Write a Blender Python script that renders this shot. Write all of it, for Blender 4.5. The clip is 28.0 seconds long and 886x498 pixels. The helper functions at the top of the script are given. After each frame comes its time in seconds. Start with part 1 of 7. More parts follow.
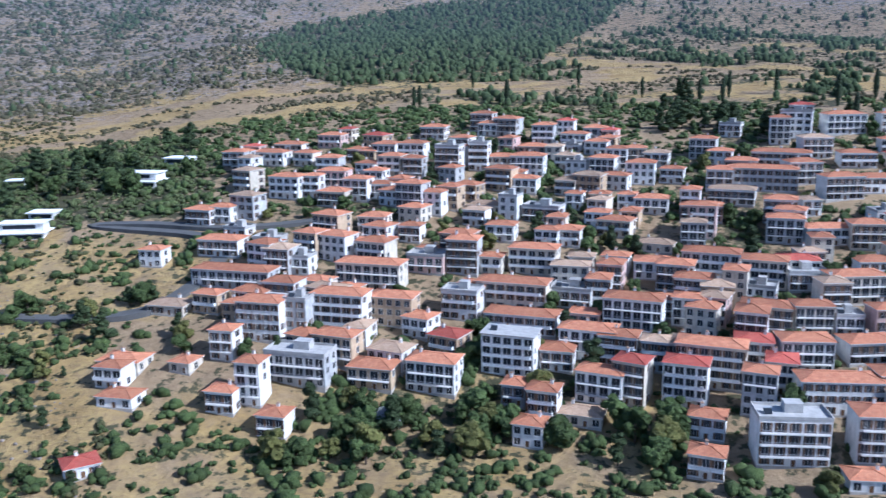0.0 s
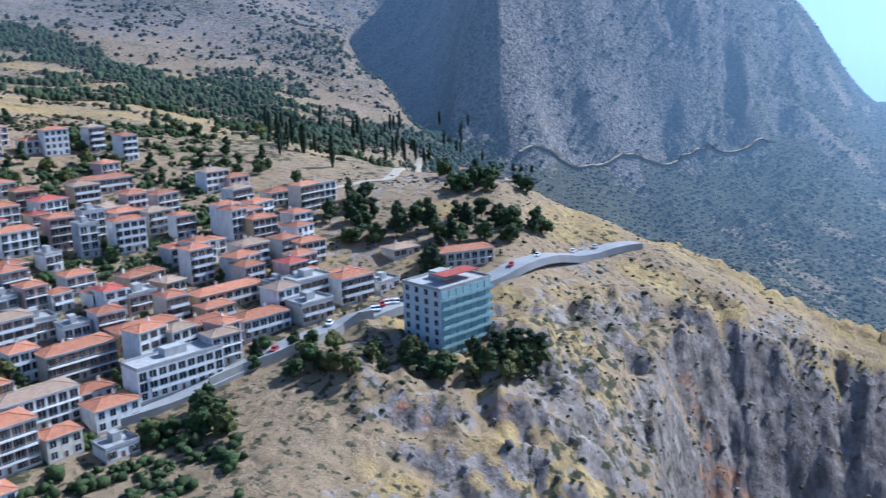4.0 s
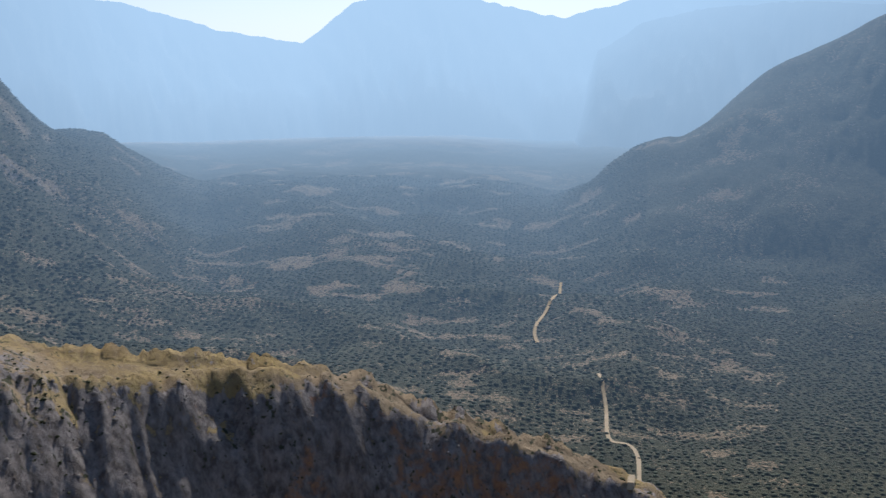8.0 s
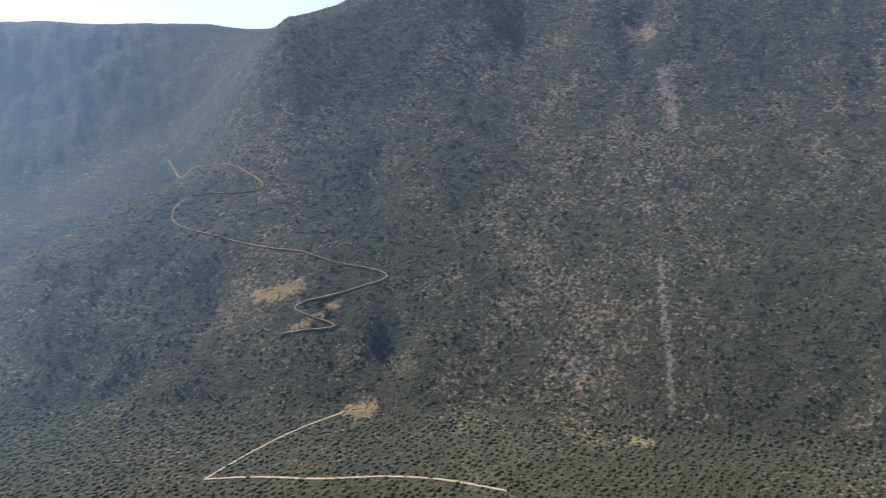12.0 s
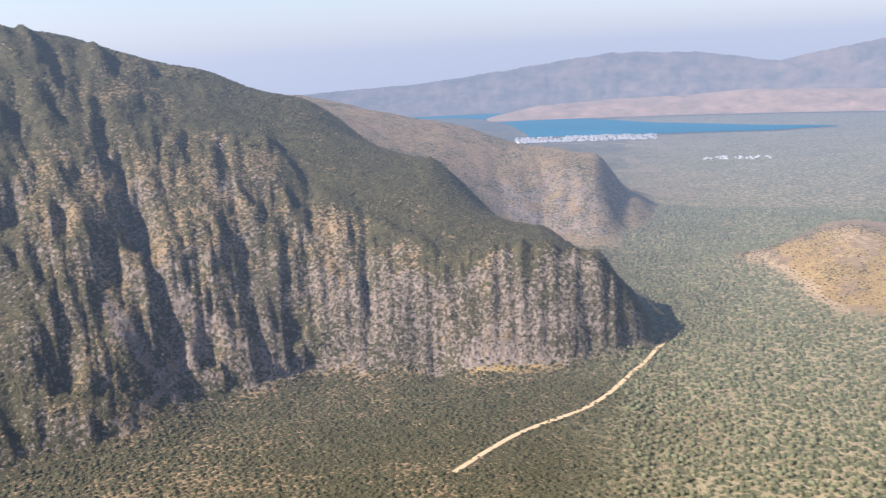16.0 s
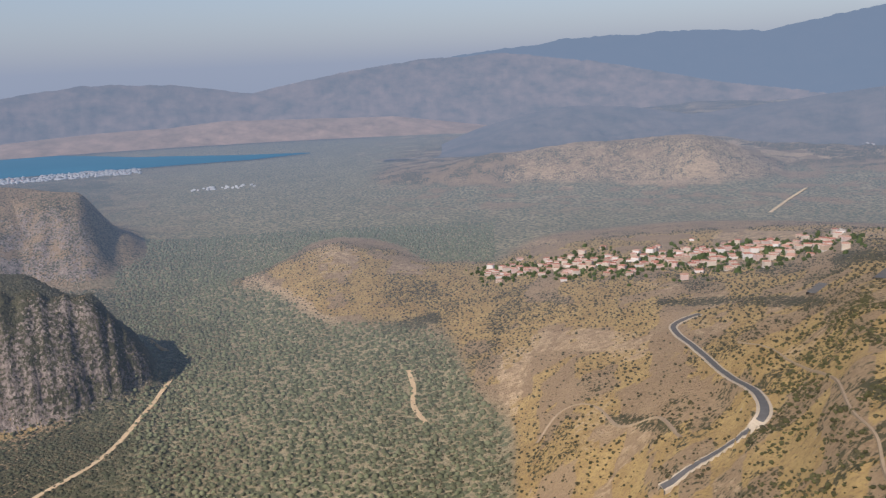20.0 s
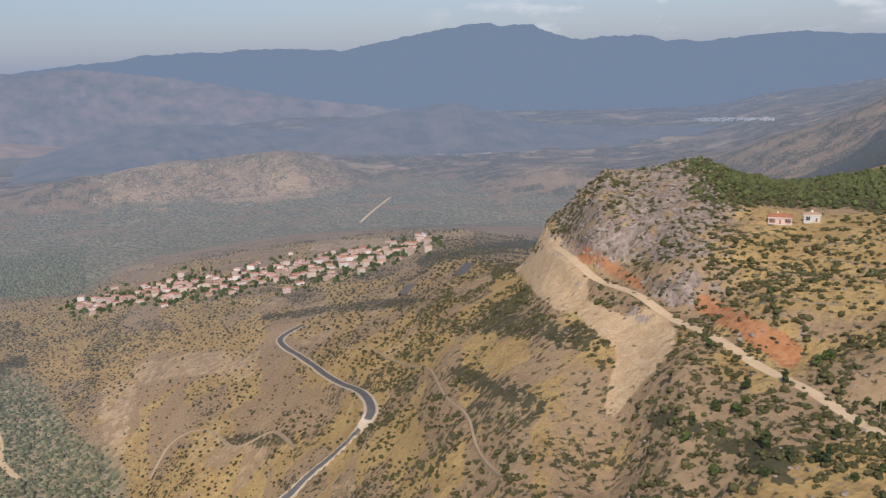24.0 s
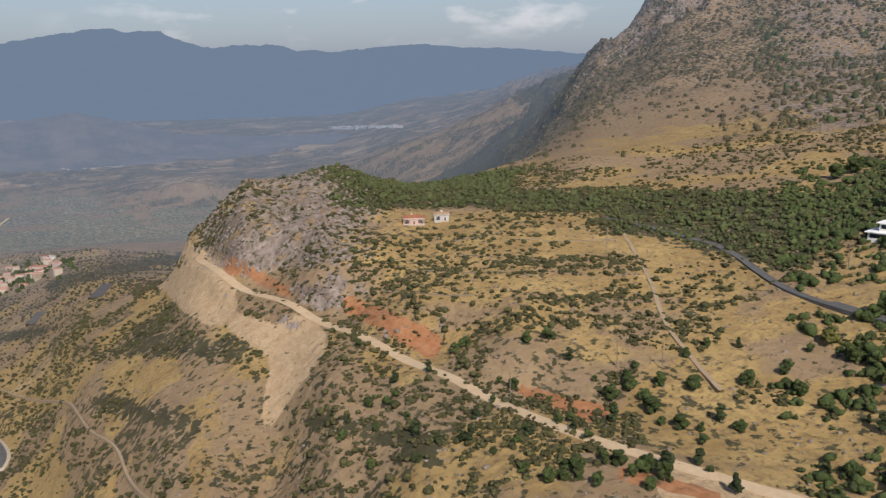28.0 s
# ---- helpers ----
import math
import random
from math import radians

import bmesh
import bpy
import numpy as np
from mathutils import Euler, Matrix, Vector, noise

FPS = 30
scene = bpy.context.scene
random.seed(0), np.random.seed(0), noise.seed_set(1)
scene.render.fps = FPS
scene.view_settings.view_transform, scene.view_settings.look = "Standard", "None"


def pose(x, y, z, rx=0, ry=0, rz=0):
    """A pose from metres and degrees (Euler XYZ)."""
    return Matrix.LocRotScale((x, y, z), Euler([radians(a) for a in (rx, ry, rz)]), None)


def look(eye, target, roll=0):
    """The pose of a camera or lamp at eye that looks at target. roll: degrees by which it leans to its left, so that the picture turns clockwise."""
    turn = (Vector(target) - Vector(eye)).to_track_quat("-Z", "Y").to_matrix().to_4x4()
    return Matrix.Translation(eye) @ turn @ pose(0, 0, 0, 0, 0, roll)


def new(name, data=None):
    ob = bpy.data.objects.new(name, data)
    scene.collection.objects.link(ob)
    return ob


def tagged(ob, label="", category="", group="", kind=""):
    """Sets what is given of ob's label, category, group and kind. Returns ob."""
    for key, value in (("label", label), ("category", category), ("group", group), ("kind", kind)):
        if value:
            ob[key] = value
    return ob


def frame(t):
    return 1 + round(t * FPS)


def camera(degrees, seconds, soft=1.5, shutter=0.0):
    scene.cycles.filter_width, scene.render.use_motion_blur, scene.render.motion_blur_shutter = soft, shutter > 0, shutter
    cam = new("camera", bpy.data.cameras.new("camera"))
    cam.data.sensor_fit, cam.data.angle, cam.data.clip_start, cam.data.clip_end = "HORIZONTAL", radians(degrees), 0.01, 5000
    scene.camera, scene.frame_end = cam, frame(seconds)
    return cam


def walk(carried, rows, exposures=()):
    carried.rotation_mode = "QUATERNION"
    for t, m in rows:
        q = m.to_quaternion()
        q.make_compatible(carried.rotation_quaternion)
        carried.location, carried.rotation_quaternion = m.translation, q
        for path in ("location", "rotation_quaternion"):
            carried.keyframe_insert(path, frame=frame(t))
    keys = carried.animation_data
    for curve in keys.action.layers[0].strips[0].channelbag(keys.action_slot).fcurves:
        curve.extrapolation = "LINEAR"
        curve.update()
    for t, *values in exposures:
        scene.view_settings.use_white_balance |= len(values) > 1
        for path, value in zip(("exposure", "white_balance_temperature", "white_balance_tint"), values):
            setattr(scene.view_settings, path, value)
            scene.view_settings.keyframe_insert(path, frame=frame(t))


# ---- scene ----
cam = camera(52.5, 28.0, soft=1.3, shutter=0.25)
EYE = Vector((0.0, 0.0, 480.0))


def heading(yaw, pitch, roll):
    """The pose of the hovering camera: clockwise heading, tilt and roll in degrees."""
    a, e = radians(yaw), radians(pitch)
    way = Vector((math.sin(a) * math.cos(e), math.cos(a) * math.cos(e), math.sin(e)))
    return look(EYE, EYE + way, roll)


ROWS = []


def row(t, yaw, pitch, roll):
    ROWS.append((t, heading(yaw, pitch, roll)))


row(0, -0.00, -12.41, -0.69)
row(0.5, 7.19, -12.49, -0.87)
row(1, 14.23, -12.60, -1.07)
row(1.5, 21.21, -12.71, -1.30)
row(2, 28.53, -12.80, -1.50)
row(2.5, 35.18, -12.86, -1.59)
row(3, 41.38, -12.89, -1.64)
row(3.5, 48.52, -12.91, -1.66)
row(4, 56.15, -12.91, -1.69)
row(4.5, 63.19, -12.90, -1.74)
row(6.5, 88.58, -12.86, -1.62)
row(7, 93.76, -12.81, -1.43)
row(7.5, 99.36, -12.69, -1.41)
row(8, 105.03, -12.55, -1.53)
row(8.5, 111.04, -12.44, -1.66)
row(9, 117.82, -12.40, -1.95)
row(9.5, 125.55, -12.39, -2.14)
row(10, 134.73, -12.41, -2.34)
row(10.5, 142.66, -12.40, -2.38)
row(11, 149.61, -12.40, -2.18)
row(11.5, 156.86, -12.35, -2.15)
row(12, 164.87, -12.31, -2.21)
row(12.5, 173.31, -12.36, -2.50)
row(13, 180.76, -12.42, -2.76)
row(13.5, 189.25, -12.42, -2.86)
row(15.5, 218.34, -12.47, -2.88)
row(16, 226.52, -12.51, -2.88)
row(16.5, 231.93, -12.47, -2.89)
row(17, 235.86, -12.36, -2.84)
row(17.5, 239.66, -12.25, -2.73)
row(18, 244.38, -12.18, -2.65)
row(18.5, 248.95, -12.12, -2.58)
row(19, 252.64, -12.05, -2.50)
row(19.5, 255.85, -11.98, -2.39)
row(20, 258.64, -11.91, -2.29)
row(20.5, 261.79, -11.87, -2.23)
row(21, 265.23, -11.83, -2.14)
row(21.5, 268.53, -11.82, -2.08)
row(23.5, 280.99, -11.72, -1.73)
row(24, 284.28, -11.69, -1.71)
row(24.5, 287.33, -11.65, -1.63)
row(25, 289.96, -11.63, -1.52)
row(25.5, 292.39, -11.61, -1.40)
row(26, 294.88, -11.62, -1.27)
row(26.5, 297.78, -11.65, -1.19)
row(27, 301.01, -11.65, -1.12)
row(27.5, 304.33, -11.64, -1.05)
row(28, 307.05, -11.64, -0.99)
EXPOSURES = [(0.0, 0.46, 4850, 13), (3.0, 0.52, 4750, 11), (4.2, 0.52, 4800, 10), (5.5, 0.20, 5100, 10), (8.0, -0.32, 5600, 10), (10.0, -0.10, 5800, 13), (12.0, 0.30, 5800, 13), (13.5, 0.72, 6000, 14),
             (15.5, 0.98, 6500, 20), (17.0, 0.72, 6600, 20), (18.5, 0.40, 6600, 20), (20.0, 0.12, 6500, 18), (23.0, 0.10, 6500, 18), (28.0, -0.06, 6600, 15)]
walk(cam, ROWS, EXPOSURES)

# ---- world and sun ----
SUN_AZ, SUN_EL = 114.0, 40.0
GLARE_AZ = 104.0
world = bpy.data.worlds.new("world")
scene.world = world
world.use_nodes = True
wn, wl = world.node_tree.nodes, world.node_tree.links
wn.clear()
sky = wn.new("ShaderNodeTexSky")
sky.sky_type, sky.sun_disc = "NISHITA", False
sky.sun_elevation, sky.sun_rotation = radians(SUN_EL), radians(SUN_AZ)
sky.altitude, sky.air_density, sky.dust_density, sky.ozone_density = 600, 1.0, 1.0, 1.5


def wmath(op, a, b=0.0, clamp=False):
    m = wn.new("ShaderNodeMath")
    m.operation, m.use_clamp = op, clamp
    for i, v in enumerate((a, b)):
        if hasattr(v, "is_linked"):
            wl.new(v, m.inputs[i])
        else:
            m.inputs[i].default_value = v
    return m.outputs[0]


def wmix(f, a, b):
    m = wn.new("ShaderNodeMix")
    m.data_type = "RGBA"
    for i, v in ((0, f), (6, a), (7, b)):
        if hasattr(v, "is_linked"):
            wl.new(v, m.inputs[i])
        else:
            m.inputs[i].default_value = v
    return m.outputs[2]


# the hazy band of air over the horizon, brighter towards the sun, with a few far clouds
way = wn.new("ShaderNodeTexCoord").outputs["Generated"]
split = wn.new("ShaderNodeSeparateXYZ")
wl.new(way, split.inputs[0])
up = split.outputs["Z"]
toward = wmath("ADD", wmath("MULTIPLY", split.outputs["X"], math.sin(radians(GLARE_AZ))), wmath("MULTIPLY", split.outputs["Y"], math.cos(radians(GLARE_AZ))))
glow = wmath("POWER", wmath("MULTIPLY", wmath("ADD", toward, 1.0), 0.5, True), 3.0)
band = wmath("EXPONENT", wmath("MULTIPLY", wmath("MAXIMUM", up, 0.0), -7.0))
haze = wmix(glow, (2.2, 2.87, 4.05, 1.0), (11.2, 12.0, 12.9, 1.0))
puff = wn.new("ShaderNodeTexNoise")
puff.inputs["Scale"].default_value, puff.inputs["Detail"].default_value = 11.0, 7.0
wide = wn.new("ShaderNodeMapping")
wide.inputs["Scale"].default_value = (1.0, 1.0, 2.6)
wl.new(way, wide.inputs[0])
wl.new(wide.outputs[0], puff.inputs["Vector"])
west = wmath("ADD", wmath("MULTIPLY", split.outputs["X"], math.sin(radians(303))), wmath("MULTIPLY", split.outputs["Y"], math.cos(radians(303))))
cloud = wmath("MULTIPLY", wmath("MULTIPLY", wmath("SUBTRACT", puff.outputs["Fac"], 0.52), 9.0, True), wmath("MULTIPLY", wmath("SUBTRACT", west, 0.94), 25.0, True))
cloud = wmath("MULTIPLY", cloud, wmath("MULTIPLY", wmath("SUBTRACT", up, 0.018), 40.0, True))
bg = wn.new("ShaderNodeBackground")
bg.inputs["Strength"].default_value = 0.105
wo = wn.new("ShaderNodeOutputWorld")
wl.new(wmix(wmath("MULTIPLY", cloud, 0.5), wmix(wmath("MULTIPLY", band, 0.85), sky.outputs[0], haze), (8.2, 8.2, 8.4, 1.0)), bg.inputs[0])
wl.new(bg.outputs[0], wo.inputs[0])
lamp = bpy.data.lights.new("sun", "SUN")
lamp.energy, lamp.angle, lamp.color = 4.8, radians(0.6), (1.0, 0.93, 0.82)
sun = new("sun", lamp)
sun.matrix_world = look((math.sin(radians(SUN_AZ)) * 100, math.cos(radians(SUN_AZ)) * 100, 480 + 100 * math.tan(radians(SUN_EL))), (0, 0, 480))

# ---- materials ----


class Nodes:
    """A short way to write node materials."""

    def __init__(self, name, rough=0.85, metal=0.0):
        self.mat = bpy.data.materials.new(name)
        self.mat.use_nodes = True
        self.n, self.l = self.mat.node_tree.nodes, self.mat.node_tree.links
        self.bsdf = self.n["Principled BSDF"]
        self.bsdf.inputs["Roughness"].default_value = rough
        self.bsdf.inputs["Metallic"].default_value = metal
        self.bsdf.inputs["Specular IOR Level"].default_value = 0.25

    def put(self, socket, value):
        if hasattr(value, "is_linked"):
            self.l.new(value, socket)
        else:
            socket.default_value = (*value, 1.0) if isinstance(value, tuple) and len(value) == 3 and socket.type == "RGBA" else value

    def mix(self, fac, a, b):
        m = self.n.new("ShaderNodeMix")
        m.data_type = "RGBA"
        self.put(m.inputs[0], fac), self.put(m.inputs[6], a), self.put(m.inputs[7], b)
        return m.outputs[2]

    def mul(self, a, b):
        m = self.n.new("ShaderNodeMix")
        m.data_type, m.blend_type = "RGBA", "MULTIPLY"
        m.inputs[0].default_value = 1.0
        self.put(m.inputs[6], a), self.put(m.inputs[7], b)
        return m.outputs[2]

    def math(self, op, a, b=0.0, clamp=False):
        m = self.n.new("ShaderNodeMath")
        m.operation, m.use_clamp = op, clamp
        self.put(m.inputs[0], a), self.put(m.inputs[1], b)
        return m.outputs[0]

    def where(self, kind="Object"):
        if kind == "World":
            return self.n.new("ShaderNodeNewGeometry").outputs["Position"]
        return self.n.new("ShaderNodeTexCoord").outputs[kind]

    def noise(self, scale, detail=4.0, rough=0.6, kind="World", stretch=(1, 1, 1)):
        t = self.n.new("ShaderNodeTexNoise")
        t.inputs["Scale"].default_value, t.inputs["Detail"].default_value, t.inputs["Roughness"].default_value = scale, detail, rough
        v = self.where(kind)
        if stretch != (1, 1, 1):
            m = self.n.new("ShaderNodeMapping")
            m.inputs["Scale"].default_value = stretch
            self.l.new(v, m.inputs[0])
            v = m.outputs[0]
        self.l.new(v, t.inputs["Vector"])
        return t.outputs["Fac"]

    def cells(self, scale, kind="World", out="Distance"):
        t = self.n.new("ShaderNodeTexVoronoi")
        t.inputs["Scale"].default_value = scale
        self.l.new(self.where(kind), t.inputs["Vector"])
        return t.outputs[out]

    def ramp(self, fac, lo, hi, a=0.0, b=1.0):
        m = self.n.new("ShaderNodeMapRange")
        self.put(m.inputs[0], fac)
        for i, v in enumerate((lo, hi, a, b)):
            m.inputs[i + 1].default_value = v
        return m.outputs[0]

    def attr(self, name):
        a = self.n.new("ShaderNodeAttribute")
        a.attribute_name = name
        return a.outputs["Fac"]

    def random(self):
        return self.n.new("ShaderNodeObjectInfo").outputs["Random"]

    def island(self):
        return self.n.new("ShaderNodeNewGeometry").outputs["Random Per Island"]

    def bump(self, height, strength=0.5, distance=0.1):
        b = self.n.new("ShaderNodeBump")
        b.inputs["Strength"].default_value, b.inputs["Distance"].default_value = strength, distance
        self.put(b.inputs["Height"], height)
        self.l.new(b.outputs[0], self.bsdf.inputs["Normal"])

    def colour(self, value):
        self.put(self.bsdf.inputs["Base Color"], value)
        return self.mat


def plain(name, a, b, rough=0.85, scale=1.5, metal=0.0, spread=0.0, bump=0.0):
    """Two tones mixed by noise at two scales, varied a little from object to object."""
    m = Nodes(name, rough, metal)
    f = m.math("ADD", m.ramp(m.noise(scale, 5.0), 0.3, 0.7, 0, 0.6), m.ramp(m.noise(scale * 9, 3.0), 0.3, 0.7, 0, 0.4), True)
    c = m.mix(f, a, b)
    if spread:
        g = m.ramp(m.random(), 0, 1, 1 - spread, 1 + spread)
        v = m.n.new("ShaderNodeCombineColor")
        for i in range(3):
            m.l.new(g, v.inputs[i])
        c = m.mul(c, v.outputs[0])
    if bump:
        m.bump(m.noise(scale * 6, 4.0), bump, 0.05)
    return m.colour(c)


def land_colour(m):
    """Soil, dry grass, rock, scrub and olive groves, by the cover of the ground."""
    soil = m.mix(m.ramp(m.noise(0.02, 6.0), 0.3, 0.7), (0.19, 0.128, 0.070), (0.31, 0.222, 0.128))
    soil = m.mix(m.ramp(m.noise(0.35, 5.0), 0.35, 0.75), soil, (0.34, 0.245, 0.145))
    dry = m.mix(m.ramp(m.noise(0.05, 6.0), 0.3, 0.7), (0.295, 0.195, 0.076), (0.46, 0.33, 0.135))
    dry = m.mix(m.ramp(m.noise(0.5, 4.0), 0.45, 0.7), dry, (0.24, 0.165, 0.08))
    c = m.mix(m.ramp(m.math("ADD", m.attr("dry"), m.ramp(m.noise(0.08, 5.0), 0.2, 0.8, -0.3, 0.3)), 0.35, 0.65), soil, dry)
    pale = m.mix(m.ramp(m.noise(0.2, 5.0), 0.3, 0.7), (0.43, 0.305, 0.175), (0.54, 0.41, 0.255))
    pale = m.mix(m.ramp(m.noise(0.9, 5.0, 0.7, stretch=(1, 1, 0.3)), 0.45, 0.72), pale, (0.34, 0.235, 0.13))
    c = m.mix(m.ramp(m.math("ADD", m.attr("pale"), m.ramp(m.noise(0.1, 5.0), 0.2, 0.8, -0.25, 0.25)), 0.4, 0.6), c, pale)
    streak = m.noise(0.24, 5.0, 0.65, stretch=(1, 1, 0.42))
    rock = m.mix(m.ramp(streak, 0.36, 0.64), (0.120, 0.095, 0.080), (0.330, 0.273, 0.232))
    patchy = m.math("ADD", m.ramp(m.noise(0.045, 6.0, 0.7), 0.25, 0.75, -0.34, 0.34), m.ramp(streak, 0.3, 0.7, -0.38, 0.38))
    c = m.mix(m.ramp(m.math("ADD", m.attr("rock"), patchy), 0.42, 0.56), c, rock)
    red = m.mix(m.ramp(m.noise(0.3, 6.0), 0.3, 0.7), (0.30, 0.12, 0.05), (0.42, 0.22, 0.11))
    c = m.mix(m.ramp(m.math("ADD", m.attr("red"), m.ramp(m.noise(0.15, 5.0), 0.2, 0.8, -0.3, 0.3)), 0.4, 0.6), c, red)
    green = m.mix(m.ramp(m.noise(0.1, 6.0), 0.3, 0.7), (0.040, 0.040, 0.020), (0.098, 0.089, 0.046))
    clumps = m.ramp(m.noise(0.27, 4.0, 0.6), 0.36, 0.64, -0.40, 0.40)
    spots = m.math("ADD", clumps, m.ramp(m.cells(0.42), 0.25, 0.75, 0.12, -0.12))
    c = m.mix(m.ramp(m.math("ADD", m.math("ADD", m.attr("green"), spots), m.ramp(m.noise(0.03, 6.0, 0.7), 0.25, 0.75, -0.3, 0.3)), 0.42, 0.6), c, green)
    field = m.mix(m.ramp(m.noise(0.012, 6.0), 0.3, 0.7), (0.24, 0.20, 0.118), (0.35, 0.295, 0.18))
    crown = m.mix(m.cells(0.14, out="Color"), (0.085, 0.095, 0.05), (0.15, 0.155, 0.09))
    grove = m.mix(m.ramp(m.cells(0.14), 0.45, 0.62), crown, field)
    c = m.mix(m.attr("olive"), c, grove)
    return c


def ground_material():
    m = Nodes("ground_land", 0.95)
    h = m.math("ADD", m.math("MULTIPLY", m.noise(0.25, 8.0, 0.7), 3.0), m.math("MULTIPLY", m.ramp(m.cells(0.14), 0.0, 0.6, 1, 0), 1.5))
    m.bump(h, 0.6, 1.0)
    return m.colour(land_colour(m))


def haze_glow(m, near, reach, sunward=0.60):
    """Painted haze: how much of the distance it hides, and its colour: brighter towards the sun."""
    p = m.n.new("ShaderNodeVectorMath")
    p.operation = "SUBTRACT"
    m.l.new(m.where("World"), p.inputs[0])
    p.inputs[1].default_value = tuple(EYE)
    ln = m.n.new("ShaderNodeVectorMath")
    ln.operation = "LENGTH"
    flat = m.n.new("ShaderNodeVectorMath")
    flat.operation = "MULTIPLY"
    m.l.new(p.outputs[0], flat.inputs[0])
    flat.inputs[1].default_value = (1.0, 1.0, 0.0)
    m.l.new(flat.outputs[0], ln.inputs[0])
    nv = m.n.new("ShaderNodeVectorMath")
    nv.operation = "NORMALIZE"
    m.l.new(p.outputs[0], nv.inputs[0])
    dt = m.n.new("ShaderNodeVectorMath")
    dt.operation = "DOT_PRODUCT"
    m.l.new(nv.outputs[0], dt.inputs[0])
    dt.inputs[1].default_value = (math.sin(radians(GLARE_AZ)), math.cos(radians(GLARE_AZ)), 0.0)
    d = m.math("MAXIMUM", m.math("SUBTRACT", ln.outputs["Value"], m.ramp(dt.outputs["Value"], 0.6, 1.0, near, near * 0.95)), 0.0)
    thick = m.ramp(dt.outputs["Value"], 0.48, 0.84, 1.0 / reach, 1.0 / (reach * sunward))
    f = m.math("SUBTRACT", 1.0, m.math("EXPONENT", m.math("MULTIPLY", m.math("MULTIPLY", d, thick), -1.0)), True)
    c = m.mix(m.ramp(dt.outputs["Value"], 0.64, 0.96), m.mix(m.ramp(dt.outputs["Value"], -1.0, 0.5), HAZE_AWAY, HAZE_SIDE), m.mix(m.ramp(ln.outputs["Value"], 1300.0, 3900.0), HAZE_VALLEY, HAZE_SUN))
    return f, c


# emission colours of the painted haze, by heading and distance
HAZE_AWAY, HAZE_SIDE, HAZE_SUN, HAZE_VALLEY = (0.165, 0.235, 0.335), (0.122, 0.185, 0.282), (0.66, 0.88, 1.08), (0.245, 0.355, 0.475)


def hazed_material(name, near, reach, colour=None):
    """Far land as a backdrop, with haze painted on as emission that grows with distance."""
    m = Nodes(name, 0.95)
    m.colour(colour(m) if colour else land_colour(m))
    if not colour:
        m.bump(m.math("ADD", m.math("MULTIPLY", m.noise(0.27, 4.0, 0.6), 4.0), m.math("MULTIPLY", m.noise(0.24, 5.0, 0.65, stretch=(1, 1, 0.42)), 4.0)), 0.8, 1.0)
    f, c = haze_glow(m, near, reach)
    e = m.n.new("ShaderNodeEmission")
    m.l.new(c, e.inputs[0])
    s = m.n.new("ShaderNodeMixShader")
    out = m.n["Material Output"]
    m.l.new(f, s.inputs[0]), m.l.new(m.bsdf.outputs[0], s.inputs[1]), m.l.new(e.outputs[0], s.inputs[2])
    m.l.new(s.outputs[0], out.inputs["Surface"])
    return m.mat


# ---- the land ----
PROFILES = {}


def cut(az, *pairs):
    """A cut through the land from the hovering point outwards: distance in metres and angle of sight in degrees."""
    PROFILES[az] = pairs


cut(0, 60, -58, 130, -39, 215, -25, 290, -15, 350, -10, 470, -4.5, 600, -2, 900, 1, 1500, 6, 2200, 9, 4900, 5)
cut(12, 60, -58, 130, -39, 205, -26.5, 290, -15.5, 350, -10.4, 470, -4.6, 600, -2, 900, 1, 1500, 6, 2200, 9, 4900, 5)
cut(24, 60, -58, 130, -39, 212, -25.2, 290, -15.5, 360, -10, 490, -3.6, 620, -1.5, 900, 0.5, 1500, 5, 2200, 9, 4900, 5)
cut(36, 60, -58, 140, -37, 230, -23, 300, -15.5, 370, -10.5, 500, -4.5, 640, -2.6, 900, -0.5, 1300, 3, 2000, 8, 4900, 5)
cut(44, 60, -58, 150, -36, 245, -20.5, 310, -15, 390, -9.6, 520, -5.4, 700, -4.4, 1000, -0.5, 1300, 3.5, 2000, 8, 4900, 5)
cut(50, 60, -60, 160, -36, 255, -19, 310, -15.7, 400, -9.3, 480, -7.2, 680, -6.0, 900, -3.2, 1130, 1.3, 1200, 0.6, 1500, 1.2, 1900, 6.5, 4900, 5)
cut(52.5, 60, -60, 165, -35.5, 258, -19.5, 308, -15.8, 402, -9.2, 475, -7.5, 620, -7.6, 820, -5.5, 1010, -1.8, 1080, -2.8, 1400, -3, 1750, 3.5, 2200, 7.5, 4900, 4.5)
cut(55, 60, -60, 170, -35, 260, -20, 305, -16, 405, -9, 470, -7.9, 560, -9.5, 760, -8.5, 930, -5.3, 1000, -5.6, 1300, -4.6, 1600, 3, 2200, 8, 4900, 4)
cut(60, 60, -62, 180, -35, 265, -20, 320, -14.8, 420, -8.4, 460, -8.3, 600, -12, 900, -10.5, 1050, -7.2, 1250, 6, 1600, 9, 4900, 4)
cut(65, 60, -64, 190, -35, 290, -19, 380, -13.2, 420, -10.5, 450, -10.8, 620, -16, 960, -11, 1120, -7.7, 1330, 6.5, 1700, 9, 4900, 3)
cut(70, 60, -66, 200, -37, 320, -20, 400, -13, 430, -12.5, 480, -16, 700, -19, 1050, -12, 1220, -7.2, 1430, 6, 1800, 8, 4900, 2)
cut(74.3, 60, -71, 220, -46, 300, -33, 334, -23.4, 352, -19.2, 398, -14.7, 420, -14.3, 480, -18, 750, -18.6, 1080, -12, 1300, -6.8, 1520, 3.4, 1850, 4.5, 4900, 1.5)
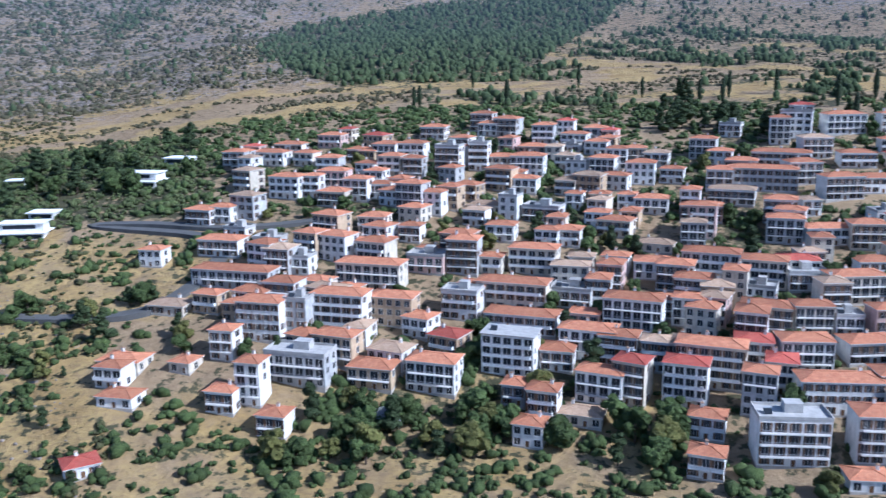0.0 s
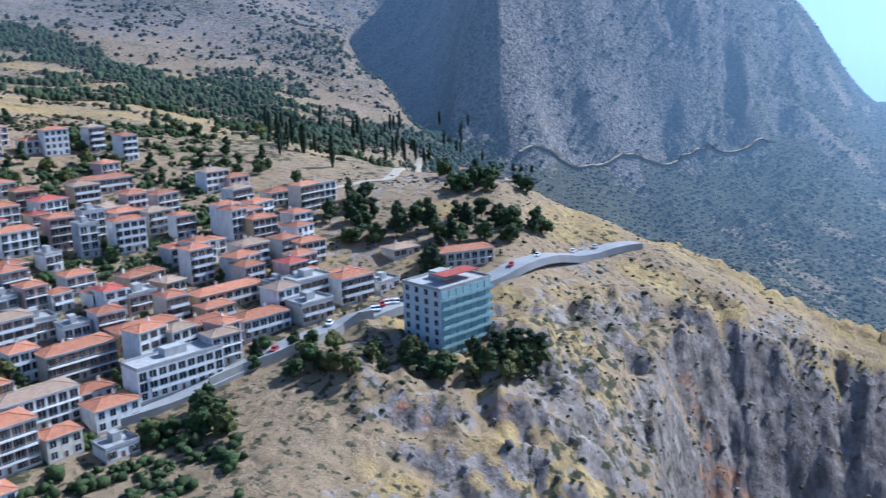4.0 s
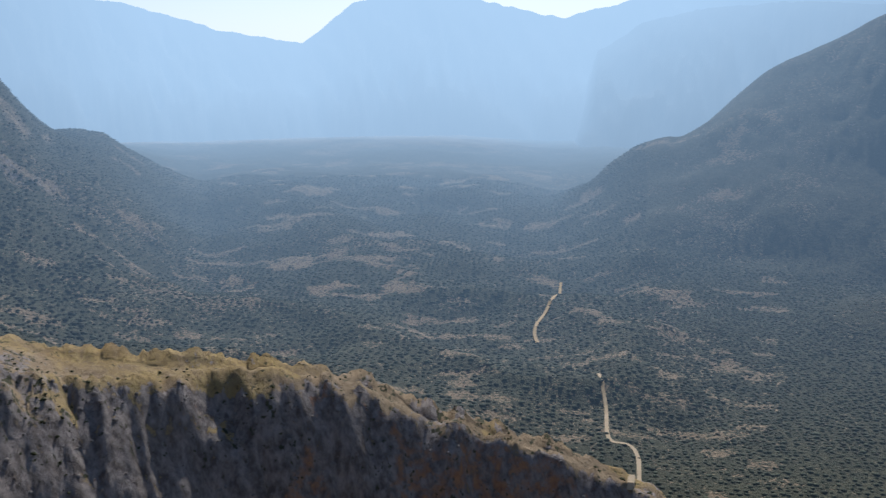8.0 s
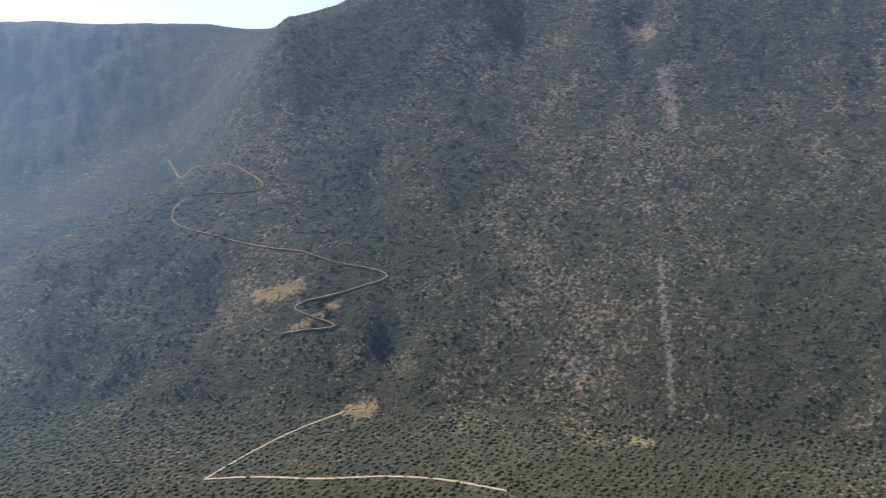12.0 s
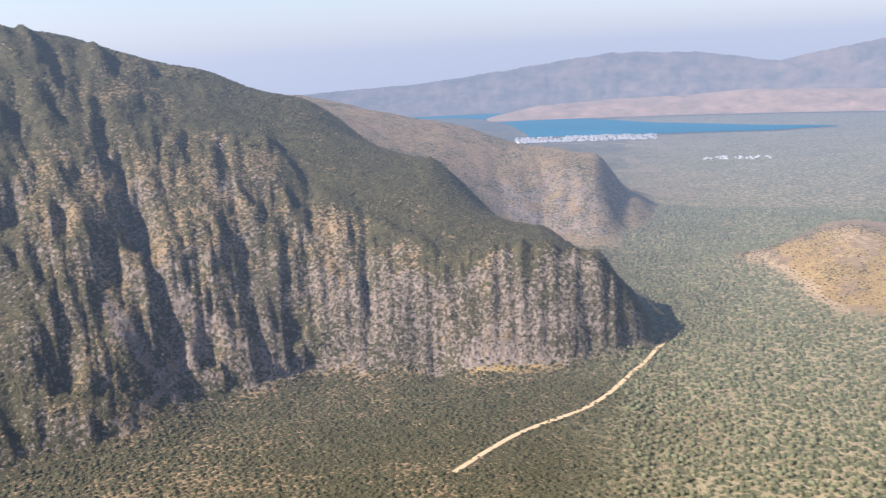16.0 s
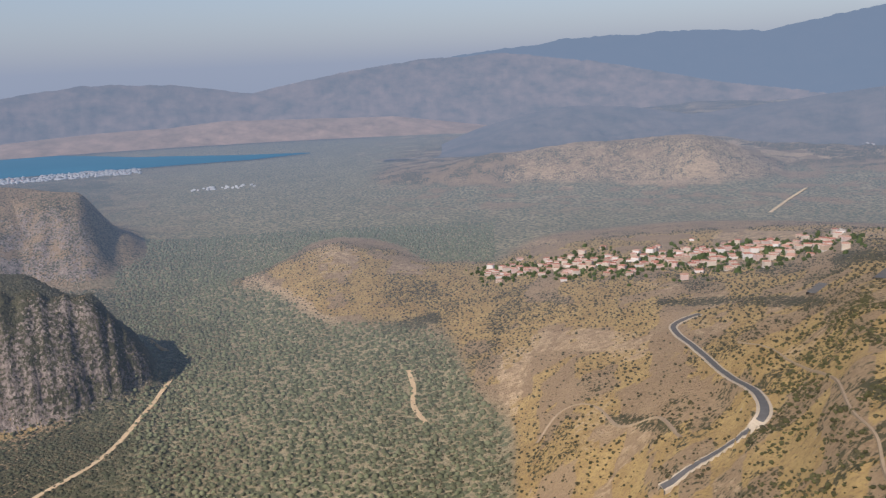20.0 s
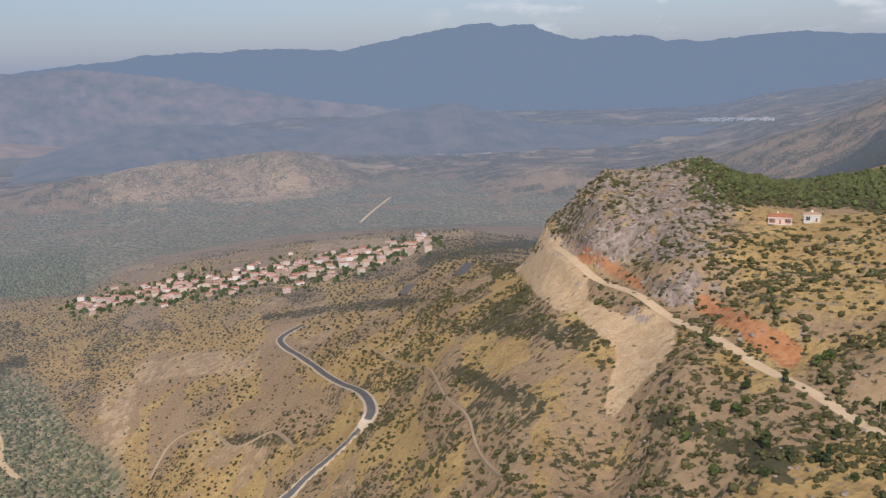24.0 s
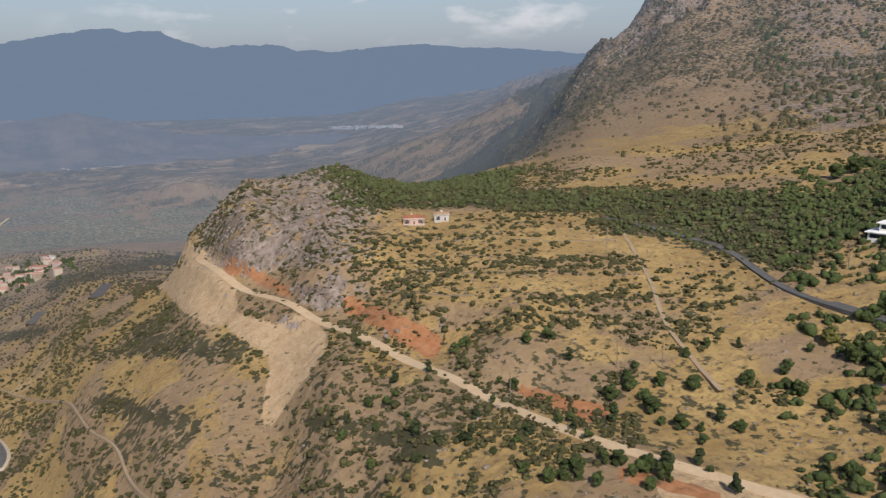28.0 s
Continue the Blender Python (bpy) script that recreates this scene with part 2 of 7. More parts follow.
cut(77, 60, -73, 240, -46, 318, -31.5, 348, -22.6, 366, -19.4, 400, -16.2, 420, -15.6, 480, -19, 800, -18, 1100, -12, 1380, -6.4, 1600, 1.0, 1900, 1.4, 4900, 1)
cut(82, 60, -76, 270, -46, 340, -29, 395, -19.5, 425, -17.3, 500, -22, 900, -18, 1200, -12.5, 1500, -7.4, 1750, -5, 1950, -3.6, 2300, -4.4, 3300, -4.8, 4900, -4.6)
cut(90, 60, -80, 315, -45, 360, -33, 398, -22.5, 430, -18.5, 500, -25, 950, -18.5, 1300, -14, 2000, -8.2, 2900, -5.3, 3600, -5.1, 4900, -4.8)
cut(98, 60, -80, 322, -45, 368, -34, 405, -24, 435, -19.7, 510, -27, 950, -19.3, 1300, -14.3, 2000, -8.4, 2900, -5.4, 3600, -5.1, 4900, -4.8)
cut(105, 60, -80, 332, -45, 378, -35, 414, -26.5, 442, -22.8, 520, -30, 950, -19.8, 1300, -14.7, 2000, -8.8, 2800, -5.7, 3600, -5.2, 4900, -4.8)
cut(112, 60, -80, 350, -43, 405, -35, 432, -26.5, 452, -24.7, 530, -32, 950, -20, 1300, -14.9, 1600, -11.9, 2000, -9.6, 2800, -6.4, 3600, -5.6, 4900, -4.8)
cut(119, 60, -80, 360, -42, 415, -36, 445, -28, 465, -27, 560, -31.5, 950, -20, 1300, -14.9, 1480, -12, 1700, -8, 1850, -5.8, 2100, -7.3, 2600, -6.6, 3600, -5.6, 4900, -4.8)
cut(126, 60, -80, 370, -43, 520, -33, 640, -28, 950, -20, 1250, -15.3, 1420, -13, 1700, -6, 2000, -0.8, 2200, -2.5, 2600, -3, 4900, -1)
cut(133, 60, -80, 300, -49, 520, -33.4, 760, -24.2, 1080, -17.4, 1180, -14.8, 1350, -14.2, 1650, -7, 2000, 2.1, 2600, 2, 4900, 0)
cut(140, 60, -80, 300, -49, 520, -33.3, 760, -24, 920, -20.2, 1150, -10.8, 1260, -10, 1420, -11, 1650, -6.5, 2000, 2.6, 2600, 2.2, 4900, 0)
cut(148, 60, -80, 300, -49, 520, -33.3, 800, -23, 860, -21.5, 1050, -13.4, 1240, -7.3, 1450, -7.6, 1700, -3.5, 2000, 2.4, 2600, 2, 4900, 0)
cut(156, 60, -80, 300, -49, 520, -33.2, 760, -23.8, 820, -22, 1050, -10.4, 1250, -4, 1420, 2.3, 1500, 2.6, 1900, 2, 4900, 0)
cut(166, 60, -80, 300, -49, 520, -33, 740, -24.4, 800, -22.5, 1050, -9.6, 1250, -2, 1450, 5.0, 1800, 5.5, 2400, 4, 4900, 0)
cut(180, 60, -80, 300, -49, 520, -33, 690, -26, 760, -24, 1000, -10.5, 1200, -3, 1450, 6.0, 1800, 7, 2400, 5, 4900, 0)
cut(192, 60, -80, 300, -49, 520, -33, 720, -25.2, 780, -23.4, 1000, -10.5, 1200, -3, 1420, 4.8, 1700, 5.5, 2400, 3, 4900, 0)
cut(203, 60, -80, 300, -49, 520, -33, 760, -24.2, 810, -22.5, 980, -12, 1180, -4, 1400, 2.2, 1700, 2, 2400, 0, 4900, -2)
cut(211, 60, -80, 300, -49, 520, -33, 840, -22.2, 890, -20.9, 990, -13, 1150, -6.5, 1380, 0.0, 1700, -0.6, 2400, -3, 4900, -3.5)
cut(218, 60, -80, 300, -49, 520, -33, 900, -20.9, 935, -20, 1010, -14, 1130, -8.5, 1350, -2.3, 1600, -4, 1950, -2.2, 2500, -5, 4900, -4)
cut(226, 60, -80, 300, -49, 520, -33, 890, -21, 925, -20.1, 970, -15, 1090, -10.3, 1250, -6.5, 1450, -9, 1900, -4.1, 2400, -7, 4900, -4)
cut(233, 60, -80, 300, -49, 520, -33, 890, -21, 925, -20.2, 960, -16, 1010, -12.6, 1120, -11, 1300, -14, 1560, -12, 1850, -6.1, 2300, -8.3, 4900, -4)
cut(236.5, 60, -80, 300, -49, 520, -33, 930, -20.2, 955, -19.6, 985, -15.5, 1020, -13.3, 1080, -13, 1240, -15.5, 1530, -12.4, 1800, -6.7, 2250, -8.5, 4900, -4)
cut(238.6, 60, -80, 300, -49, 520, -33, 950, -19.8, 980, -19.2, 1010, -16.3, 1050, -15.2, 1120, -16.2, 1260, -15.2, 1600, -12, 1800, -9.3, 2150, -9, 4900, -4)
cut(240.3, 60, -80, 300, -49, 520, -33.4, 950, -19.9, 1050, -18.1, 1300, -14.8, 1600, -12.1, 1780, -10.6, 2100, -9.25, 3000, -6.5, 4900, -4)
cut(242.5, 60, -80, 300, -49, 520, -33.4, 900, -20.9, 1100, -17.3, 1400, -13.8, 1700, -11.4, 2100, -9.3, 3000, -6.5, 4900, -4)
cut(245.5, 60, -80, 300, -49, 520, -33.4, 900, -20.9, 1150, -16.6, 1290, -14.9, 1420, -13, 1600, -12.5, 1800, -10.8, 2100, -9.3, 3000, -6.5, 4900, -4)
cut(252, 60, -80, 300, -49, 520, -33.4, 900, -20.9, 1020, -18.6, 1200, -15.2, 1480, -11.4, 1560, -11.2, 1850, -10.6, 2200, -8.9, 3000, -6.5, 4900, -4)
cut(258, 60, -80, 300, -49, 520, -33.4, 820, -22.7, 980, -19, 1200, -15.2, 1350, -13.3, 1500, -12.6, 1850, -10.6, 2200, -8.9, 2420, -7.9, 2560, -6.9, 3000, -6.2, 4900, -4)
cut(262, 60, -78, 300, -48, 560, -31, 760, -24, 900, -19.8, 1150, -15.4, 1350, -13.4, 1480, -12.7, 1850, -10.6, 2200, -8.9, 2420, -7.8, 2600, -6, 3000, -6.2, 4900, -4)
cut(268, 60, -76, 260, -46, 540, -28, 700, -22.2, 900, -17.6, 1150, -14.1, 1300, -12.6, 1450, -11.6, 1850, -10.6, 2200, -8.9, 2420, -7.8, 2650, -5.3, 3000, -6, 4900, -3.5)
cut(275, 60, -73, 220, -43, 430, -27, 580, -21.8, 850, -16.4, 1120, -13.5, 1350, -11.8, 1500, -10.9, 1950, -10.1, 2200, -8.9, 2420, -7.7, 2650, -4.9, 3000, -5.8, 4900, -3)
cut(280, 60, -70, 190, -41, 350, -27.6, 470, -22, 600, -18.4, 800, -15.0, 1080, -12.8, 1400, -10.9, 1550, -10.5, 1950, -10.1, 2200, -8.9, 2420, -8, 2600, -7.4, 3000, -6, 4900, -3)
cut(285, 60, -68, 175, -39, 300, -27.2, 365, -22, 445, -18, 590, -14.6, 800, -12.6, 1150, -11, 1350, -10.5, 1950, -10.1, 2200, -8.9, 2500, -7.8, 3000, -6, 4900, -3)
cut(289, 60, -66, 165, -38, 270, -26.5, 335, -21, 410, -17, 500, -14.5, 600, -13.0, 900, -12.3, 1250, -11.2, 1950, -10.1, 2250, -8.6, 2420, -7.2, 2600, -6.9, 3000, -6, 4900, -3)
cut(291.5, 60, -66, 165, -38, 265, -26.5, 335, -20, 420, -15, 480, -12.3, 510, -11.4, 540, -9.4, 640, -11, 1250, -12, 1950, -10.1, 2250, -8.4, 2420, -6.6, 2600, -6.6, 3000, -6, 4900, -3)
cut(295, 60, -66, 170, -37, 270, -26.5, 340, -18.5, 410, -13.8, 425, -13.6, 460, -9.3, 540, -6.9, 640, -9, 1250, -12, 1950, -10.1, 2250, -8.6, 2420, -7, 2600, -6.8, 3000, -6, 4900, -3)
cut(300, 60, -66, 160, -37, 230, -27.5, 300, -18.8, 345, -16.3, 357, -16, 385, -12.2, 470, -8.4, 600, -6.5, 700, -8.5, 1250, -12, 1950, -9.6, 2200, -6.5, 2600, -6, 3000, -5.6, 4900, -3)
cut(306, 60, -64, 150, -37, 205, -27.6, 260, -21, 297, -18.8, 307, -18.5, 330, -15.2, 430, -9.9, 520, -8, 680, -7.5, 800, -8.8, 1250, -11, 1800, -7.7, 2150, -4.4, 2600, -4.7, 3000, -4, 4900, -2)
cut(312, 60, -62, 150, -36, 195, -27.6, 235, -22.6, 255, -21.4, 264, -21, 283, -18, 400, -10.4, 520, -7.9, 700, -6.3, 850, -6.0, 1200, -6.4, 1800, -4.4, 2150, -2.2, 2600, -2.4, 4900, -1.4)
cut(317, 60, -60, 145, -36, 190, -27.6, 222, -23.6, 238, -22.6, 248, -22.1, 290, -17.5, 400, -10.5, 520, -7.6, 700, -5, 900, -3, 1300, 0.4, 1700, -1, 2600, -1, 4900, -1)
cut(322, 60, -59, 140, -36, 190, -27.5, 212, -24.9, 228, -23.7, 250, -21.5, 300, -16.6, 390, -10.9, 520, -7.2, 700, -4.4, 900, -1.6, 1350, 4.2, 1800, 6, 4900, 2)
cut(330, 60, -58, 135, -37, 190, -27.2, 210, -25.6, 240, -22.5, 300, -16, 380, -10.8, 520, -6.2, 700, -3.4, 950, 0.2, 1400, 6, 2000, 9, 4900, 5)
cut(338, 60, -58, 130, -38, 200, -26.8, 230, -22.5, 290, -16, 370, -10.2, 500, -5.7, 700, -3, 950, 0.5, 1450, 6, 2100, 9, 4900, 5)
cut(348, 60, -58, 130, -38.5, 210, -25.6, 285, -15.6, 350, -10.3, 480, -5, 620, -2.4, 900, 0.8, 1480, 6, 2150, 9, 4900, 5)

RINGS, SPOKES = 390, 1800
R0, R1 = 90.0, 4940.0
ring_r = R0 * (R1 / R0) ** (np.arange(RINGS) / (RINGS - 1))


def hashed(ix, iy, seed):
    h = (ix.astype(np.int64) * 374761393 + iy.astype(np.int64) * 668265263 + seed * 1274126177) & 0x7FFFFFFF
    h = ((h ^ (h >> 13)) * 1103515245) & 0x7FFFFFFF
    return ((h ^ (h >> 16)) & 0xFFFF) / 65535.0


def lattice(x, y, seed=0):
    """Smooth noise from 0 to 1 over the plane."""
    x, y = np.asarray(x, float), np.asarray(y, float)
    ix, iy = np.floor(x), np.floor(y)
    fx, fy = x - ix, y - iy
    fx, fy = fx * fx * (3 - 2 * fx), fy * fy * (3 - 2 * fy)
    a, b = hashed(ix, iy, seed), hashed(ix + 1, iy, seed)
    c, d = hashed(ix, iy + 1, seed), hashed(ix + 1, iy + 1, seed)
    return (a * (1 - fx) + b * fx) * (1 - fy) + (c * (1 - fx) + d * fx) * fy


def fbm(x, y, octaves=4, seed=0, gain=0.5):
    total, amp, norm = 0.0, 1.0, 0.0
    for k in range(octaves):
        total = total + amp * lattice(x * 2 ** k, y * 2 ** k, seed + k)
        norm += amp
        amp *= gain
    return total / norm


def smooth(v, lo, hi):
    t = np.clip((np.asarray(v, float) - lo) / (hi - lo), 0, 1)
    return t * t * (3 - 2 * t)


def land_table():
    """Heights over rings and half-degree headings, softened between the cuts."""
    keys = sorted(PROFILES)
    cols = []
    lr = np.log(ring_r)
    for k in keys:
        p = np.array(PROFILES[k], float).reshape(-1, 2)
        cols.append(np.interp(lr, np.log(p[:, 0]), p[:, 0] * np.tan(np.radians(p[:, 1]))))
    cols = np.array(cols)
    ks = np.array(keys + [keys[0] + 360.0])
    cols = np.vstack([cols, cols[:1]])
    az = np.arange(SPOKES) * 360.0 / SPOKES
    i = np.clip(np.searchsorted(ks, az, side="right") - 1, 0, len(ks) - 2)
    t = (az - ks[i]) / (ks[i + 1] - ks[i])
    t = (0.5 * t + 0.5 * t * t * (3 - 2 * t))[:, None]
    z = cols[i] * (1 - t) + cols[i + 1] * t
    kern = np.array([1, 2, 3, 2, 1], float) / 9
    zp = np.pad(z, ((0, 0), (2, 2)), mode="edge")
    return sum(kern[j] * zp[:, j:j + RINGS] for j in range(5))


AZ = np.arange(SPOKES) * 360.0 / SPOKES
LAND = land_table()
AZG, RG = np.meshgrid(AZ, ring_r, indexing="ij")
XG, YG = RG * np.sin(np.radians(AZG)), RG * np.cos(np.radians(AZG))


def span(az, lo, hi, soft=3.0):
    """1 between two headings, with soft and slightly ragged ends; lo may be negative."""
    az = np.asarray(az, float)
    if az.shape == AZG.shape:
        az = az + (RAGGED - 0.5) * soft * 1.6
    a, w = (az - lo + soft) % 360.0, hi - lo + 2 * soft
    return smooth(np.minimum(a, w - a) / (2 * soft), 0.0, 1.0) * (a <= w)


RAGGED = fbm(XG / 60, YG / 60, 4, 31)


# hollows in the cliffs: heading, angle of sight, width in degrees, depth in metres
ALCOVES = ((202.2, -17.7, 0.9, 34), (210.9, -18.1, 0.8, 30), (207.4, -10.0, 1.2, 34), (200.8, -7.9, 1.0, 26), (195.2, -22.6, 0.9, 12), (216.7, -17.1, 0.6, 22), (225.8, -18.2, 1.5, 26), (160.4, -7.8, 1.5, 13), (161.2, -18.2, 1.3, 16), (150.2, -14.2, 1.1, 18), (177.5, 1.7, 1.3, 20), (171.0, 1.8, 2.4, 30))


def brow_of(az):
    """The upper edge of the spur's cliffs, as an angle of sight."""
    return np.interp(az, (62, 66, 72, 77, 82, 90, 98, 105, 112, 119), (-9.5, -10.2, -13, -15.8, -17.4, -18.6, -19.8, -22.9, -24.8, -27))


def brim_of(az):
    """The upper edge of the headland's cliffs, as an angle of sight."""
    return np.interp(az, (198, 209, 216, 218.4, 223, 226.5, 233, 240), (-6.5, -4.5, -5.6, -9, -11.6, -13.4, -13.2, -13))


def roughen():
    """Relief on the land: gullies and crags on steep ground, swells elsewhere, level ground in the town and groves."""
    global LAND
    lr = np.log(ring_r)
    slope = np.abs(np.gradient(LAND, axis=1) / np.gradient(ring_r)[None, :])
    steep = smooth(slope, 0.25, 0.75)
    grove = (LAND < -325) * 1.0
    near = smooth(RG, 150, 330)
    folds = np.abs(fbm(np.radians(AZG) * 9 + lr[None, :] * 1.5, lr[None, :] * 4.0, 5, 3) - 0.5) * 2
    crags = np.abs(fbm(XG / 45, YG / 45, 5, 9, 0.6) - 0.5) * 2
    flute = np.abs(fbm(np.radians(AZG) * 60, lr[None, :] * 9.0, 4, 14) - 0.5) * 2
    slant = np.abs(fbm(np.radians(AZG) * 26 + lr[None, :] * 5.0, lr[None, :] * 5.0, 5, 17, 0.6) - 0.5) * 2
    fluted = np.maximum(span(AZG, 196, 240, 6), span(AZG, 70, 118, 4))
    swell = fbm(XG / 90, YG / 90, 5, 21) - 0.5
    town = span(AZG, -26, 62, 6) * smooth(RG, 560, 480)
    keep = np.maximum(town, span(AZG, 284, 336, 3) * smooth(RG, 500, 430))
    amp = 0.026 * np.minimum(RG, 2200)
    calm = 1 - 0.75 * span(AZG, 150, 194, 6) * (RG > 600)
    e = np.degrees(np.arctan2(LAND, RG))
    brow = span(AZG, 210, 242, 5) * (RG > 850) * smooth(RG, 1500, 1420) * smooth(e - brim_of(AZG), -0.2, 1.4)
    face = span(AZG, 200, 241, 3) * (RG > 850) * smooth(RG, 1450, 1380) * smooth(e - brim_of(AZG), 0.4, -0.6)
    columns = np.abs(fbm(np.radians(AZG) * 75, lr[None, :] * 4.0, 3, 19, 0.6) - 0.5) * 2
    calm = calm * (1 - 0.85 * brow)
    relief = face * steep * 15 * (0.35 - columns) + steep * calm * (1 - 0.35 * face * span(AZG, 219, 242, 4)) * (amp * (0.45 - folds) + amp * 0.8 * (0.3 - crags) + fluted * amp * (0.35 * (0.4 - flute) + 1.15 * (0.35 - slant)))
    valley = span(AZG, 70, 122, 4) * smooth(RG, 640, 900) * smooth(RG, 2600, 1800)
    crag = span(AZG, 312, 324, 2) * smooth(RG, 1050, 1200) + 0.5 * span(AZG, 292, 303, 2) * smooth(RG, 400, 440) * smooth(RG, 680, 600)
    LAND = LAND + crag * 0.05 * RG * (0.35 - crags)
    for az0, el0, wide, deep in ALCOVES:
        e = np.degrees(np.arctan2(LAND, RG))
        LAND = LAND - deep * np.exp(-((AZG - az0) / wide) ** 2 - ((e - el0) / (wide * 1.3)) ** 2) * (RG > 600)
    LAND = LAND + valley * 70 * (0.35 - np.abs(fbm(XG / 330, YG / 330, 5, 88) - 0.5) * 2)
    e = np.degrees(np.arctan2(LAND, RG))
    rugged = span(AZG, 48, 122, 5) * smooth(RG, 480, 440) * smooth(RG, 170, 210) * smooth(e, -14.5, -17) * smooth(e - brow_of(AZG), -0.8, -3.0)
    LAND = LAND + rugged * ((16 + 10 * span(AZG, 60, 80, 4)) * (0.35 - np.abs(fbm(XG / 40, YG / 40, 5, 92, 0.6) - 0.5) * 2) + 3.0 * (fbm(XG / 9, YG / 9, 3, 95) - 0.5))
    steps = np.maximum(span(AZG, 300, 328, 3) * smooth(RG, 270, 320) * smooth(RG, 520, 470), span(AZG, -4, 54, 4) * smooth(RG, 500, 540) * smooth(RG, 820, 740))
    LAND = LAND + steps * 0.5 * (np.round(LAND / 1.6 + RAGGED * 1.5) * 1.6 - LAND - RAGGED * 2.4)
    LAND = LAND + (1 - grove) * (1 - keep) * near * (relief + (1 - steep) * np.minimum(0.010 * RG, 14) * swell)


roughen()


def height(x, y):
    """The ground's height under a place."""
    r = max(R0, min(R1, math.hypot(x, y)))
    a = math.degrees(math.atan2(x, y)) % 360.0 / 360.0 * SPOKES
    i = math.log(r / R0) / math.log(R1 / R0) * (RINGS - 1)
    a0, i0 = int(a) % SPOKES, min(int(i), RINGS - 2)
    fa, fi = a - int(a), i - i0
    a1 = (a0 + 1) % SPOKES
    z = (LAND[a0, i0] * (1 - fi) + LAND[a0, i0 + 1] * fi) * (1 - fa) + (LAND[a1, i0] * (1 - fi) + LAND[a1, i0 + 1] * fi) * fa
    return z + EYE.z


def spot(az, el):
    """Where the line of sight at a heading and angle first meets the land: x, y, z."""
    j = int(round(az % 360.0 / 360.0 * SPOKES)) % SPOKES
    e = np.degrees(np.arctan2(LAND[j], ring_r))
    k = int(np.argmax(e >= el)) if (e >= el).any() else RINGS - 1
    r = ring_r[k]
    if k:
        f = (el - e[k - 1]) / max(1e-6, e[k] - e[k - 1])
        r = ring_r[k - 1] + (ring_r[k] - ring_r[k - 1]) * min(1, max(0, f))
    x, y = r * math.sin(radians(az)), r * math.cos(radians(az))
    return x, y, height(x, y)


def benched(places, width):
    """Levels a bench across the slope along places, and gives the line back."""
    global LAND
    pts = [Vector(spot(*p)) for p in places]
    line = []
    for i in range(len(pts) - 1):
        p0, p1, p2, p3 = pts[max(0, i - 1)], pts[i], pts[i + 1], pts[min(len(pts) - 1, i + 2)]
        k = max(2, int((p2 - p1).length / 4))
        for s in range(k):
            t = s / k
            line.append(0.5 * (2 * p1 + (p2 - p0) * t + (2 * p0 - 5 * p1 + 4 * p2 - p3) * t * t + (3 * p1 - p0 - 3 * p2 + p3) * t ** 3))
    line.append(pts[-1])
    for p in line:
        p.z = height(p.x, p.y)
    for _ in range(10):
        line = [line[0]] + [(a + b * 2 + c) / 4 for a, b, c in zip(line, line[1:], line[2:])] + [line[-1]]
    near, level = np.full(LAND.shape, 99.0), LAND.copy()
    reach = width / 2 + 8
    for p in line:
        r = math.hypot(p.x, p.y)
        a = math.degrees(math.atan2(p.x, p.y)) % 360 / 360 * SPOKES
        da, j = int(math.degrees(reach / r) / 360 * SPOKES) + 2, np.searchsorted(ring_r, (r - reach, r + reach))
        ii = np.arange(int(a) - da, int(a) + da + 1) % SPOKES
        cell = np.ix_(ii, np.arange(j[0], j[1] + 1))
        d = np.hypot(XG[cell] - p.x, YG[cell] - p.y)
        better = d < near[cell]
        near[cell] = np.where(better, d, near[cell])
        level[cell] = np.where(better, p.z - EYE.z, level[cell])
    w = smooth(near, width / 2 + 6.5, width / 2 + 1.6)
    LAND = LAND * (1 - w) + level * w
    return [tuple(p) for p in line[::2]]


RIDGE_TRACK = benched(((334, -26.2), (330.4, -25.8), (326, -25.2), (322.5, -24.6), (316.7, -23.4), (311.1, -21.6), (306.8, -19.5), (301.8, -17.0), (296.2, -14.4), (293.2, -12.9), (291.6, -11.7)), 5.0)
WEST_ROAD = benched(((272.8, -26.9), (274.2, -25.5), (276.7, -24.0), (279.0, -22.2), (278.9, -21.0), (277.6, -20.1), (275.3, -18.5), (273.7, -17.4), (273.4, -16.8), (274.3, -16.3), (275.2, -16.0)), 9.0)


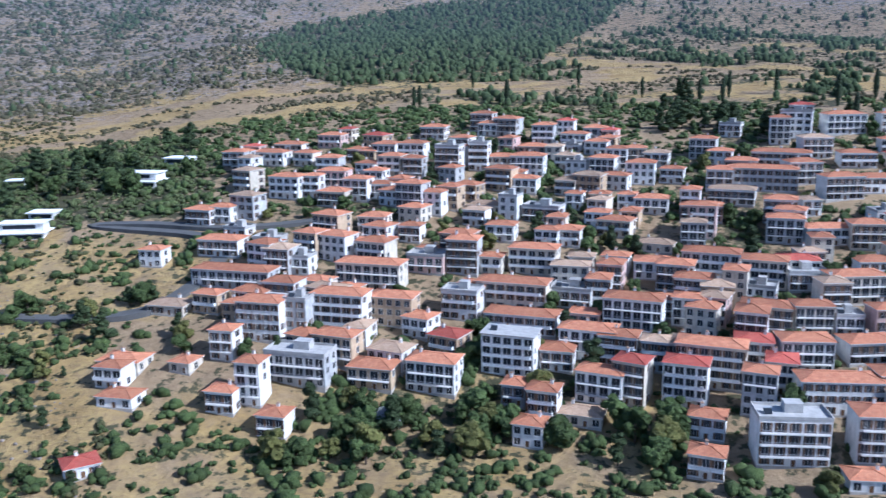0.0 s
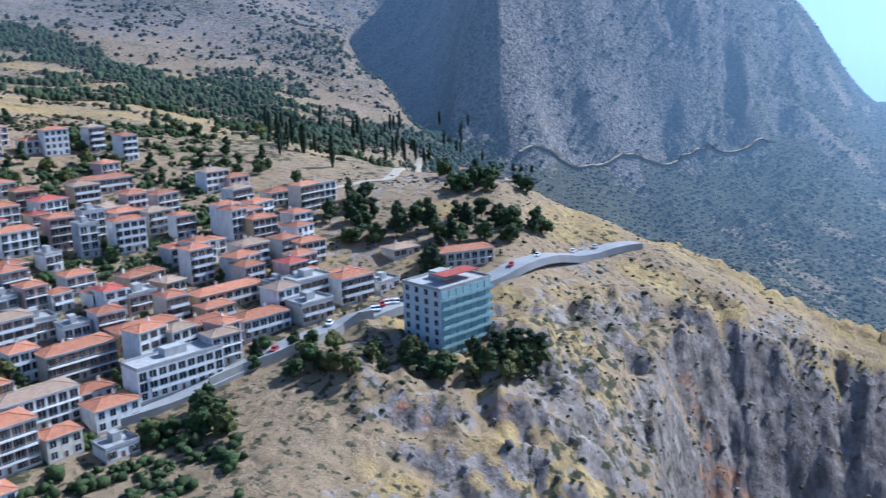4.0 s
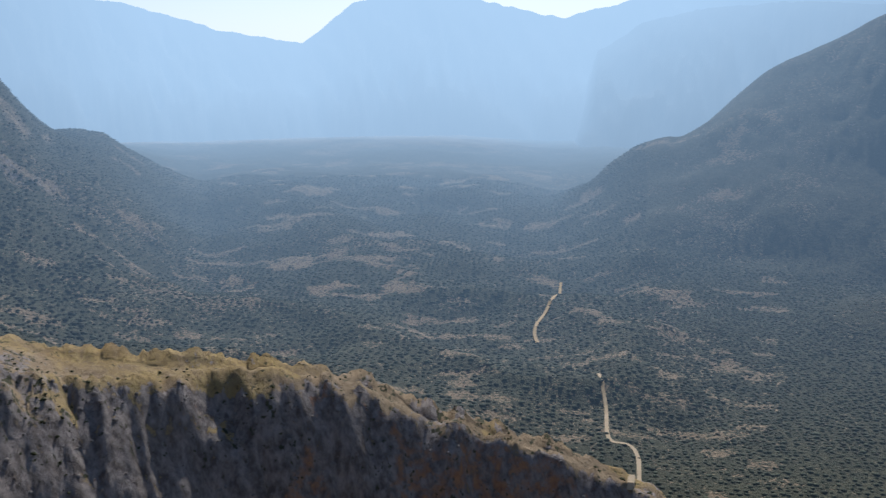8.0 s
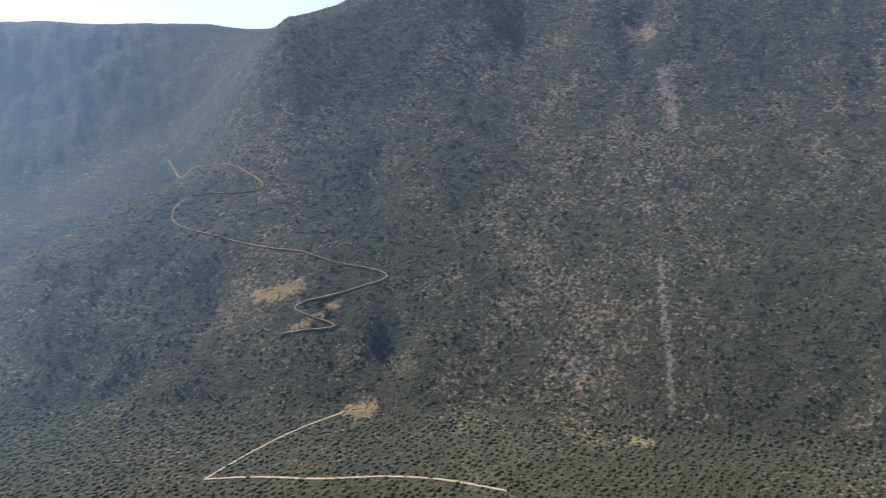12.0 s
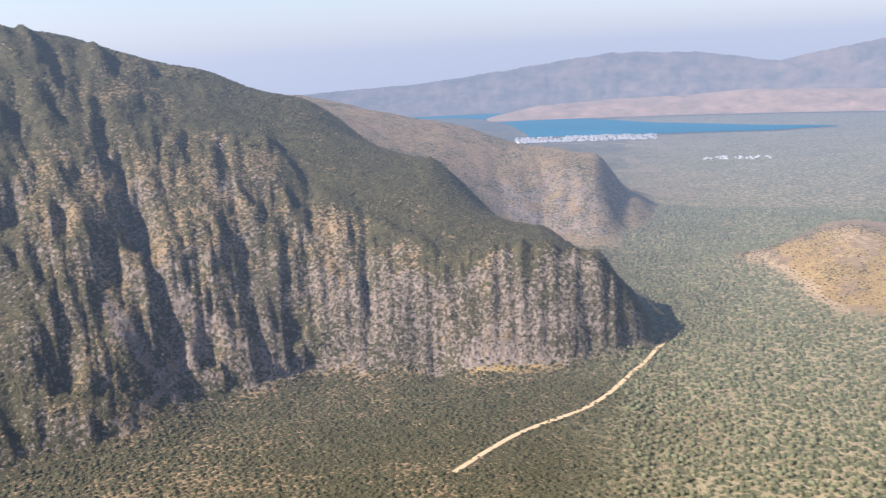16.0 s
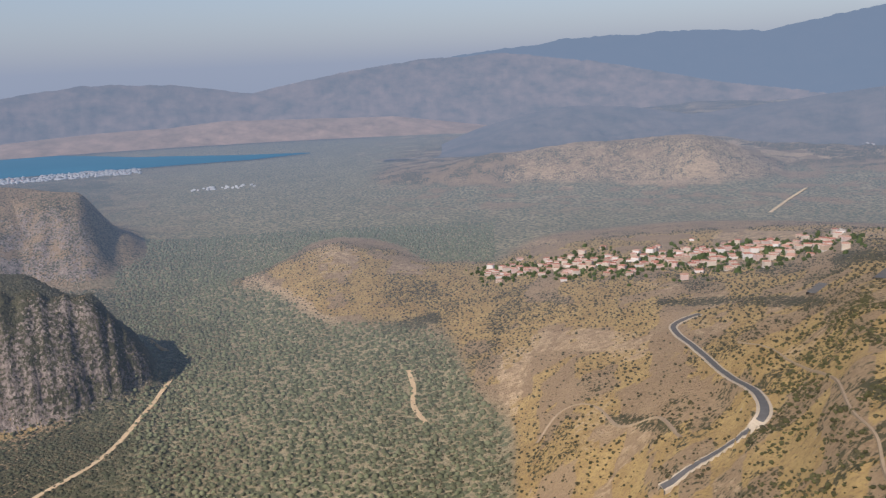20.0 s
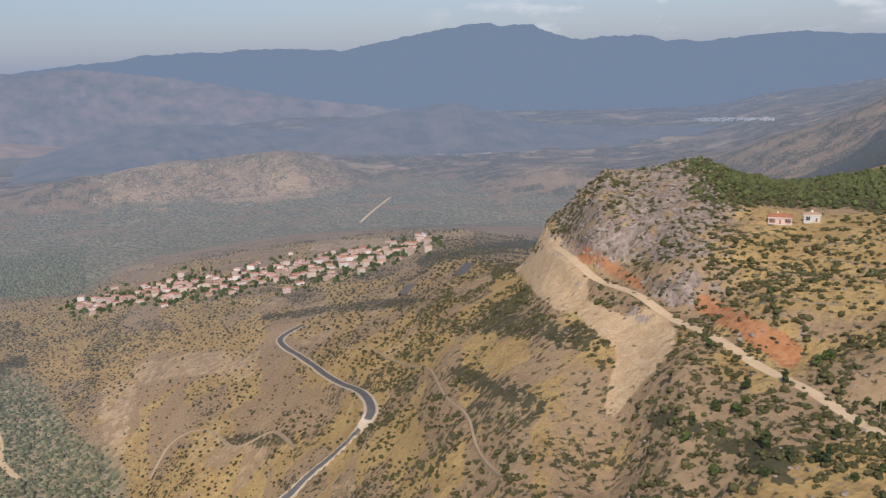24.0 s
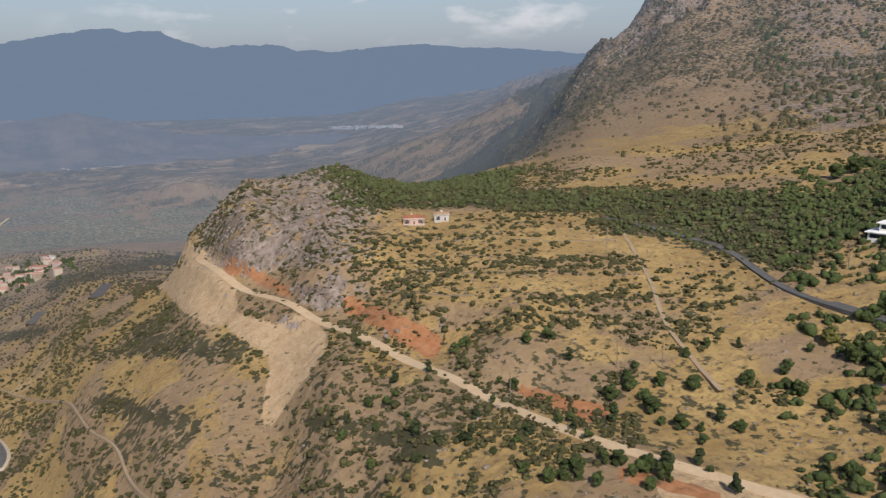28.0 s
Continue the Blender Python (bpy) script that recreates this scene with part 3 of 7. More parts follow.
def covers():
    """What grows or lies where: one weight per kind of cover."""
    lr = np.log(RG)
    el = np.degrees(np.arctan2(LAND, RG))
    slope = np.abs(np.gradient(LAND, axis=1) / np.gradient(ring_r)[None, :])
    big = fbm(XG / 160, YG / 160, 5, 40)
    fine = fbm(XG / 35, YG / 35, 4, 50)
    olive = smooth(LAND, -328, -336) * smooth(RG, 300, 420)
    olive = np.maximum(olive, span(AZG, 66, 124, 4) * smooth(RG, 600, 800) * smooth(slope, 0.8, 0.55) * smooth(RG, 3300, 2500))
    clearing = span(AZG, 66, 126, 4) * smooth(RG, 620, 700) * smooth(RG, 2600, 2200) * smooth(fbm(AZG * 0.35, lr * 42, 4, 99), 0.60, 0.68)
    olive = olive * (1 - clearing)
    grove = olive.copy()
    # grove ground made darker: partly scrub, partly backlit shade put into the colour
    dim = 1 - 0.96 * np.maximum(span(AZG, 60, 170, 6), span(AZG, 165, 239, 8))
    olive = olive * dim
    rock = smooth(slope, 0.34, 0.8) * 0.85
    green = np.zeros_like(RG) + 0.25 + (big - 0.5) * 0.5
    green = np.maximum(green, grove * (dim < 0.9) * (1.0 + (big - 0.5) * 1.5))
    dry = np.zeros_like(RG)
    pale = np.zeros_like(RG)
    red = np.zeros_like(RG)
    # opposite mountain: maquis with bare crags
    opp = span(AZG, 111, 242, 4) * smooth(RG, 700, 800)
    green = green * (1 - opp) + opp * (0.81 + 0.10 * span(AZG, 110, 164, 4) + (fine - 0.5) * 0.5 + (big - 0.5) * 0.6)
    rock = rock * (1 - opp) + opp * (smooth(slope, 0.45, 0.8) * (0.22 + 0.5 * smooth(fbm(AZG * 0.22, el * 0.12, 4, 103), 0.48, 0.66)) + span(AZG, 192, 242, 6) * smooth(slope, 0.5, 1.1) * 0.66) * (1 - 0.2 * opp)
    brim = brim_of(AZG)
    ribbed = 1 - 0.42 * span(AZG, 190, 217, 3) - 0.18 * span(AZG, 217, 230, 3)
    bluff = ribbed * span(AZG, 198, 241, 5) * smooth(RG, 700, 800) * smooth(RG, 1450, 1380) * smooth(el - brim + (fine - 0.5) * 5, 0.8, -0.8) * smooth(slope, 0.3, 0.55)
    crown = span(AZG, 211, 242, 4) * (RG > 850) * smooth(RG, 1450, 1380) * smooth(el - brim, 0.0, 1.5)
    green = np.where(crown > 0.5, 0.95, green * (1 - 0.48 * bluff))
    rock = np.maximum(rock * (1 - 0.8 * crown), bluff * (0.44 + 0.7 * (fine - 0.5)))
    second = span(AZG, 215, 242, 2) * smooth(RG, 1440, 1500) * smooth(RG, 2500, 2300)
    green = green * (1 - 0.5 * second)
    pale = np.maximum(pale, second * (0.16 + 0.5 * (big - 0.5)))
    rock = np.maximum(rock, second * smooth(slope, 0.25, 0.55) * 0.58)
    talus = span(AZG, 226, 233.5, 0.8) * smooth(el, -20.6, -20.2) * smooth(el + np.abs(AZG - 230.3) * 0.75, -17.6, -18.4) * (RG > 700)
    dry = np.maximum(dry, talus * 0.9)
    green = green * (1 - 0.8 * talus)
    # cliffs of the gorge
    gorge = span(AZG, 40, 84, 4) * smooth(RG, 800, 1000)
    rock = np.maximum(rock, gorge * (0.34 + 0.5 * (fine - 0.4)))
    green = np.maximum(green, gorge * (0.42 + 0.6 * (big - 0.5)))
    floor = span(AZG, 55, 86, 3) * smooth(RG, 500, 580) * smooth(slope, 0.7, 0.45) * smooth(RG, 1500, 1150)
    green = np.maximum(green, floor * 0.95)
    grove = np.maximum(grove, floor)
    rock = rock * (1 - 0.8 * floor)
    behind = span(AZG, 297, 317, 3) * smooth(RG, 1050, 1250) * smooth(RG, 2900, 2600)
    green = np.maximum(green, behind * 0.95)
    rock = rock * (1 - 0.85 * behind)
    # spur below the road
    spur = span(AZG, 46, 122, 4) * smooth(RG, 560, 480) * (RG > 150)
    dry = np.maximum(dry, spur * (0.06 + 0.55 * smooth(fine, 0.46, 0.62)))
    strata = fbm(AZG * 0.30, el * 0.95, 4, 101)
    green = green * (1 - spur) + spur * (0.20 + (big - 0.5) * 0.6)
    rock = np.maximum(rock, spur * (0.40 * smooth(strata, 0.48, 0.64) + 0.50 * smooth(slope, 0.5, 1.0)))
    red = np.maximum(red, spur * smooth(slope, 0.5, 1.0) * smooth(fbm(XG / 50, YG / 50, 4, 98), 0.40, 0.6) * 0.46)
    green = green * (1 - 0.75 * spur * smooth(slope, 0.6, 1.0))
    brow = span(AZG, 62, 98, 2) * smooth(RG, 560, 480) * (RG > 250) * smooth(el - brow_of(AZG) + (fine - 0.5) * 3, -2.2, -0.5)
    dry = np.maximum(dry, brow * 0.6)
    green, rock = green * (1 - 0.7 * brow), rock * (1 - 0.75 * brow)
    green = green + 0.15 * spur * span(AZG, 62, 82, 4) * smooth(slope, 1.2, 0.8)
    ribs = span(AZG, 61, 80, 3) * smooth(el, -15.4, -17.2) * smooth(RG, 470, 430) * (RG > 150)
    ribs = ribs * smooth(fbm(XG / 28, YG / 28, 4, 97), 0.42, 0.56)
    rock = np.maximum(rock, ribs * 0.65)
    dry = dry * (1 - 0.7 * ribs)
    dry = np.maximum(dry, clearing * 0.3)
    green = np.where(clearing > 0.5, 0.42, green)
    # brown hills and terraces to the west
    west = span(AZG, 243, 292, 3) * (1 - olive) * smooth(RG, 1650, 1450)
    dry = np.maximum(dry, west * (0.22 + 0.5 * (fine > 0.53)))
    green = green * (1 - west) + west * (0.12 + (big - 0.5) * 0.9)
    pale = np.maximum(pale, span(AZG, 243.5, 252, 1.5) * smooth(RG, 1180, 1240) * smooth(RG, 1560, 1480) * 0.26)
    # small fields of their own tone on the hills
    u, v = AZG * 0.42 + 1.6 * (big - 0.5) + 0.5 * (fine - 0.5), lr * 11 + 1.6 * (fbm(XG / 120, YG / 120, 4, 45) - 0.5)
    tone = hashed(np.floor(u), np.floor(v), 47)
    dry = np.maximum(dry, west * 0.75 * (tone > 0.62))
    dry = dry * (1 - 0.6 * west * (tone < 0.2))
    green = green + west * (0.28 * ((tone > 0.2) & (tone < 0.36)) - 0.2 * (tone > 0.62))
    pale = np.maximum(pale, west * 0.42 * ((tone > 0.52) & (tone < 0.62)))
    # far plain beyond the village, fields in strips
    plain_far = span(AZG, 238, 312, 3) * smooth(RG, 1750, 1900)
    strips = fbm(AZG * 0.6, lr * 60, 3, 61)
    green = np.where(plain_far > 0.5, np.where(strips > 0.45, 0.62, 0.25), green)
    olive = olive * (1 - plain_far * (strips < 0.42) * smooth(RG, 1900, 2200) * span(AZG, 256, 312, 4))
    pale = np.maximum(pale, plain_far * smooth(RG, 2600, 2900) * smooth(fbm(AZG * 0.8, lr * 45, 4, 67), 0.48, 0.6) * 0.7)
    pale = np.maximum(pale, plain_far * (strips > 0.60) * (fbm(AZG * 1.5, lr * 90, 3, 66) > 0.5) * 0.6)
    pinks = span(AZG, 262, 280, 2) * smooth(RG, 2260, 2330) * smooth(RG, 2900, 2700) + span(AZG, 289, 293.5, 1) * smooth(RG, 2300, 2400) * smooth(RG, 2800, 2650)
    pale = np.maximum(pale, pinks * (0.50 + 0.4 * (big - 0.5)))
    green, rock = green * (1 - 0.3 * pinks), rock * (1 - 0.8 * pinks)
    # ridge and plateau to the north-west
    crag = span(AZG, 291, 302, 2) * smooth(el, -13.5, -12) * smooth(RG, 640, 600) * (RG > 380)
    rock = np.maximum(rock, crag * 0.62)
    nw = span(AZG, 292, 338, 3) * smooth(RG, 780, 700) * (RG > 120)
    dry = np.maximum(dry, nw * (0.25 + 0.55 * smooth(fine, 0.42, 0.6)))
    dry = np.maximum(dry, span(AZG, 303, 326, 3) * smooth(el, -16.5, -14) * smooth(el, -8.8, -9.4) * (0.45 + 0.6 * smooth(fbm(AZG * 0.12, RG / 9, 3, 73), 0.40, 0.55)))
    green = green * (1 - nw) + nw * (0.18 + (big - 0.5) * 0.8)
    wood = span(AZG, 299, 312, 2) * smooth(el, -9.3, -8.8) * smooth(RG, 720, 640)
    wood = np.maximum(wood, span(AZG, 310, 318, 2) * smooth(el, -9.6, -9.1) * smooth(el, -7.9, -8.3))
    wood = np.maximum(wood, span(AZG, 316, 331, 2) * smooth(el + smooth(AZG, 318, 328) * 1.6, -11.2, -10.2) * smooth(el, -7.6, -8.2) + span(AZG, 331, 346, 2) * smooth(el, -10.5, -9.5) * smooth(el, -4.8, -5.6))
    green = np.maximum(green, wood * 0.9)
    def along(a0, e0, a1, e1, w0, w1, far=640):
        """1 beside a line between two headings and angles of sight."""
        t = np.clip(((AZG - a0) * (a1 - a0) + (el - e0) * (e1 - e0)) / ((a1 - a0) ** 2 + (e1 - e0) ** 2), 0, 1)
        w = w0 + (w1 - w0) * t
        d = np.hypot(AZG - a0 - t * (a1 - a0), el - e0 - t * (e1 - e0)) + (RAGGED - 0.5) * np.minimum(1.2, 1.6 * w)
        return smooth(d, w * 1.25, w * 0.6) * (RG < far) * (RG > 150)

    for q in ((293.6, -12.2, 297.0, -14.0, 0.5, 0.8), (300.9, -15.0, 306.0, -17.6, 0.7, 0.8), (312.2, -20.6, 317.4, -21.9, 0.3, 0.55), (319, -25.4, 325, -26.2, 0.4, 0.3)):
        red = np.maximum(red, along(*q) * 0.9)
    for q in ((297.4, -17.2, 295.3, -21.6, 2.0, 0.6), (289.4, -12.4, 292.4, -14.4, 0.9, 1.6), (293.6, -15.6, 296.4, -17.2, 0.9, 1.0), (290.6, -11.0, 293.4, -13.4, 0.7, 0.6), (322, -25.8, 336, -26.6, 0.8, 0.8)):
        pale = np.maximum(pale, along(*q) * 0.9)
    for q in ((246.3, -13.6, 252.2, -17.6, 1.2, 1.3), (263.2, -19.0, 262.6, -23.3, 1.2, 0.8), (265.0, -17.8, 271.0, -18.2, 1.0, 0.8), (250.8, -11.4, 252.8, -12.0, 0.5, 0.6), (276, -11.3, 286, -10.9, 0.3, 0.3), (262, -11.9, 266, -11.6, 0.3, 0.2)):
        pale = np.maximum(pale, along(*q, 1650) * (0.64 if q[0] < 250 else 0.48))
    for q in ((158.0, -22.2, 159.6, -22.1, 0.5, 0.5), (152.8, -14.6, 155.6, -14.0, 0.4, 0.4), (177.2, -24.3, 178.3, -24.3, 0.3, 0.3), (176.6, 0.9, 178.0, 0.7, 0.4, 0.4), (154.6, -17.0, 157.8, -15.4, 0.3, 0.4)):
        dry = np.maximum(dry, along(*q, 1500) * 0.9)
        green = green * (1 - 0.8 * along(*q, 1500))
    for q in ((253, -14.2, 263, -15.4, 1.2, 1.2), (264, -16.2, 272, -16.4, 0.8, 0.6), (258, -15.8, 262, -17.4, 0.8, 0.9), (276, -18.2, 283, -18.6, 0.9, 1.2)):
        dry = np.maximum(dry, along(*q, 1650) * 0.95)
    for q in ((272.5, -15.4, 282, -14.9, 0.3, 0.4), (269.5, -22.6, 273.5, -22.9, 0.6, 0.5), (287, -16.5, 293.6, -17.2, 0.8, 0.8), (283, -12.4, 291, -11.3, 0.4, 0.3), (254.5, -17.0, 258, -16.2, 0.4, 0.5), (285, -19.5, 290, -21.5, 0.7, 0.9), (298, -22, 306, -24, 0.8, 1.2)):
        green = np.maximum(green, along(*q, 1650) * 0.75)
    for q in ((178.8, -13.0, 179.7, -22.4, 0.25, 0.3), (192.5, -16.6, 193.3, -25.6, 0.4, 0.25), (205.3, -14.1, 209.3, -21.4, 0.5, 0.3), (209.3, -14.3, 216.0, -19.9, 0.3, 0.2), (179.0, -1.7, 179.5, -4.9, 0.6, 0.4), (194, -7, 193, -15, 0.7, 0.6), (211, -16.5, 205, -22, 0.3, 0.3)):
        rock = np.maximum(rock, along(*q, 1500) * 0.62)
        green = green * (1 - 0.6 * along(*q, 1500))
    # above the town: pinewoods, terraces, bare mountain
    hill = span(AZG, -30, 50, 5) * smooth(RG, 480, 540)
    green = green * (1 - hill) + hill * (0.22 + (big - 0.5) * 0.8)
    dry = np.maximum(dry, hill * smooth(RG, 950, 800) * (0.2 + 0.6 * smooth(fbm(AZG * 0.25, lr * 40, 3, 71), 0.45, 0.6)))
    turned = (AZG + 180) % 360 - 180
    pines = smooth(el - np.interp(turned, (-13, -11, -6, 5, 9, 13), (1.0, -0.6, -2.3, -1.4, 1.0, 2.2)), -0.3, 0.5) * smooth(el - np.interp(turned, (-13, -11, 0, 12), (1.2, 1.2, 2.8, 3.4)), 0.5, -0.3) * span(AZG, -11, 11, 2) * (RG > 480) * smooth(RG, 1150, 1000)
    green = np.maximum(green, pines * (0.75 + 0.5 * (big - 0.4)))
    belt = np.interp(AZG, (28, 34, 38.5, 41.2, 46, 51, 56, 60), (2.0, 0.2, -1.8, -2.9, -4.3, -5.4, -6.2, -6.8))
    belt = span(AZG, 27, 59, 2) * smooth(np.abs(el - belt + (fine - 0.5) * 1.6), 1.1, 0.5) * (RG > 450)
    groves = span(AZG, -2, 56, 3) * smooth(RG, 470, 520) * smooth(RG, 1000, 850) * smooth(fbm(AZG * 0.30, lr * 26, 3, 74), 0.55, 0.62)
    green = np.maximum(green, np.maximum(belt * 0.9, groves * 0.72))
    green = green + hill * smooth(RG, 850, 1000) * 0.12
    rock = np.maximum(rock, hill * smooth(RG, 900, 1100) * 0.6)
    grey = span(AZG, 326, 356, 4) * smooth(RG, 560, 680)
    rock = np.maximum(rock, grey * 0.48)
    green = np.maximum(green, grey * 0.36)
    mount = span(AZG, 312, 330, 3) * smooth(RG, 780, 950)
    rock = np.maximum(rock, mount * (0.30 + 0.35 * smooth(RG, 1150, 1300)))
    green = np.maximum(green, mount * (0.40 + 0.5 * (big - 0.4)))
    town = span(AZG, -14, 50, 5) * smooth(RG, 200, 225) * smooth(RG, 500, 470)
    green = green * (1 - town) + town * (0.35 + (fine - 0.5))
    dry = np.maximum(dry, span(AZG, -30, 16, 4) * smooth(RG, 260, 240) * 0.55)
    dry = np.maximum(dry, span(AZG, -30, -14, 3) * smooth(el, -17, -15) * smooth(el, -10, -11) * 0.6)
    green = green * (1 - 0.8 * smooth(np.maximum(pale, red), 0.45, 0.75) * (RG < 640))
    return {"grove": grove, "olive": olive, "rock": rock, "green": green, "dry": dry, "pale": pale, "red": red}


COVER = covers()
CUT_RING = int(np.searchsorted(ring_r, 620.0))


def sheet(name, j0, j1, material):
    """Part of the land between two rings, as one mesh."""
    n = j1 - j0
    zz = LAND[:, j0:j1] + EYE.z
    co = np.stack([XG[:, j0:j1], YG[:, j0:j1], zz], -1).reshape(-1, 3).astype(np.float32)
    i, j = np.meshgrid(np.arange(SPOKES), np.arange(n - 1), indexing="ij")
    i2 = (i + 1) % SPOKES
    quads = np.stack([i * n + j, i * n + j + 1, i2 * n + j + 1, i2 * n + j], -1).reshape(-1, 4)
    loops, starts = quads.ravel(), np.arange(0, quads.size, 4, dtype=np.int32)
    if j0 == 0:
        # close the land under the hovering point
        co = np.vstack([co, [[0.0, 0.0, float(zz[:, 0].mean())]]]).astype(np.float32)
        k = np.arange(SPOKES)
        caps = np.stack([np.full(SPOKES, len(co) - 1), k * n, ((k + 1) % SPOKES) * n], -1).ravel()
        starts = np.concatenate([starts, loops.size + np.arange(0, caps.size, 3)]).astype(np.int32)
        loops = np.concatenate([loops, caps])
    me = bpy.data.meshes.new(name)
    me.vertices.add(len(co))
    me.vertices.foreach_set("co", co.ravel())
    me.loops.add(loops.size)
    me.loops.foreach_set("vertex_index", loops.astype(np.int32))
    me.polygons.add(len(starts))
    me.polygons.foreach_set("loop_start", starts)
    me.polygons.foreach_set("use_smooth", np.ones(len(starts), dtype=bool))
    me.update(calc_edges=True)
    for key, w in COVER.items():
        at = me.attributes.new(key, "FLOAT", "POINT")
        at.data.foreach_set("value", np.resize(np.clip(w[:, j0:j1], 0, 1).astype(np.float32).ravel(), len(co)))
    me.materials.append(material)
    return new(name, me)


LAND_MAT = ground_material()
# beyond 620 m haze is painted into the land's surface as emission
FAR_MAT = hazed_material("distant_land", 620.0, 3200.0)
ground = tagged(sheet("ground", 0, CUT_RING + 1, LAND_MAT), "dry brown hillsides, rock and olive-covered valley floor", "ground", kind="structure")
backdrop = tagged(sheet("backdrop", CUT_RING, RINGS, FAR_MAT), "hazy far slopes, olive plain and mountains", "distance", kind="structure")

# ---- surfaces of things ----
def plaster(name, a, b, rough=0.9, scale=0.5, spread=0.1):
    """Painted walls with rain streaks, damp patches and faded paint."""
    m = Nodes(name, rough)
    c = m.mix(m.ramp(m.noise(scale, 5.0), 0.3, 0.7), a, b)
    dull = tuple(v * k for v, k in zip(a, (0.50, 0.49, 0.47)))
    grime = m.math("ADD", m.ramp(m.noise(1.1, 5.0, 0.65, stretch=(1, 1, 0.16)), 0.48, 0.75, 0, 0.65), m.ramp(m.noise(0.28, 4.0), 0.52, 0.75, 0, 0.4), True)
    c = m.mix(grime, c, dull)
    g = m.ramp(m.random(), 0, 1, 1 - spread, 1 + spread)
    v = m.n.new("ShaderNodeCombineColor")
    for i in range(3):
        m.l.new(g, v.inputs[i])
    return m.colour(m.mul(c, v.outputs[0]))


WALLS = {
    "w": plaster("white_plaster", (0.66, 0.64, 0.61), (0.84, 0.82, 0.79), 0.9, 0.5, spread=0.08),
    "c": plaster("cream_plaster", (0.54, 0.48, 0.39), (0.70, 0.63, 0.52), 0.9, 0.5, spread=0.12),
    "p": plaster("pink_plaster", (0.52, 0.36, 0.32), (0.66, 0.48, 0.42), 0.9, 0.5, spread=0.10),
    "g": plaster("grey_concrete", (0.38, 0.38, 0.38), (0.56, 0.55, 0.54), 0.9, 0.6, spread=0.10),
    "o": plaster("ochre_stone", (0.42, 0.31, 0.20), (0.58, 0.44, 0.30), 0.92, 0.8, spread=0.10),
    "u": plaster("pale_blue_plaster", (0.48, 0.54, 0.60), (0.62, 0.68, 0.73), 0.9, 0.5, spread=0.06),
}


def tile_material(name, a, b):
    m = Nodes(name, 0.8)
    c = m.mix(m.ramp(m.noise(0.7, 6.0), 0.3, 0.7), a, b)
    c = m.mix(m.ramp(m.noise(3.0, 4.0), 0.5, 0.8), c, (0.20, 0.11, 0.075))
    g = m.ramp(m.random(), 0, 1, 0.72, 1.15)
    v = m.n.new("ShaderNodeCombineColor")
    for i in range(3):
        m.l.new(g, v.inputs[i])
    w = m.n.new("ShaderNodeTexWave")
    w.inputs["Scale"].default_value, w.inputs["Distortion"].default_value = 1.1, 0.4
    m.l.new(m.where("Object"), w.inputs["Vector"])
    m.bump(w.outputs["Fac"], 0.5, 0.12)
    return m.colour(m.mul(c, v.outputs[0]))


TILE = tile_material("terracotta_tiles", (0.40, 0.145, 0.075), (0.56, 0.25, 0.135))
OLD_TILE = tile_material("weathered_tiles", (0.36, 0.24, 0.15), (0.50, 0.36, 0.25))
RED = tile_material("red_tiles", (0.38, 0.07, 0.05), (0.50, 0.13, 0.09))
SLAB = plain("roof_concrete", (0.26, 0.25, 0.235), (0.50, 0.48, 0.455), 0.9, 0.55, spread=0.12)
CONC = plain("balcony_concrete", (0.55, 0.53, 0.50), (0.74, 0.72, 0.69), 0.9, 0.8)
RAIL = plain("railing_paint", (0.30, 0.30, 0.31), (0.46, 0.46, 0.47), 0.5, 2.0)
GLASS = plain("dark_window_glass", (0.02, 0.024, 0.03), (0.045, 0.05, 0.058), 0.18, 3.0, spread=0.3)
FRAME = plain("window_paint", (0.55, 0.53, 0.50), (0.70, 0.68, 0.66), 0.6, 2.0)
SHUTTER = plain("brown_shutters", (0.10, 0.055, 0.03), (0.17, 0.10, 0.06), 0.7, 3.0, spread=0.4)
DOOR = plain("door_wood", (0.10, 0.05, 0.025), (0.18, 0.10, 0.05), 0.6, 3.0, spread=0.3)
AWNING = plain("white_canvas", (0.74, 0.74, 0.73), (0.85, 0.85, 0.84), 0.8, 1.0)
ASPHALT = plain("asphalt", (0.075, 0.075, 0.075), (0.13, 0.128, 0.125), 0.9, 0.2)
VERGE = plain("gravel_verge", (0.36, 0.30, 0.22), (0.50, 0.43, 0.33), 0.95, 0.4)
PALE_ROAD = plain("worn_pale_asphalt", (0.24, 0.235, 0.23), (0.36, 0.35, 0.34), 0.9, 0.2)
DIRT = plain("pale_dirt", (0.43, 0.315, 0.19), (0.58, 0.455, 0.30), 0.95, 0.12, bump=0.4)
PATH = plain("worn_path", (0.27, 0.20, 0.13), (0.38, 0.30, 0.20), 0.95, 0.2)
DRYSTONE = plain("dry_stone", (0.20, 0.155, 0.105), (0.32, 0.26, 0.185), 0.95, 0.6, bump=0.6)
STONE = plain("stone_wall", (0.34, 0.31, 0.27), (0.50, 0.46, 0.41), 0.95, 0.6, bump=0.6)
BARK = plain("bark", (0.07, 0.05, 0.035), (0.13, 0.095, 0.07), 0.95, 3.0, bump=0.5)
METAL = plain("grey_sheet_metal", (0.36, 0.37, 0.38), (0.52, 0.53, 0.54), 0.5, 0.6, 0.3)
POLE = plain("weathered_pole", (0.16, 0.13, 0.10), (0.25, 0.21, 0.17), 0.9, 2.0)


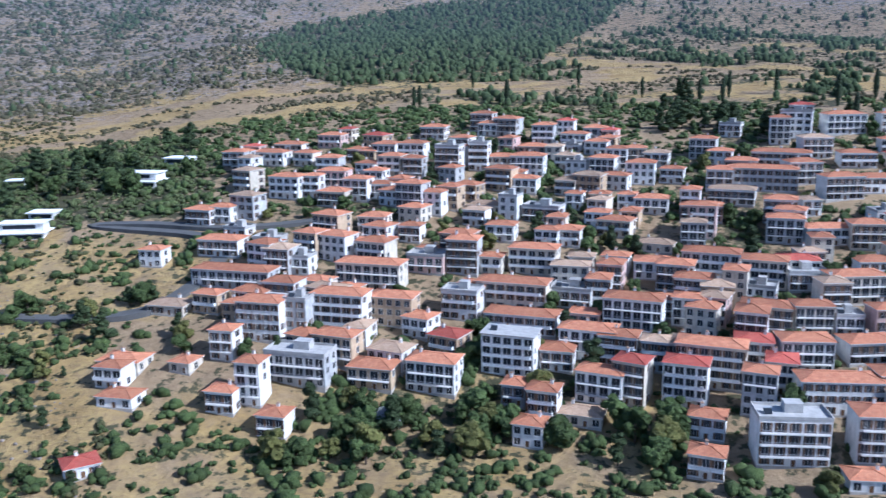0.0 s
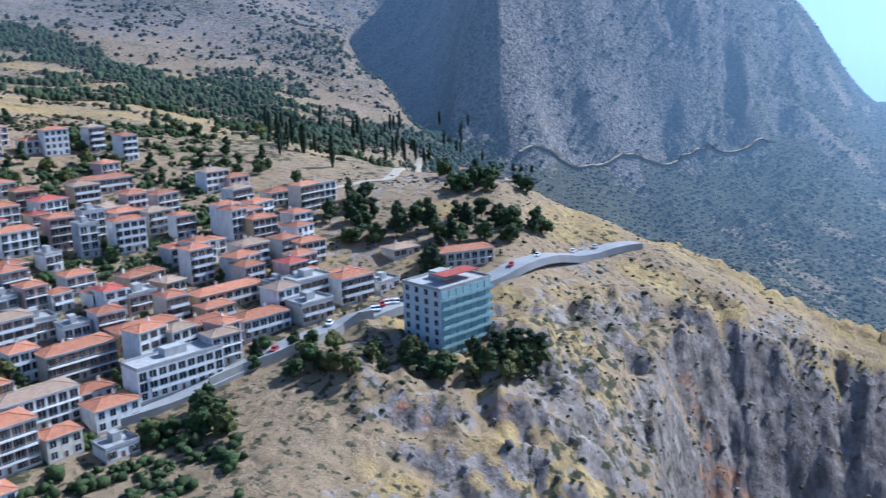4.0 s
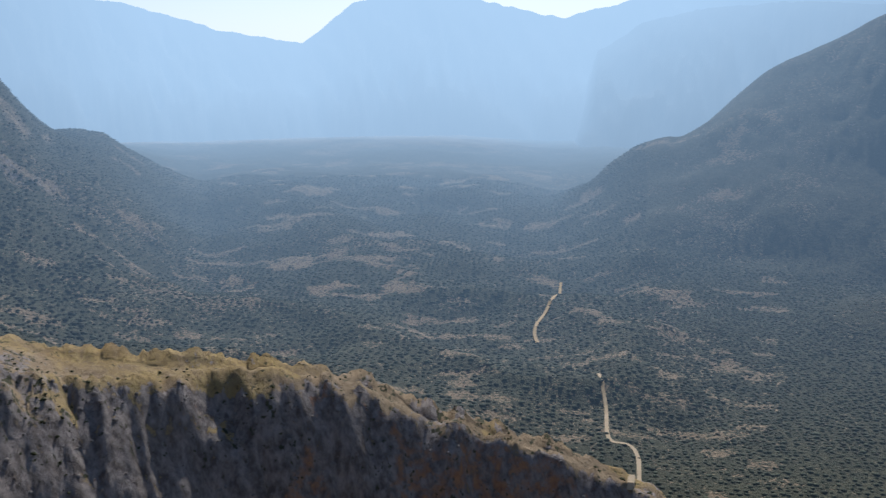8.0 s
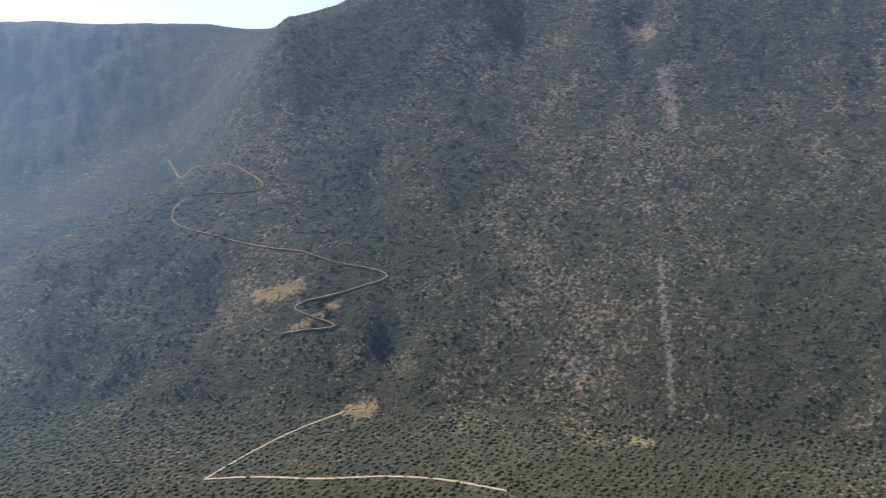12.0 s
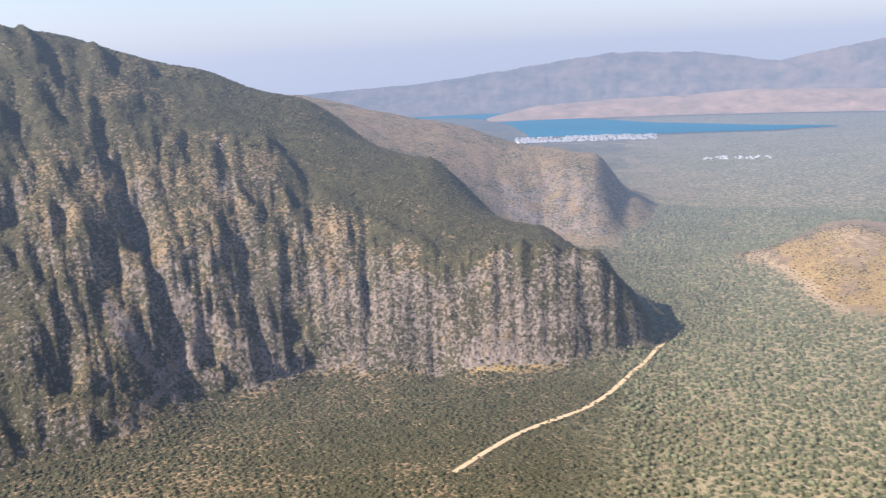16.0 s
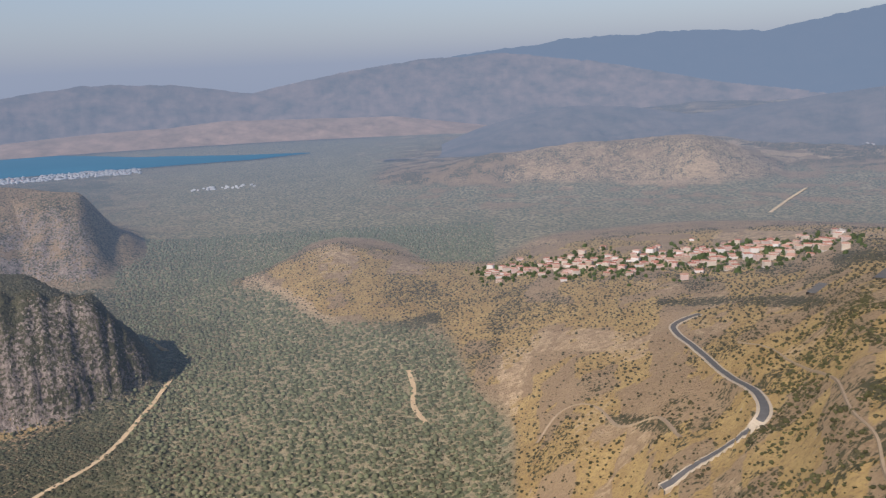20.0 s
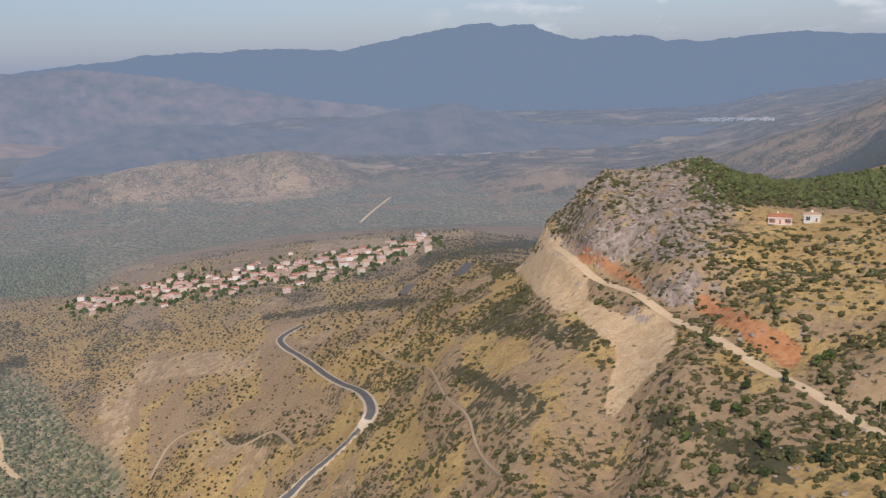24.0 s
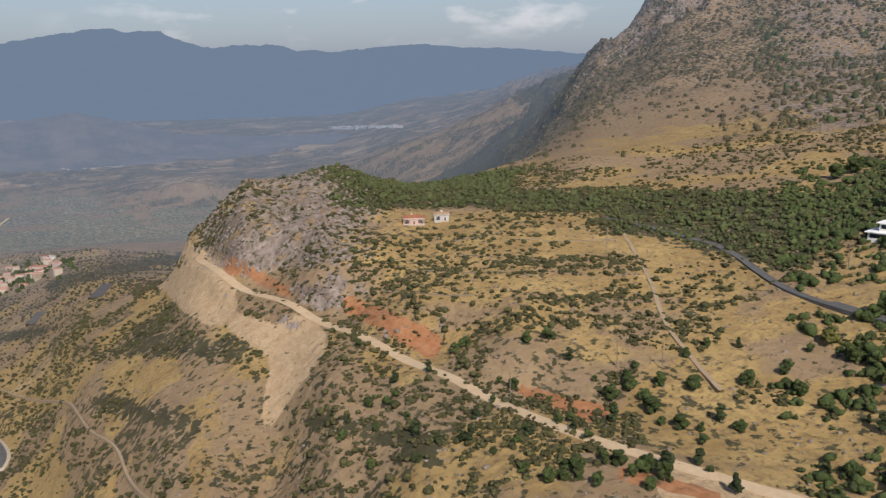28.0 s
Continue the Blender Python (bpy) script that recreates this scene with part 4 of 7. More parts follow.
def leaf_colour(a, b, fine):
    def colour(m):
        c = m.mix(m.ramp(m.noise(fine, 4.0, 0.7), 0.3, 0.7), a, b)
        g = m.math("MULTIPLY", m.ramp(m.island(), 0, 1, 0.7, 1.3), m.ramp(m.random(), 0, 1, 0.8, 1.2))
        v = m.n.new("ShaderNodeCombineColor")
        for i in range(3):
            m.l.new(g, v.inputs[i])
        return m.mul(c, v.outputs[0])
    return colour


def leaves(name, a, b, fine=2.2):
    m = Nodes(name, 0.8)
    m.bump(m.noise(fine * 2, 4.0, 0.7), 1.0, 0.4)
    return m.colour(leaf_colour(a, b, fine)(m))


LEAF = leaves("broad_leaves", (0.035, 0.055, 0.016), (0.085, 0.115, 0.035))
PINE = leaves("pine_needles", (0.022, 0.036, 0.014), (0.055, 0.075, 0.028))
CYPRESS = leaves("cypress_needles", (0.012, 0.022, 0.010), (0.034, 0.048, 0.020))
# far leaves get the same haze painted on as emission
OLIVE = hazed_material("distant_olive_trees", 620.0, 3200.0, leaf_colour((0.085, 0.095, 0.05), (0.15, 0.155, 0.09), 0.6))
# darker copy of the olive leaves, with the valley's shade in its colour
SHADED_OLIVE = hazed_material("distant_shaded_olive_trees", 620.0, 3200.0, leaf_colour((0.045, 0.049, 0.026), (0.080, 0.082, 0.044), 0.6))
FAR_SCRUB = hazed_material("distant_scrub", 620.0, 3200.0, leaf_colour((0.046, 0.043, 0.022), (0.096, 0.084, 0.044), 0.8))
FAR_PINES = hazed_material("distant_pines", 620.0, 3200.0, leaf_colour((0.028, 0.042, 0.018), (0.065, 0.085, 0.035), 0.8))
SCRUB = leaves("scrub_leaves", (0.038, 0.040, 0.015), (0.088, 0.084, 0.034), 1.0)
WOOD = leaves("evergreen_leaves", (0.045, 0.058, 0.020), (0.095, 0.110, 0.042))
PALE_LEAF = leaves("yellowing_leaves", (0.09, 0.10, 0.025), (0.16, 0.15, 0.045))


# ---- building blocks ----
def mesh_of(name, bm, *mats):
    me = bpy.data.meshes.new(name)
    bm.to_mesh(me)
    bm.free()
    for m in mats:
        me.materials.append(m)
    return me


def box(bm, x0, x1, y0, y1, z0, z1, mat=0):
    v = [bm.verts.new(p) for p in ((x0, y0, z0), (x1, y0, z0), (x1, y1, z0), (x0, y1, z0), (x0, y0, z1), (x1, y0, z1), (x1, y1, z1), (x0, y1, z1))]
    for f in ((0, 3, 2, 1), (4, 5, 6, 7), (0, 1, 5, 4), (1, 2, 6, 5), (2, 3, 7, 6), (3, 0, 4, 7)):
        bm.faces.new([v[i] for i in f]).material_index = mat
    return v


def part(name, data, parent, m=None, label=""):
    """A mesh as one part under a thing or under a part."""
    ob = new(name, data)
    ob.parent = parent
    if m is not None:
        ob.matrix_basis = m
    return tagged(ob, label)


def window_mesh(w, h, shutters):
    """Two panes set back in one moulded frame with a sill, and open shutters beside it."""
    bm = bmesh.new()
    t = 0.1
    box(bm, -w / 2 - t, w / 2 + t, -0.09, 0.08, -t, h + t, 1)
    front = min(bm.faces, key=lambda f: f.calc_center_median().y)
    bmesh.ops.subdivide_edges(bm, edges=[e for e in front.edges if abs(e.verts[0].co.z - e.verts[1].co.z) < 0.01], cuts=1, use_grid_fill=True)
    panes = [f for f in bm.faces if f.normal.y < -0.9 or abs(f.calc_center_median().y + 0.09) < 0.001]
    if len(panes) == 1:
        a, b = [v for v in panes[0].verts if abs(v.co.x) < 0.01]
        bmesh.utils.face_split(panes[0], a, b)
        panes = [f for f in bm.faces if abs(f.calc_center_median().y + 0.09) < 0.001]
    bmesh.ops.inset_individual(bm, faces=panes, thickness=0.07, depth=-0.055)
    for f in panes:
        f.material_index = 0
    if shutters:
        for s in (-1, 1):
            box(bm, min(s * (w / 2 + 0.12), s * (w / 2 + 0.64)), max(s * (w / 2 + 0.12), s * (w / 2 + 0.64)), -0.12, 0.02, -0.03, h + 0.03, 2)
    bmesh.ops.recalc_face_normals(bm, faces=bm.faces)
    return mesh_of("window", bm, GLASS, FRAME, SHUTTER)


WINDOWS = [window_mesh(1.5, 1.7, False), window_mesh(1.2, 1.75, True), window_mesh(2.1, 2.3, False), window_mesh(1.5, 2.3, True)]


def balcony_mesh(w, solid=False):
    bm = bmesh.new()
    if solid:
        box(bm, -w / 2 + 0.02, w / 2 - 0.02, -1.21, -1.13, 0.0, 0.8, 2)
        for s in (-1, 1):
            box(bm, s * (w / 2 - 0.05) - 0.035, s * (w / 2 - 0.05) + 0.035, -1.1, 0, 0.0, 0.8, 2)
    box(bm, -w / 2, w / 2, -1.25, 0.0, -0.18, 0.0, 0)
    n = max(4, int(w / 0.32))
    for i in range(n + 1):
        x = -w / 2 + 0.05 + (w - 0.1) * i / n
        box(bm, x - 0.02, x + 0.02, -1.22, -1.18, 0, 0.95, 1)
    box(bm, -w / 2, w / 2, -1.24, -1.16, 0.95, 1.02, 1)
    for s in (-1, 1):
        box(bm, s * (w / 2 - 0.05) - 0.03, s * (w / 2 - 0.05) + 0.03, -1.2, 0, 0.95, 1.02, 1)
        box(bm, s * (w / 2 - 0.05) - 0.02, s * (w / 2 - 0.05) + 0.02, -0.65, -0.6, 0, 0.95, 1)
    return mesh_of("balcony", bm, CONC, RAIL, AWNING)


BALCONIES = {w: (balcony_mesh(w), balcony_mesh(w, True)) for w in (3.0, 5.0, 6.5, 8.0, 10.0, 12.0, 14.0, 16.0, 20.0)}


def door_mesh():
    bm = bmesh.new()
    box(bm, -0.5, 0.5, -0.03, 0.1, 0, 2.1, 0)
    for x0, x1, z0, z1 in ((-0.62, -0.48, 0, 2.2), (0.48, 0.62, 0, 2.2), (-0.62, 0.62, 2.08, 2.22)):
        box(bm, x0, x1, -0.08, 0.08, z0, z1, 1)
    return mesh_of("door", bm, DOOR, FRAME)


DOOR_MESH = door_mesh()


def chimney_mesh():
    bm = bmesh.new()
    box(bm, -0.35, 0.35, -0.35, 0.35, -1.4, 1.1, 0)
    box(bm, -0.45, 0.45, -0.45, 0.45, 1.1, 1.22, 1)
    box(bm, -0.2, 0.2, -0.2, 0.2, 1.22, 1.5, 1)
    return mesh_of("chimney", bm, WALLS["w"], OLD_TILE)


CHIMNEY = chimney_mesh()


def heater_mesh():
    bm = bmesh.new()
    v = [bm.verts.new(p) for p in ((-1, -0.9, 0.2), (1, -0.9, 0.2), (1, 0.5, 1.2), (-1, 0.5, 1.2), (-1, -0.9, 0.12), (1, -0.9, 0.12), (1, 0.5, 1.12), (-1, 0.5, 1.12))]
    for f in ((0, 1, 2, 3), (7, 6, 5, 4), (0, 4, 5, 1), (1, 5, 6, 2), (2, 6, 7, 3), (3, 7, 4, 0)):
        bm.faces.new([v[i] for i in f]).material_index = 1
    bmesh.ops.create_cone(bm, cap_ends=True, segments=10, radius1=0.28, radius2=0.28, depth=1.9, matrix=Matrix.Translation((0, 0.6, 1.25)) @ Matrix.Rotation(radians(90), 4, "Y"))
    for x in (-0.8, 0.8):
        box(bm, x - 0.03, x + 0.03, 0.5, 0.56, 0, 1.1, 0)
    return mesh_of("solar_heater", bm, METAL, GLASS)


HEATER = heater_mesh()


def roof_mesh(w, d, kind):
    """Hipped tiles with eaves, ridge and hip rolls, or a flat slab with a parapet."""
    bm = bmesh.new()
    if kind in ("f", "s"):
        o = 0.5 if kind == "s" else 0.15
        box(bm, -w / 2 - o, w / 2 + o, -o, d + o, 0, 0.22, 0)
        if kind == "f":
            for x0, x1, y0, y1 in ((-w / 2 - o, w / 2 + o, -o, -o + 0.2), (-w / 2 - o, w / 2 + o, d + o - 0.2, d + o), (-w / 2 - o, -w / 2 - o + 0.2, -o + 0.2, d + o - 0.2), (w / 2 + o - 0.2, w / 2 + o, -o + 0.2, d + o - 0.2)):
                box(bm, x0, x1, y0, y1, 0.22, 0.95, 0)
            box(bm, -w * 0.1, w * 0.16, d * 0.45, d * 0.85, 0.22, 2.6, 0)
        return mesh_of("roof", bm, SLAB)
    o = 0.45
    x0, x1, y0, y1 = -w / 2 - o, w / 2 + o, -o, d + o
    run = min(x1 - x0, y1 - y0) / 2
    h = run * 0.27
    if x1 - x0 >= y1 - y0:
        ridge = ((x0 + run, (y0 + y1) / 2), (x1 - run, (y0 + y1) / 2))
    else:
        ridge = (((x0 + x1) / 2, y0 + run), ((x0 + x1) / 2, y1 - run))
    lo = [bm.verts.new((x, y, 0)) for x, y in ((x0, y0), (x1, y0), (x1, y1), (x0, y1))]
    mid = [bm.verts.new((x, y, 0.2)) for x, y in ((x0, y0), (x1, y0), (x1, y1), (x0, y1))]
    top = [bm.verts.new((x, y, h + 0.2)) for x, y in ridge]
    bm.faces.new(lo[::-1]).material_index = 1
    for i in range(4):
        bm.faces.new((lo[i], lo[(i + 1) % 4], mid[(i + 1) % 4], mid[i])).material_index = 1
    if x1 - x0 >= y1 - y0:
        sides = ((mid[0], mid[1], top[1], top[0]), (mid[1], mid[2], top[1]), (mid[2], mid[3], top[0], top[1]), (mid[3], mid[0], top[0]))
    else:
        sides = ((mid[0], mid[1], top[0]), (mid[1], mid[2], top[1], top[0]), (mid[2], mid[3], top[1]), (mid[3], mid[0], top[0], top[1]))
    for s in sides:
        bm.faces.new(s)
    # ridge and hip rolls
    rolls = [(top[0].co, top[1].co)] + [(mid[i].co, min((t.co for t in top), key=lambda c: (c - mid[i].co).length)) for i in range(4)]
    for a, b in rolls:
        ax = b - a
        if ax.length > 0.5:
            bmesh.ops.create_cone(bm, segments=6, radius1=0.16, radius2=0.16, depth=ax.length, matrix=Matrix.Translation((a + b) / 2) @ ax.to_track_quat("Z", "Y").to_matrix().to_4x4())
    return mesh_of("roof", bm, {"t": TILE, "b": OLD_TILE, "r": RED}[kind], CONC)


def body_mesh(w, d, h, mat):
    bm = bmesh.new()
    box(bm, -w / 2, w / 2, 0, d, -7.0, h, 0)
    box(bm, -w / 2 - 0.06, w / 2 + 0.06, -0.06, d + 0.06, -7.0, 0.5, 1)
    return mesh_of("walls", bm, mat, STONE)


HOUSES = []
rnd = random.Random(7)
WALL_WORDS = {"w": "white-plastered", "c": "cream-plastered", "p": "pink-plastered", "g": "grey concrete", "o": "ochre stone", "u": "pale blue"}
ROOF_WORDS = {"t": "terracotta hipped roof", "b": "weathered tile roof", "r": "red tile roof", "f": "flat parapet roof", "s": "flat overhanging slab roof"}
FLOOR_WORDS = {1: "single-storey", 2: "two-storey", 3: "three-storey", 4: "four-storey", 5: "five-storey", 6: "six-storey", 7: "seven-storey"}


def house(az, el, w, d, floors, roof, wall, normal, name="house"):
    x, y, z = spot(az, el)
    return house_at(x, y, z, w, d, floors, roof, wall, normal - (18 if 22 < az < 56 else 0), name)


def house_at(x, y, z, w, d, floors, roof, wall, normal, name="house"):
    """A house whose front's foot stands at a place; normal is the heading its front looks to."""
    h = floors * 3.0 + 0.3
    d = min(d, 9.0)
    top = new(name)
    top.matrix_basis = pose(x, y, z, 0, 0, 180 - normal)
    tagged(top, f"{WALL_WORDS[wall]} {FLOOR_WORDS[floors]} town house with {ROOF_WORDS[roof]}", "house", "houses of the hillside town")
    part("body", body_mesh(w, d, h, WALLS[wall]), top)
    rf = part("roof", roof_mesh(w, d, roof), top, pose(0, 0, h))
    n = max(1, int(round(w / 3.1)))
    step = w / n
    style = rnd.choice((0, 1, 1, 0))
    solid = int(rnd.random() < 0.42)
    long_balcony = rnd.random() < 0.78 and floors >= 2
    for f in range(floors):
        deck = f > 0 and (long_balcony or rnd.random() < 0.25)
        for i in range(n):
            px = -w / 2 + step * (i + 0.5)
            if f == 0 and i == n // 2:
                part("door", DOOR_MESH, top, pose(px, 0, 0.05))
                continue
            kind = style + 2 if deck else style
            part("window", WINDOWS[kind], top, pose(px, 0, f * 3.0 + (0.25 if kind > 1 else 0.95)))
        if deck:
            bw = max(k for k in BALCONIES if k <= max(3.0, w - 0.3))
            part("balcony", BALCONIES[bw][solid], top, pose(0, 0, f * 3.0 + 0.12))
    ns = max(1, int(d / 4.0))
    for s in (-1, 1):
        for f in range(floors):
            for i in range(ns):
                if rnd.random() < (0.6 if s > 0 else 0.0):
                    part("window", WINDOWS[style], top, pose(s * w / 2, d * (i + 0.5) / ns, f * 3.0 + 0.95, 0, 0, 90 * s))
    if roof in "tbr":
        part("chimney", CHIMNEY, rf, pose(w * rnd.uniform(-0.3, 0.3), d * rnd.uniform(0.55, 0.7), min(w, d) * 0.15))
    elif rnd.random() < 0.6:
        part("solar_heater", HEATER, rf, pose(w * rnd.uniform(-0.35, -0.2), d * 0.4, 0.22))
    HOUSES.append((x, y, max(w, d)))
    return top


# ---- the town ----
house(22.7, -24.6, 16.9, 11.8, 4, "f", "w", 204)
house(17.3, -23.7, 8.9, 7, 2, "t", "w", 202)
house(17.4, -26, 8.4, 7, 2, "t", "w", 202)
house(15.8, -21.9, 11.6, 8.1, 4, "r", "w", 202)
house(17.3, -20.6, 18.5, 12.9, 4, "t", "c", 202)
house(4.2, -20.5, 15.3, 10.7, 4, "s", "w", 199)
house(5, -17.9, 22.4, 13, 2, "t", "w", 199)
house(359, -21.6, 14.1, 9.9, 3, "t", "w", 198)
house(346.9, -21.7, 7.1, 7, 4, "t", "w", 195)
house(350, -20.7, 18.2, 12.7, 3, "f", "g", 196)
house(354.9, -21.2, 13.1, 9.2, 2, "t", "o", 197)
house(345.4, -18.8, 7.2, 7, 3, "t", "w", 194)
house(347.8, -17.8, 14.1, 9.9, 4, "t", "w", 195)
house(350.2, -17.8, 7.3, 7, 4, "f", "g", 196)
house(352.9, -17.6, 16.9, 11.8, 4, "t", "w", 196)
house(356.4, -17.3, 14.4, 10.1, 3, "t", "o", 197)
house(355, -15, 22.5, 13, 3, "t", "c", 197)
house(346.2, -14.4, 28.3, 13, 2, "t", "g", 195)
house(348.2, -23.8, 7.8, 7, 2, "t", "w", 195)
house(345, -22, 8, 7, 2, "t", "w", 194)
house(339, -18.8, 12.8, 8.9, 1, "t", "c", 193)
house(338.4, -19.7, 8.3, 7, 2, "t", "w", 193)
house(338.6, -20.9, 10.5, 7.4, 1, "t", "w", 193)
house(6.5, -23.4, 8.2, 7, 3, "t", "w", 200)
house(9.1, -23.5, 11.3, 7.9, 1, "b", "c", 200)
house(5.6, -24.9, 7.9, 7, 2, "t", "w", 199)
house(11.4, -19.7, 11.2, 7.8, 3, "t", "w", 201)
house(13.8, -19.9, 7.8, 7, 3, "b", "u", 201)
house(9.4, -19.4, 16.3, 11.4, 3, "t", "w", 200)
house(12.3, -17.9, 17.6, 12.3, 4, "t", "w", 201)
house(9.2, -17.7, 9.4, 7, 2, "t", "p", 200)
house(4.4, -16.4, 23.1, 13, 3, "t", "c", 199)
house(8.3, -16.2, 13.2, 9.2, 2, "f", "w", 200)
house(20.5, -17.2, 15, 10.5, 3, "t", "c", 203)
house(23.3, -16.9, 11.2, 7.8, 3, "t", "c", 204)
house(25.3, -16.7, 8, 7, 2, "f", "w", 204)
house(23.1, -19.1, 14.1, 9.9, 3, "t", "g", 204)
house(20.4, -22, 8.5, 7, 4, "t", "g", 203)
house(1, -17, 11.6, 8.1, 3, "f", "w", 198)
house(15.8, -17, 9.7, 7, 3, "t", "w", 202)
house(17, -14, 18.7, 13, 3, "t", "g", 202)
house(20.2, -14.3, 14.2, 10, 3, "t", "c", 203)
house(342.1, -15.7, 12.8, 9, 1, "b", "c", 194)
house(341.5, -12.7, 8.5, 7, 2, "t", "w", 193)
house(345.6, -12.4, 15.6, 11, 2, "t", "w", 194)
house(25.3, -21.3, 20.9, 13, 3, "t", "w", 204)
house(30.4, -21.5, 20.7, 13, 3, "b", "w", 206)
house(33.1, -19, 20.6, 13, 3, "t", "c", 206)
house(28.2, -23.6, 15.7, 11, 4, "t", "w", 205)
house(31.5, -23.3, 9.1, 7, 2, "t", "c", 206)
house(34.8, -22.1, 12.5, 8.8, 2, "t", "w", 207)
house(27.3, -25.3, 9.3, 7, 1, "t", "w", 205)
house(34.8, -23.9, 8.9, 7, 1, "f", "w", 207)
house(33.2, -18.7, 18.4, 12.9, 2, "t", "c", 206)
house(38.9, -20.5, 26.5, 13, 3, "f", "w", 208)
house(42.5, -15.8, 25.7, 13, 2, "t", "o", 209)
house(41.6, -16.8, 10.5, 7.4, 2, "t", "o", 208)
house(44.5, -17.7, 17.5, 12.2, 2, "t", "g", 209)
house(47.7, -16.1, 14.3, 10, 3, "f", "g", 210)
house(50.5, -16.1, 14.1, 9.9, 3, "t", "w", 211)
house(42.7, -11.3, 9.8, 7, 4, "t", "w", 209)
house(44.2, -11.2, 8.4, 7, 3, "t", "w", 209)
house(40, -11.3, 8.3, 7, 3, "t", "w", 208)
house(34.7, -11.1, 8.6, 7, 4, "f", "g", 207)
house(30.5, -11.4, 13.8, 9.6, 3, "t", "w", 206)
house(36.7, -10.8, 11.8, 8.3, 3, "t", "p", 207)
house(37.2, -17.6, 20.2, 13, 2, "t", "o", 207)
house(41, -17.8, 14.3, 10, 2, "t", "o", 208)
house(4.6, -22.4, 6.5, 7, 2, "t", "g", 199)
house(33.8, -20.4, 9.8, 7.4, 1, "t", "w", 207)
house(342.7, -19.3, 6.6, 7, 1, "t", "c", 199)
house(26.8, -18.1, 14.5, 10.9, 2, "t", "w", 194)
house(47.8, -17.1, 12.5, 9.4, 2, "f", "c", 209)
house(33, -17, 7.9, 7, 2, "f", "w", 211)
house(27.6, -16.6, 10.1, 7.6, 3, "t", "p", 197)
house(346.2, -16.5, 6.5, 7, 2, "t", "o", 195)
house(30.9, -16.4, 11.1, 8.4, 2, "f", "w", 211)
house(344.6, -15.8, 9, 7, 2, "t", "o", 200)
house(45.6, -15.7, 8.1, 7, 2, "f", "w", 215)
house(37, -15.5, 10.1, 7.6, 2, "f", "p", 209)
house(49.5, -15.4, 19.5, 13, 2, "t", "w", 213)
house(20, -15.4, 9.9, 7.4, 2, "f", "w", 206)
house(52.6, -15.4, 9.8, 7.3, 1, "f", "g", 206)
house(34.8, -15.1, 9.1, 7, 2, "t", "w", 202)
house(32.4, -14.9, 7.6, 7, 2, "t", "w", 200)
house(25.7, -14.8, 17.4, 13, 3, "t", "c", 195)
house(29.4, -14.8, 6.6, 7, 2, "f", "w", 205)
house(28.1, -14.8, 6.5, 7, 2, "t", "c", 208)
house(22.8, -14.3, 12.1, 9.1, 2, "f", "w", 203)
house(13.6, -14.2, 13.6, 10.2, 2, "t", "w", 195)
house(5.8, -14.1, 16.4, 12.3, 3, "t", "c", 198)
house(57.7, -14.1, 22.3, 13, 2, "t", "c", 214)
house(1.2, -14.1, 10.9, 8.2, 4, "t", "g", 196)
house(3.1, -14.1, 7.5, 7, 2, "t", "c", 197)
house(358.8, -14, 13, 9.7, 2, "f", "p", 196)
house(8.9, -14, 8.6, 7, 2, "b", "c", 198)
house(11.1, -13.9, 9.3, 7, 2, "t", "w", 201)
house(350.5, -13.8, 8.6, 7, 2, "f", "w", 197)
house(37.7, -13.7, 10, 7.5, 1, "t", "p", 207)
house(26.6, -13.3, 12.9, 9.7, 2, "t", "w", 200)
house(53.8, -13.3, 12.3, 9.2, 1, "b", "c", 217)
house(359, -13.1, 11.6, 8.7, 1, "t", "c", 202)
house(22.9, -13, 9.1, 7, 2, "b", "c", 199)
house(44.5, -12.9, 8.9, 7, 2, "t", "c", 201)
house(354.2, -12.9, 7.8, 7, 2, "t", "w", 200)
house(41.6, -12.6, 10.8, 8.1, 2, "t", "w", 200)
house(348.6, -12.5, 10.1, 7.6, 2, "f", "g", 195)
house(13.5, -12.5, 13, 9.7, 1, "b", "c", 205)
house(32.2, -12.5, 6.5, 7, 2, "f", "w", 200)
house(352.5, -12.4, 9.4, 7, 2, "t", "c", 200)
house(6.7, -12.3, 8.7, 7, 2, "t", "w", 203)
house(3.7, -12, 10.6, 7.9, 2, "t", "w", 196)
house(357.8, -12, 8.1, 7, 2, "t", "w", 199)
house(34.3, -11.9, 7, 7, 4, "f", "g", 210)
house(23.9, -11.5, 17.2, 12.9, 2, "t", "w", 200)
house(37, -11.4, 8.2, 7, 2, "f", "w", 206)
house(346.7, -11.2, 9.4, 7, 1, "f", "w", 202)
house(9.9, -11.1, 9.4, 7.1, 2, "t", "u", 199)
house(2, -11, 9.1, 7, 2, "b", "w", 205)
house(6.3, -10.8, 14.4, 10.8, 2, "f", "w", 204)
house(4.2, -10.6, 7.6, 7, 3, "f", "w", 205)
house(16.3, -10.5, 15.4, 11.5, 2, "t", "p", 198)
house(20.9, -10.4, 11.7, 8.8, 3, "t", "w", 199)
house(344.5, -10.4, 11.2, 8.4, 2, "t", "w", 201)
house(359.2, -10.3, 9.3, 7, 3, "t", "w", 204)
house(27.1, -10.3, 12.3, 9.2, 2, "f", "w", 197)
house(345.8, -10.3, 10, 7.5, 2, "t", "w", 198)
house(357.8, -10.2, 11.2, 8.4, 4, "t", "g", 205)
house(2.7, -10.2, 14, 10.5, 1, "b", "c", 201)
house(10, -9.9, 7.9, 7, 2, "t", "c", 199)
house(11.7, -9.9, 6.9, 7, 2, "t", "w", 201)
house(8.4, -9.9, 6.7, 7, 2, "t", "w", 200)
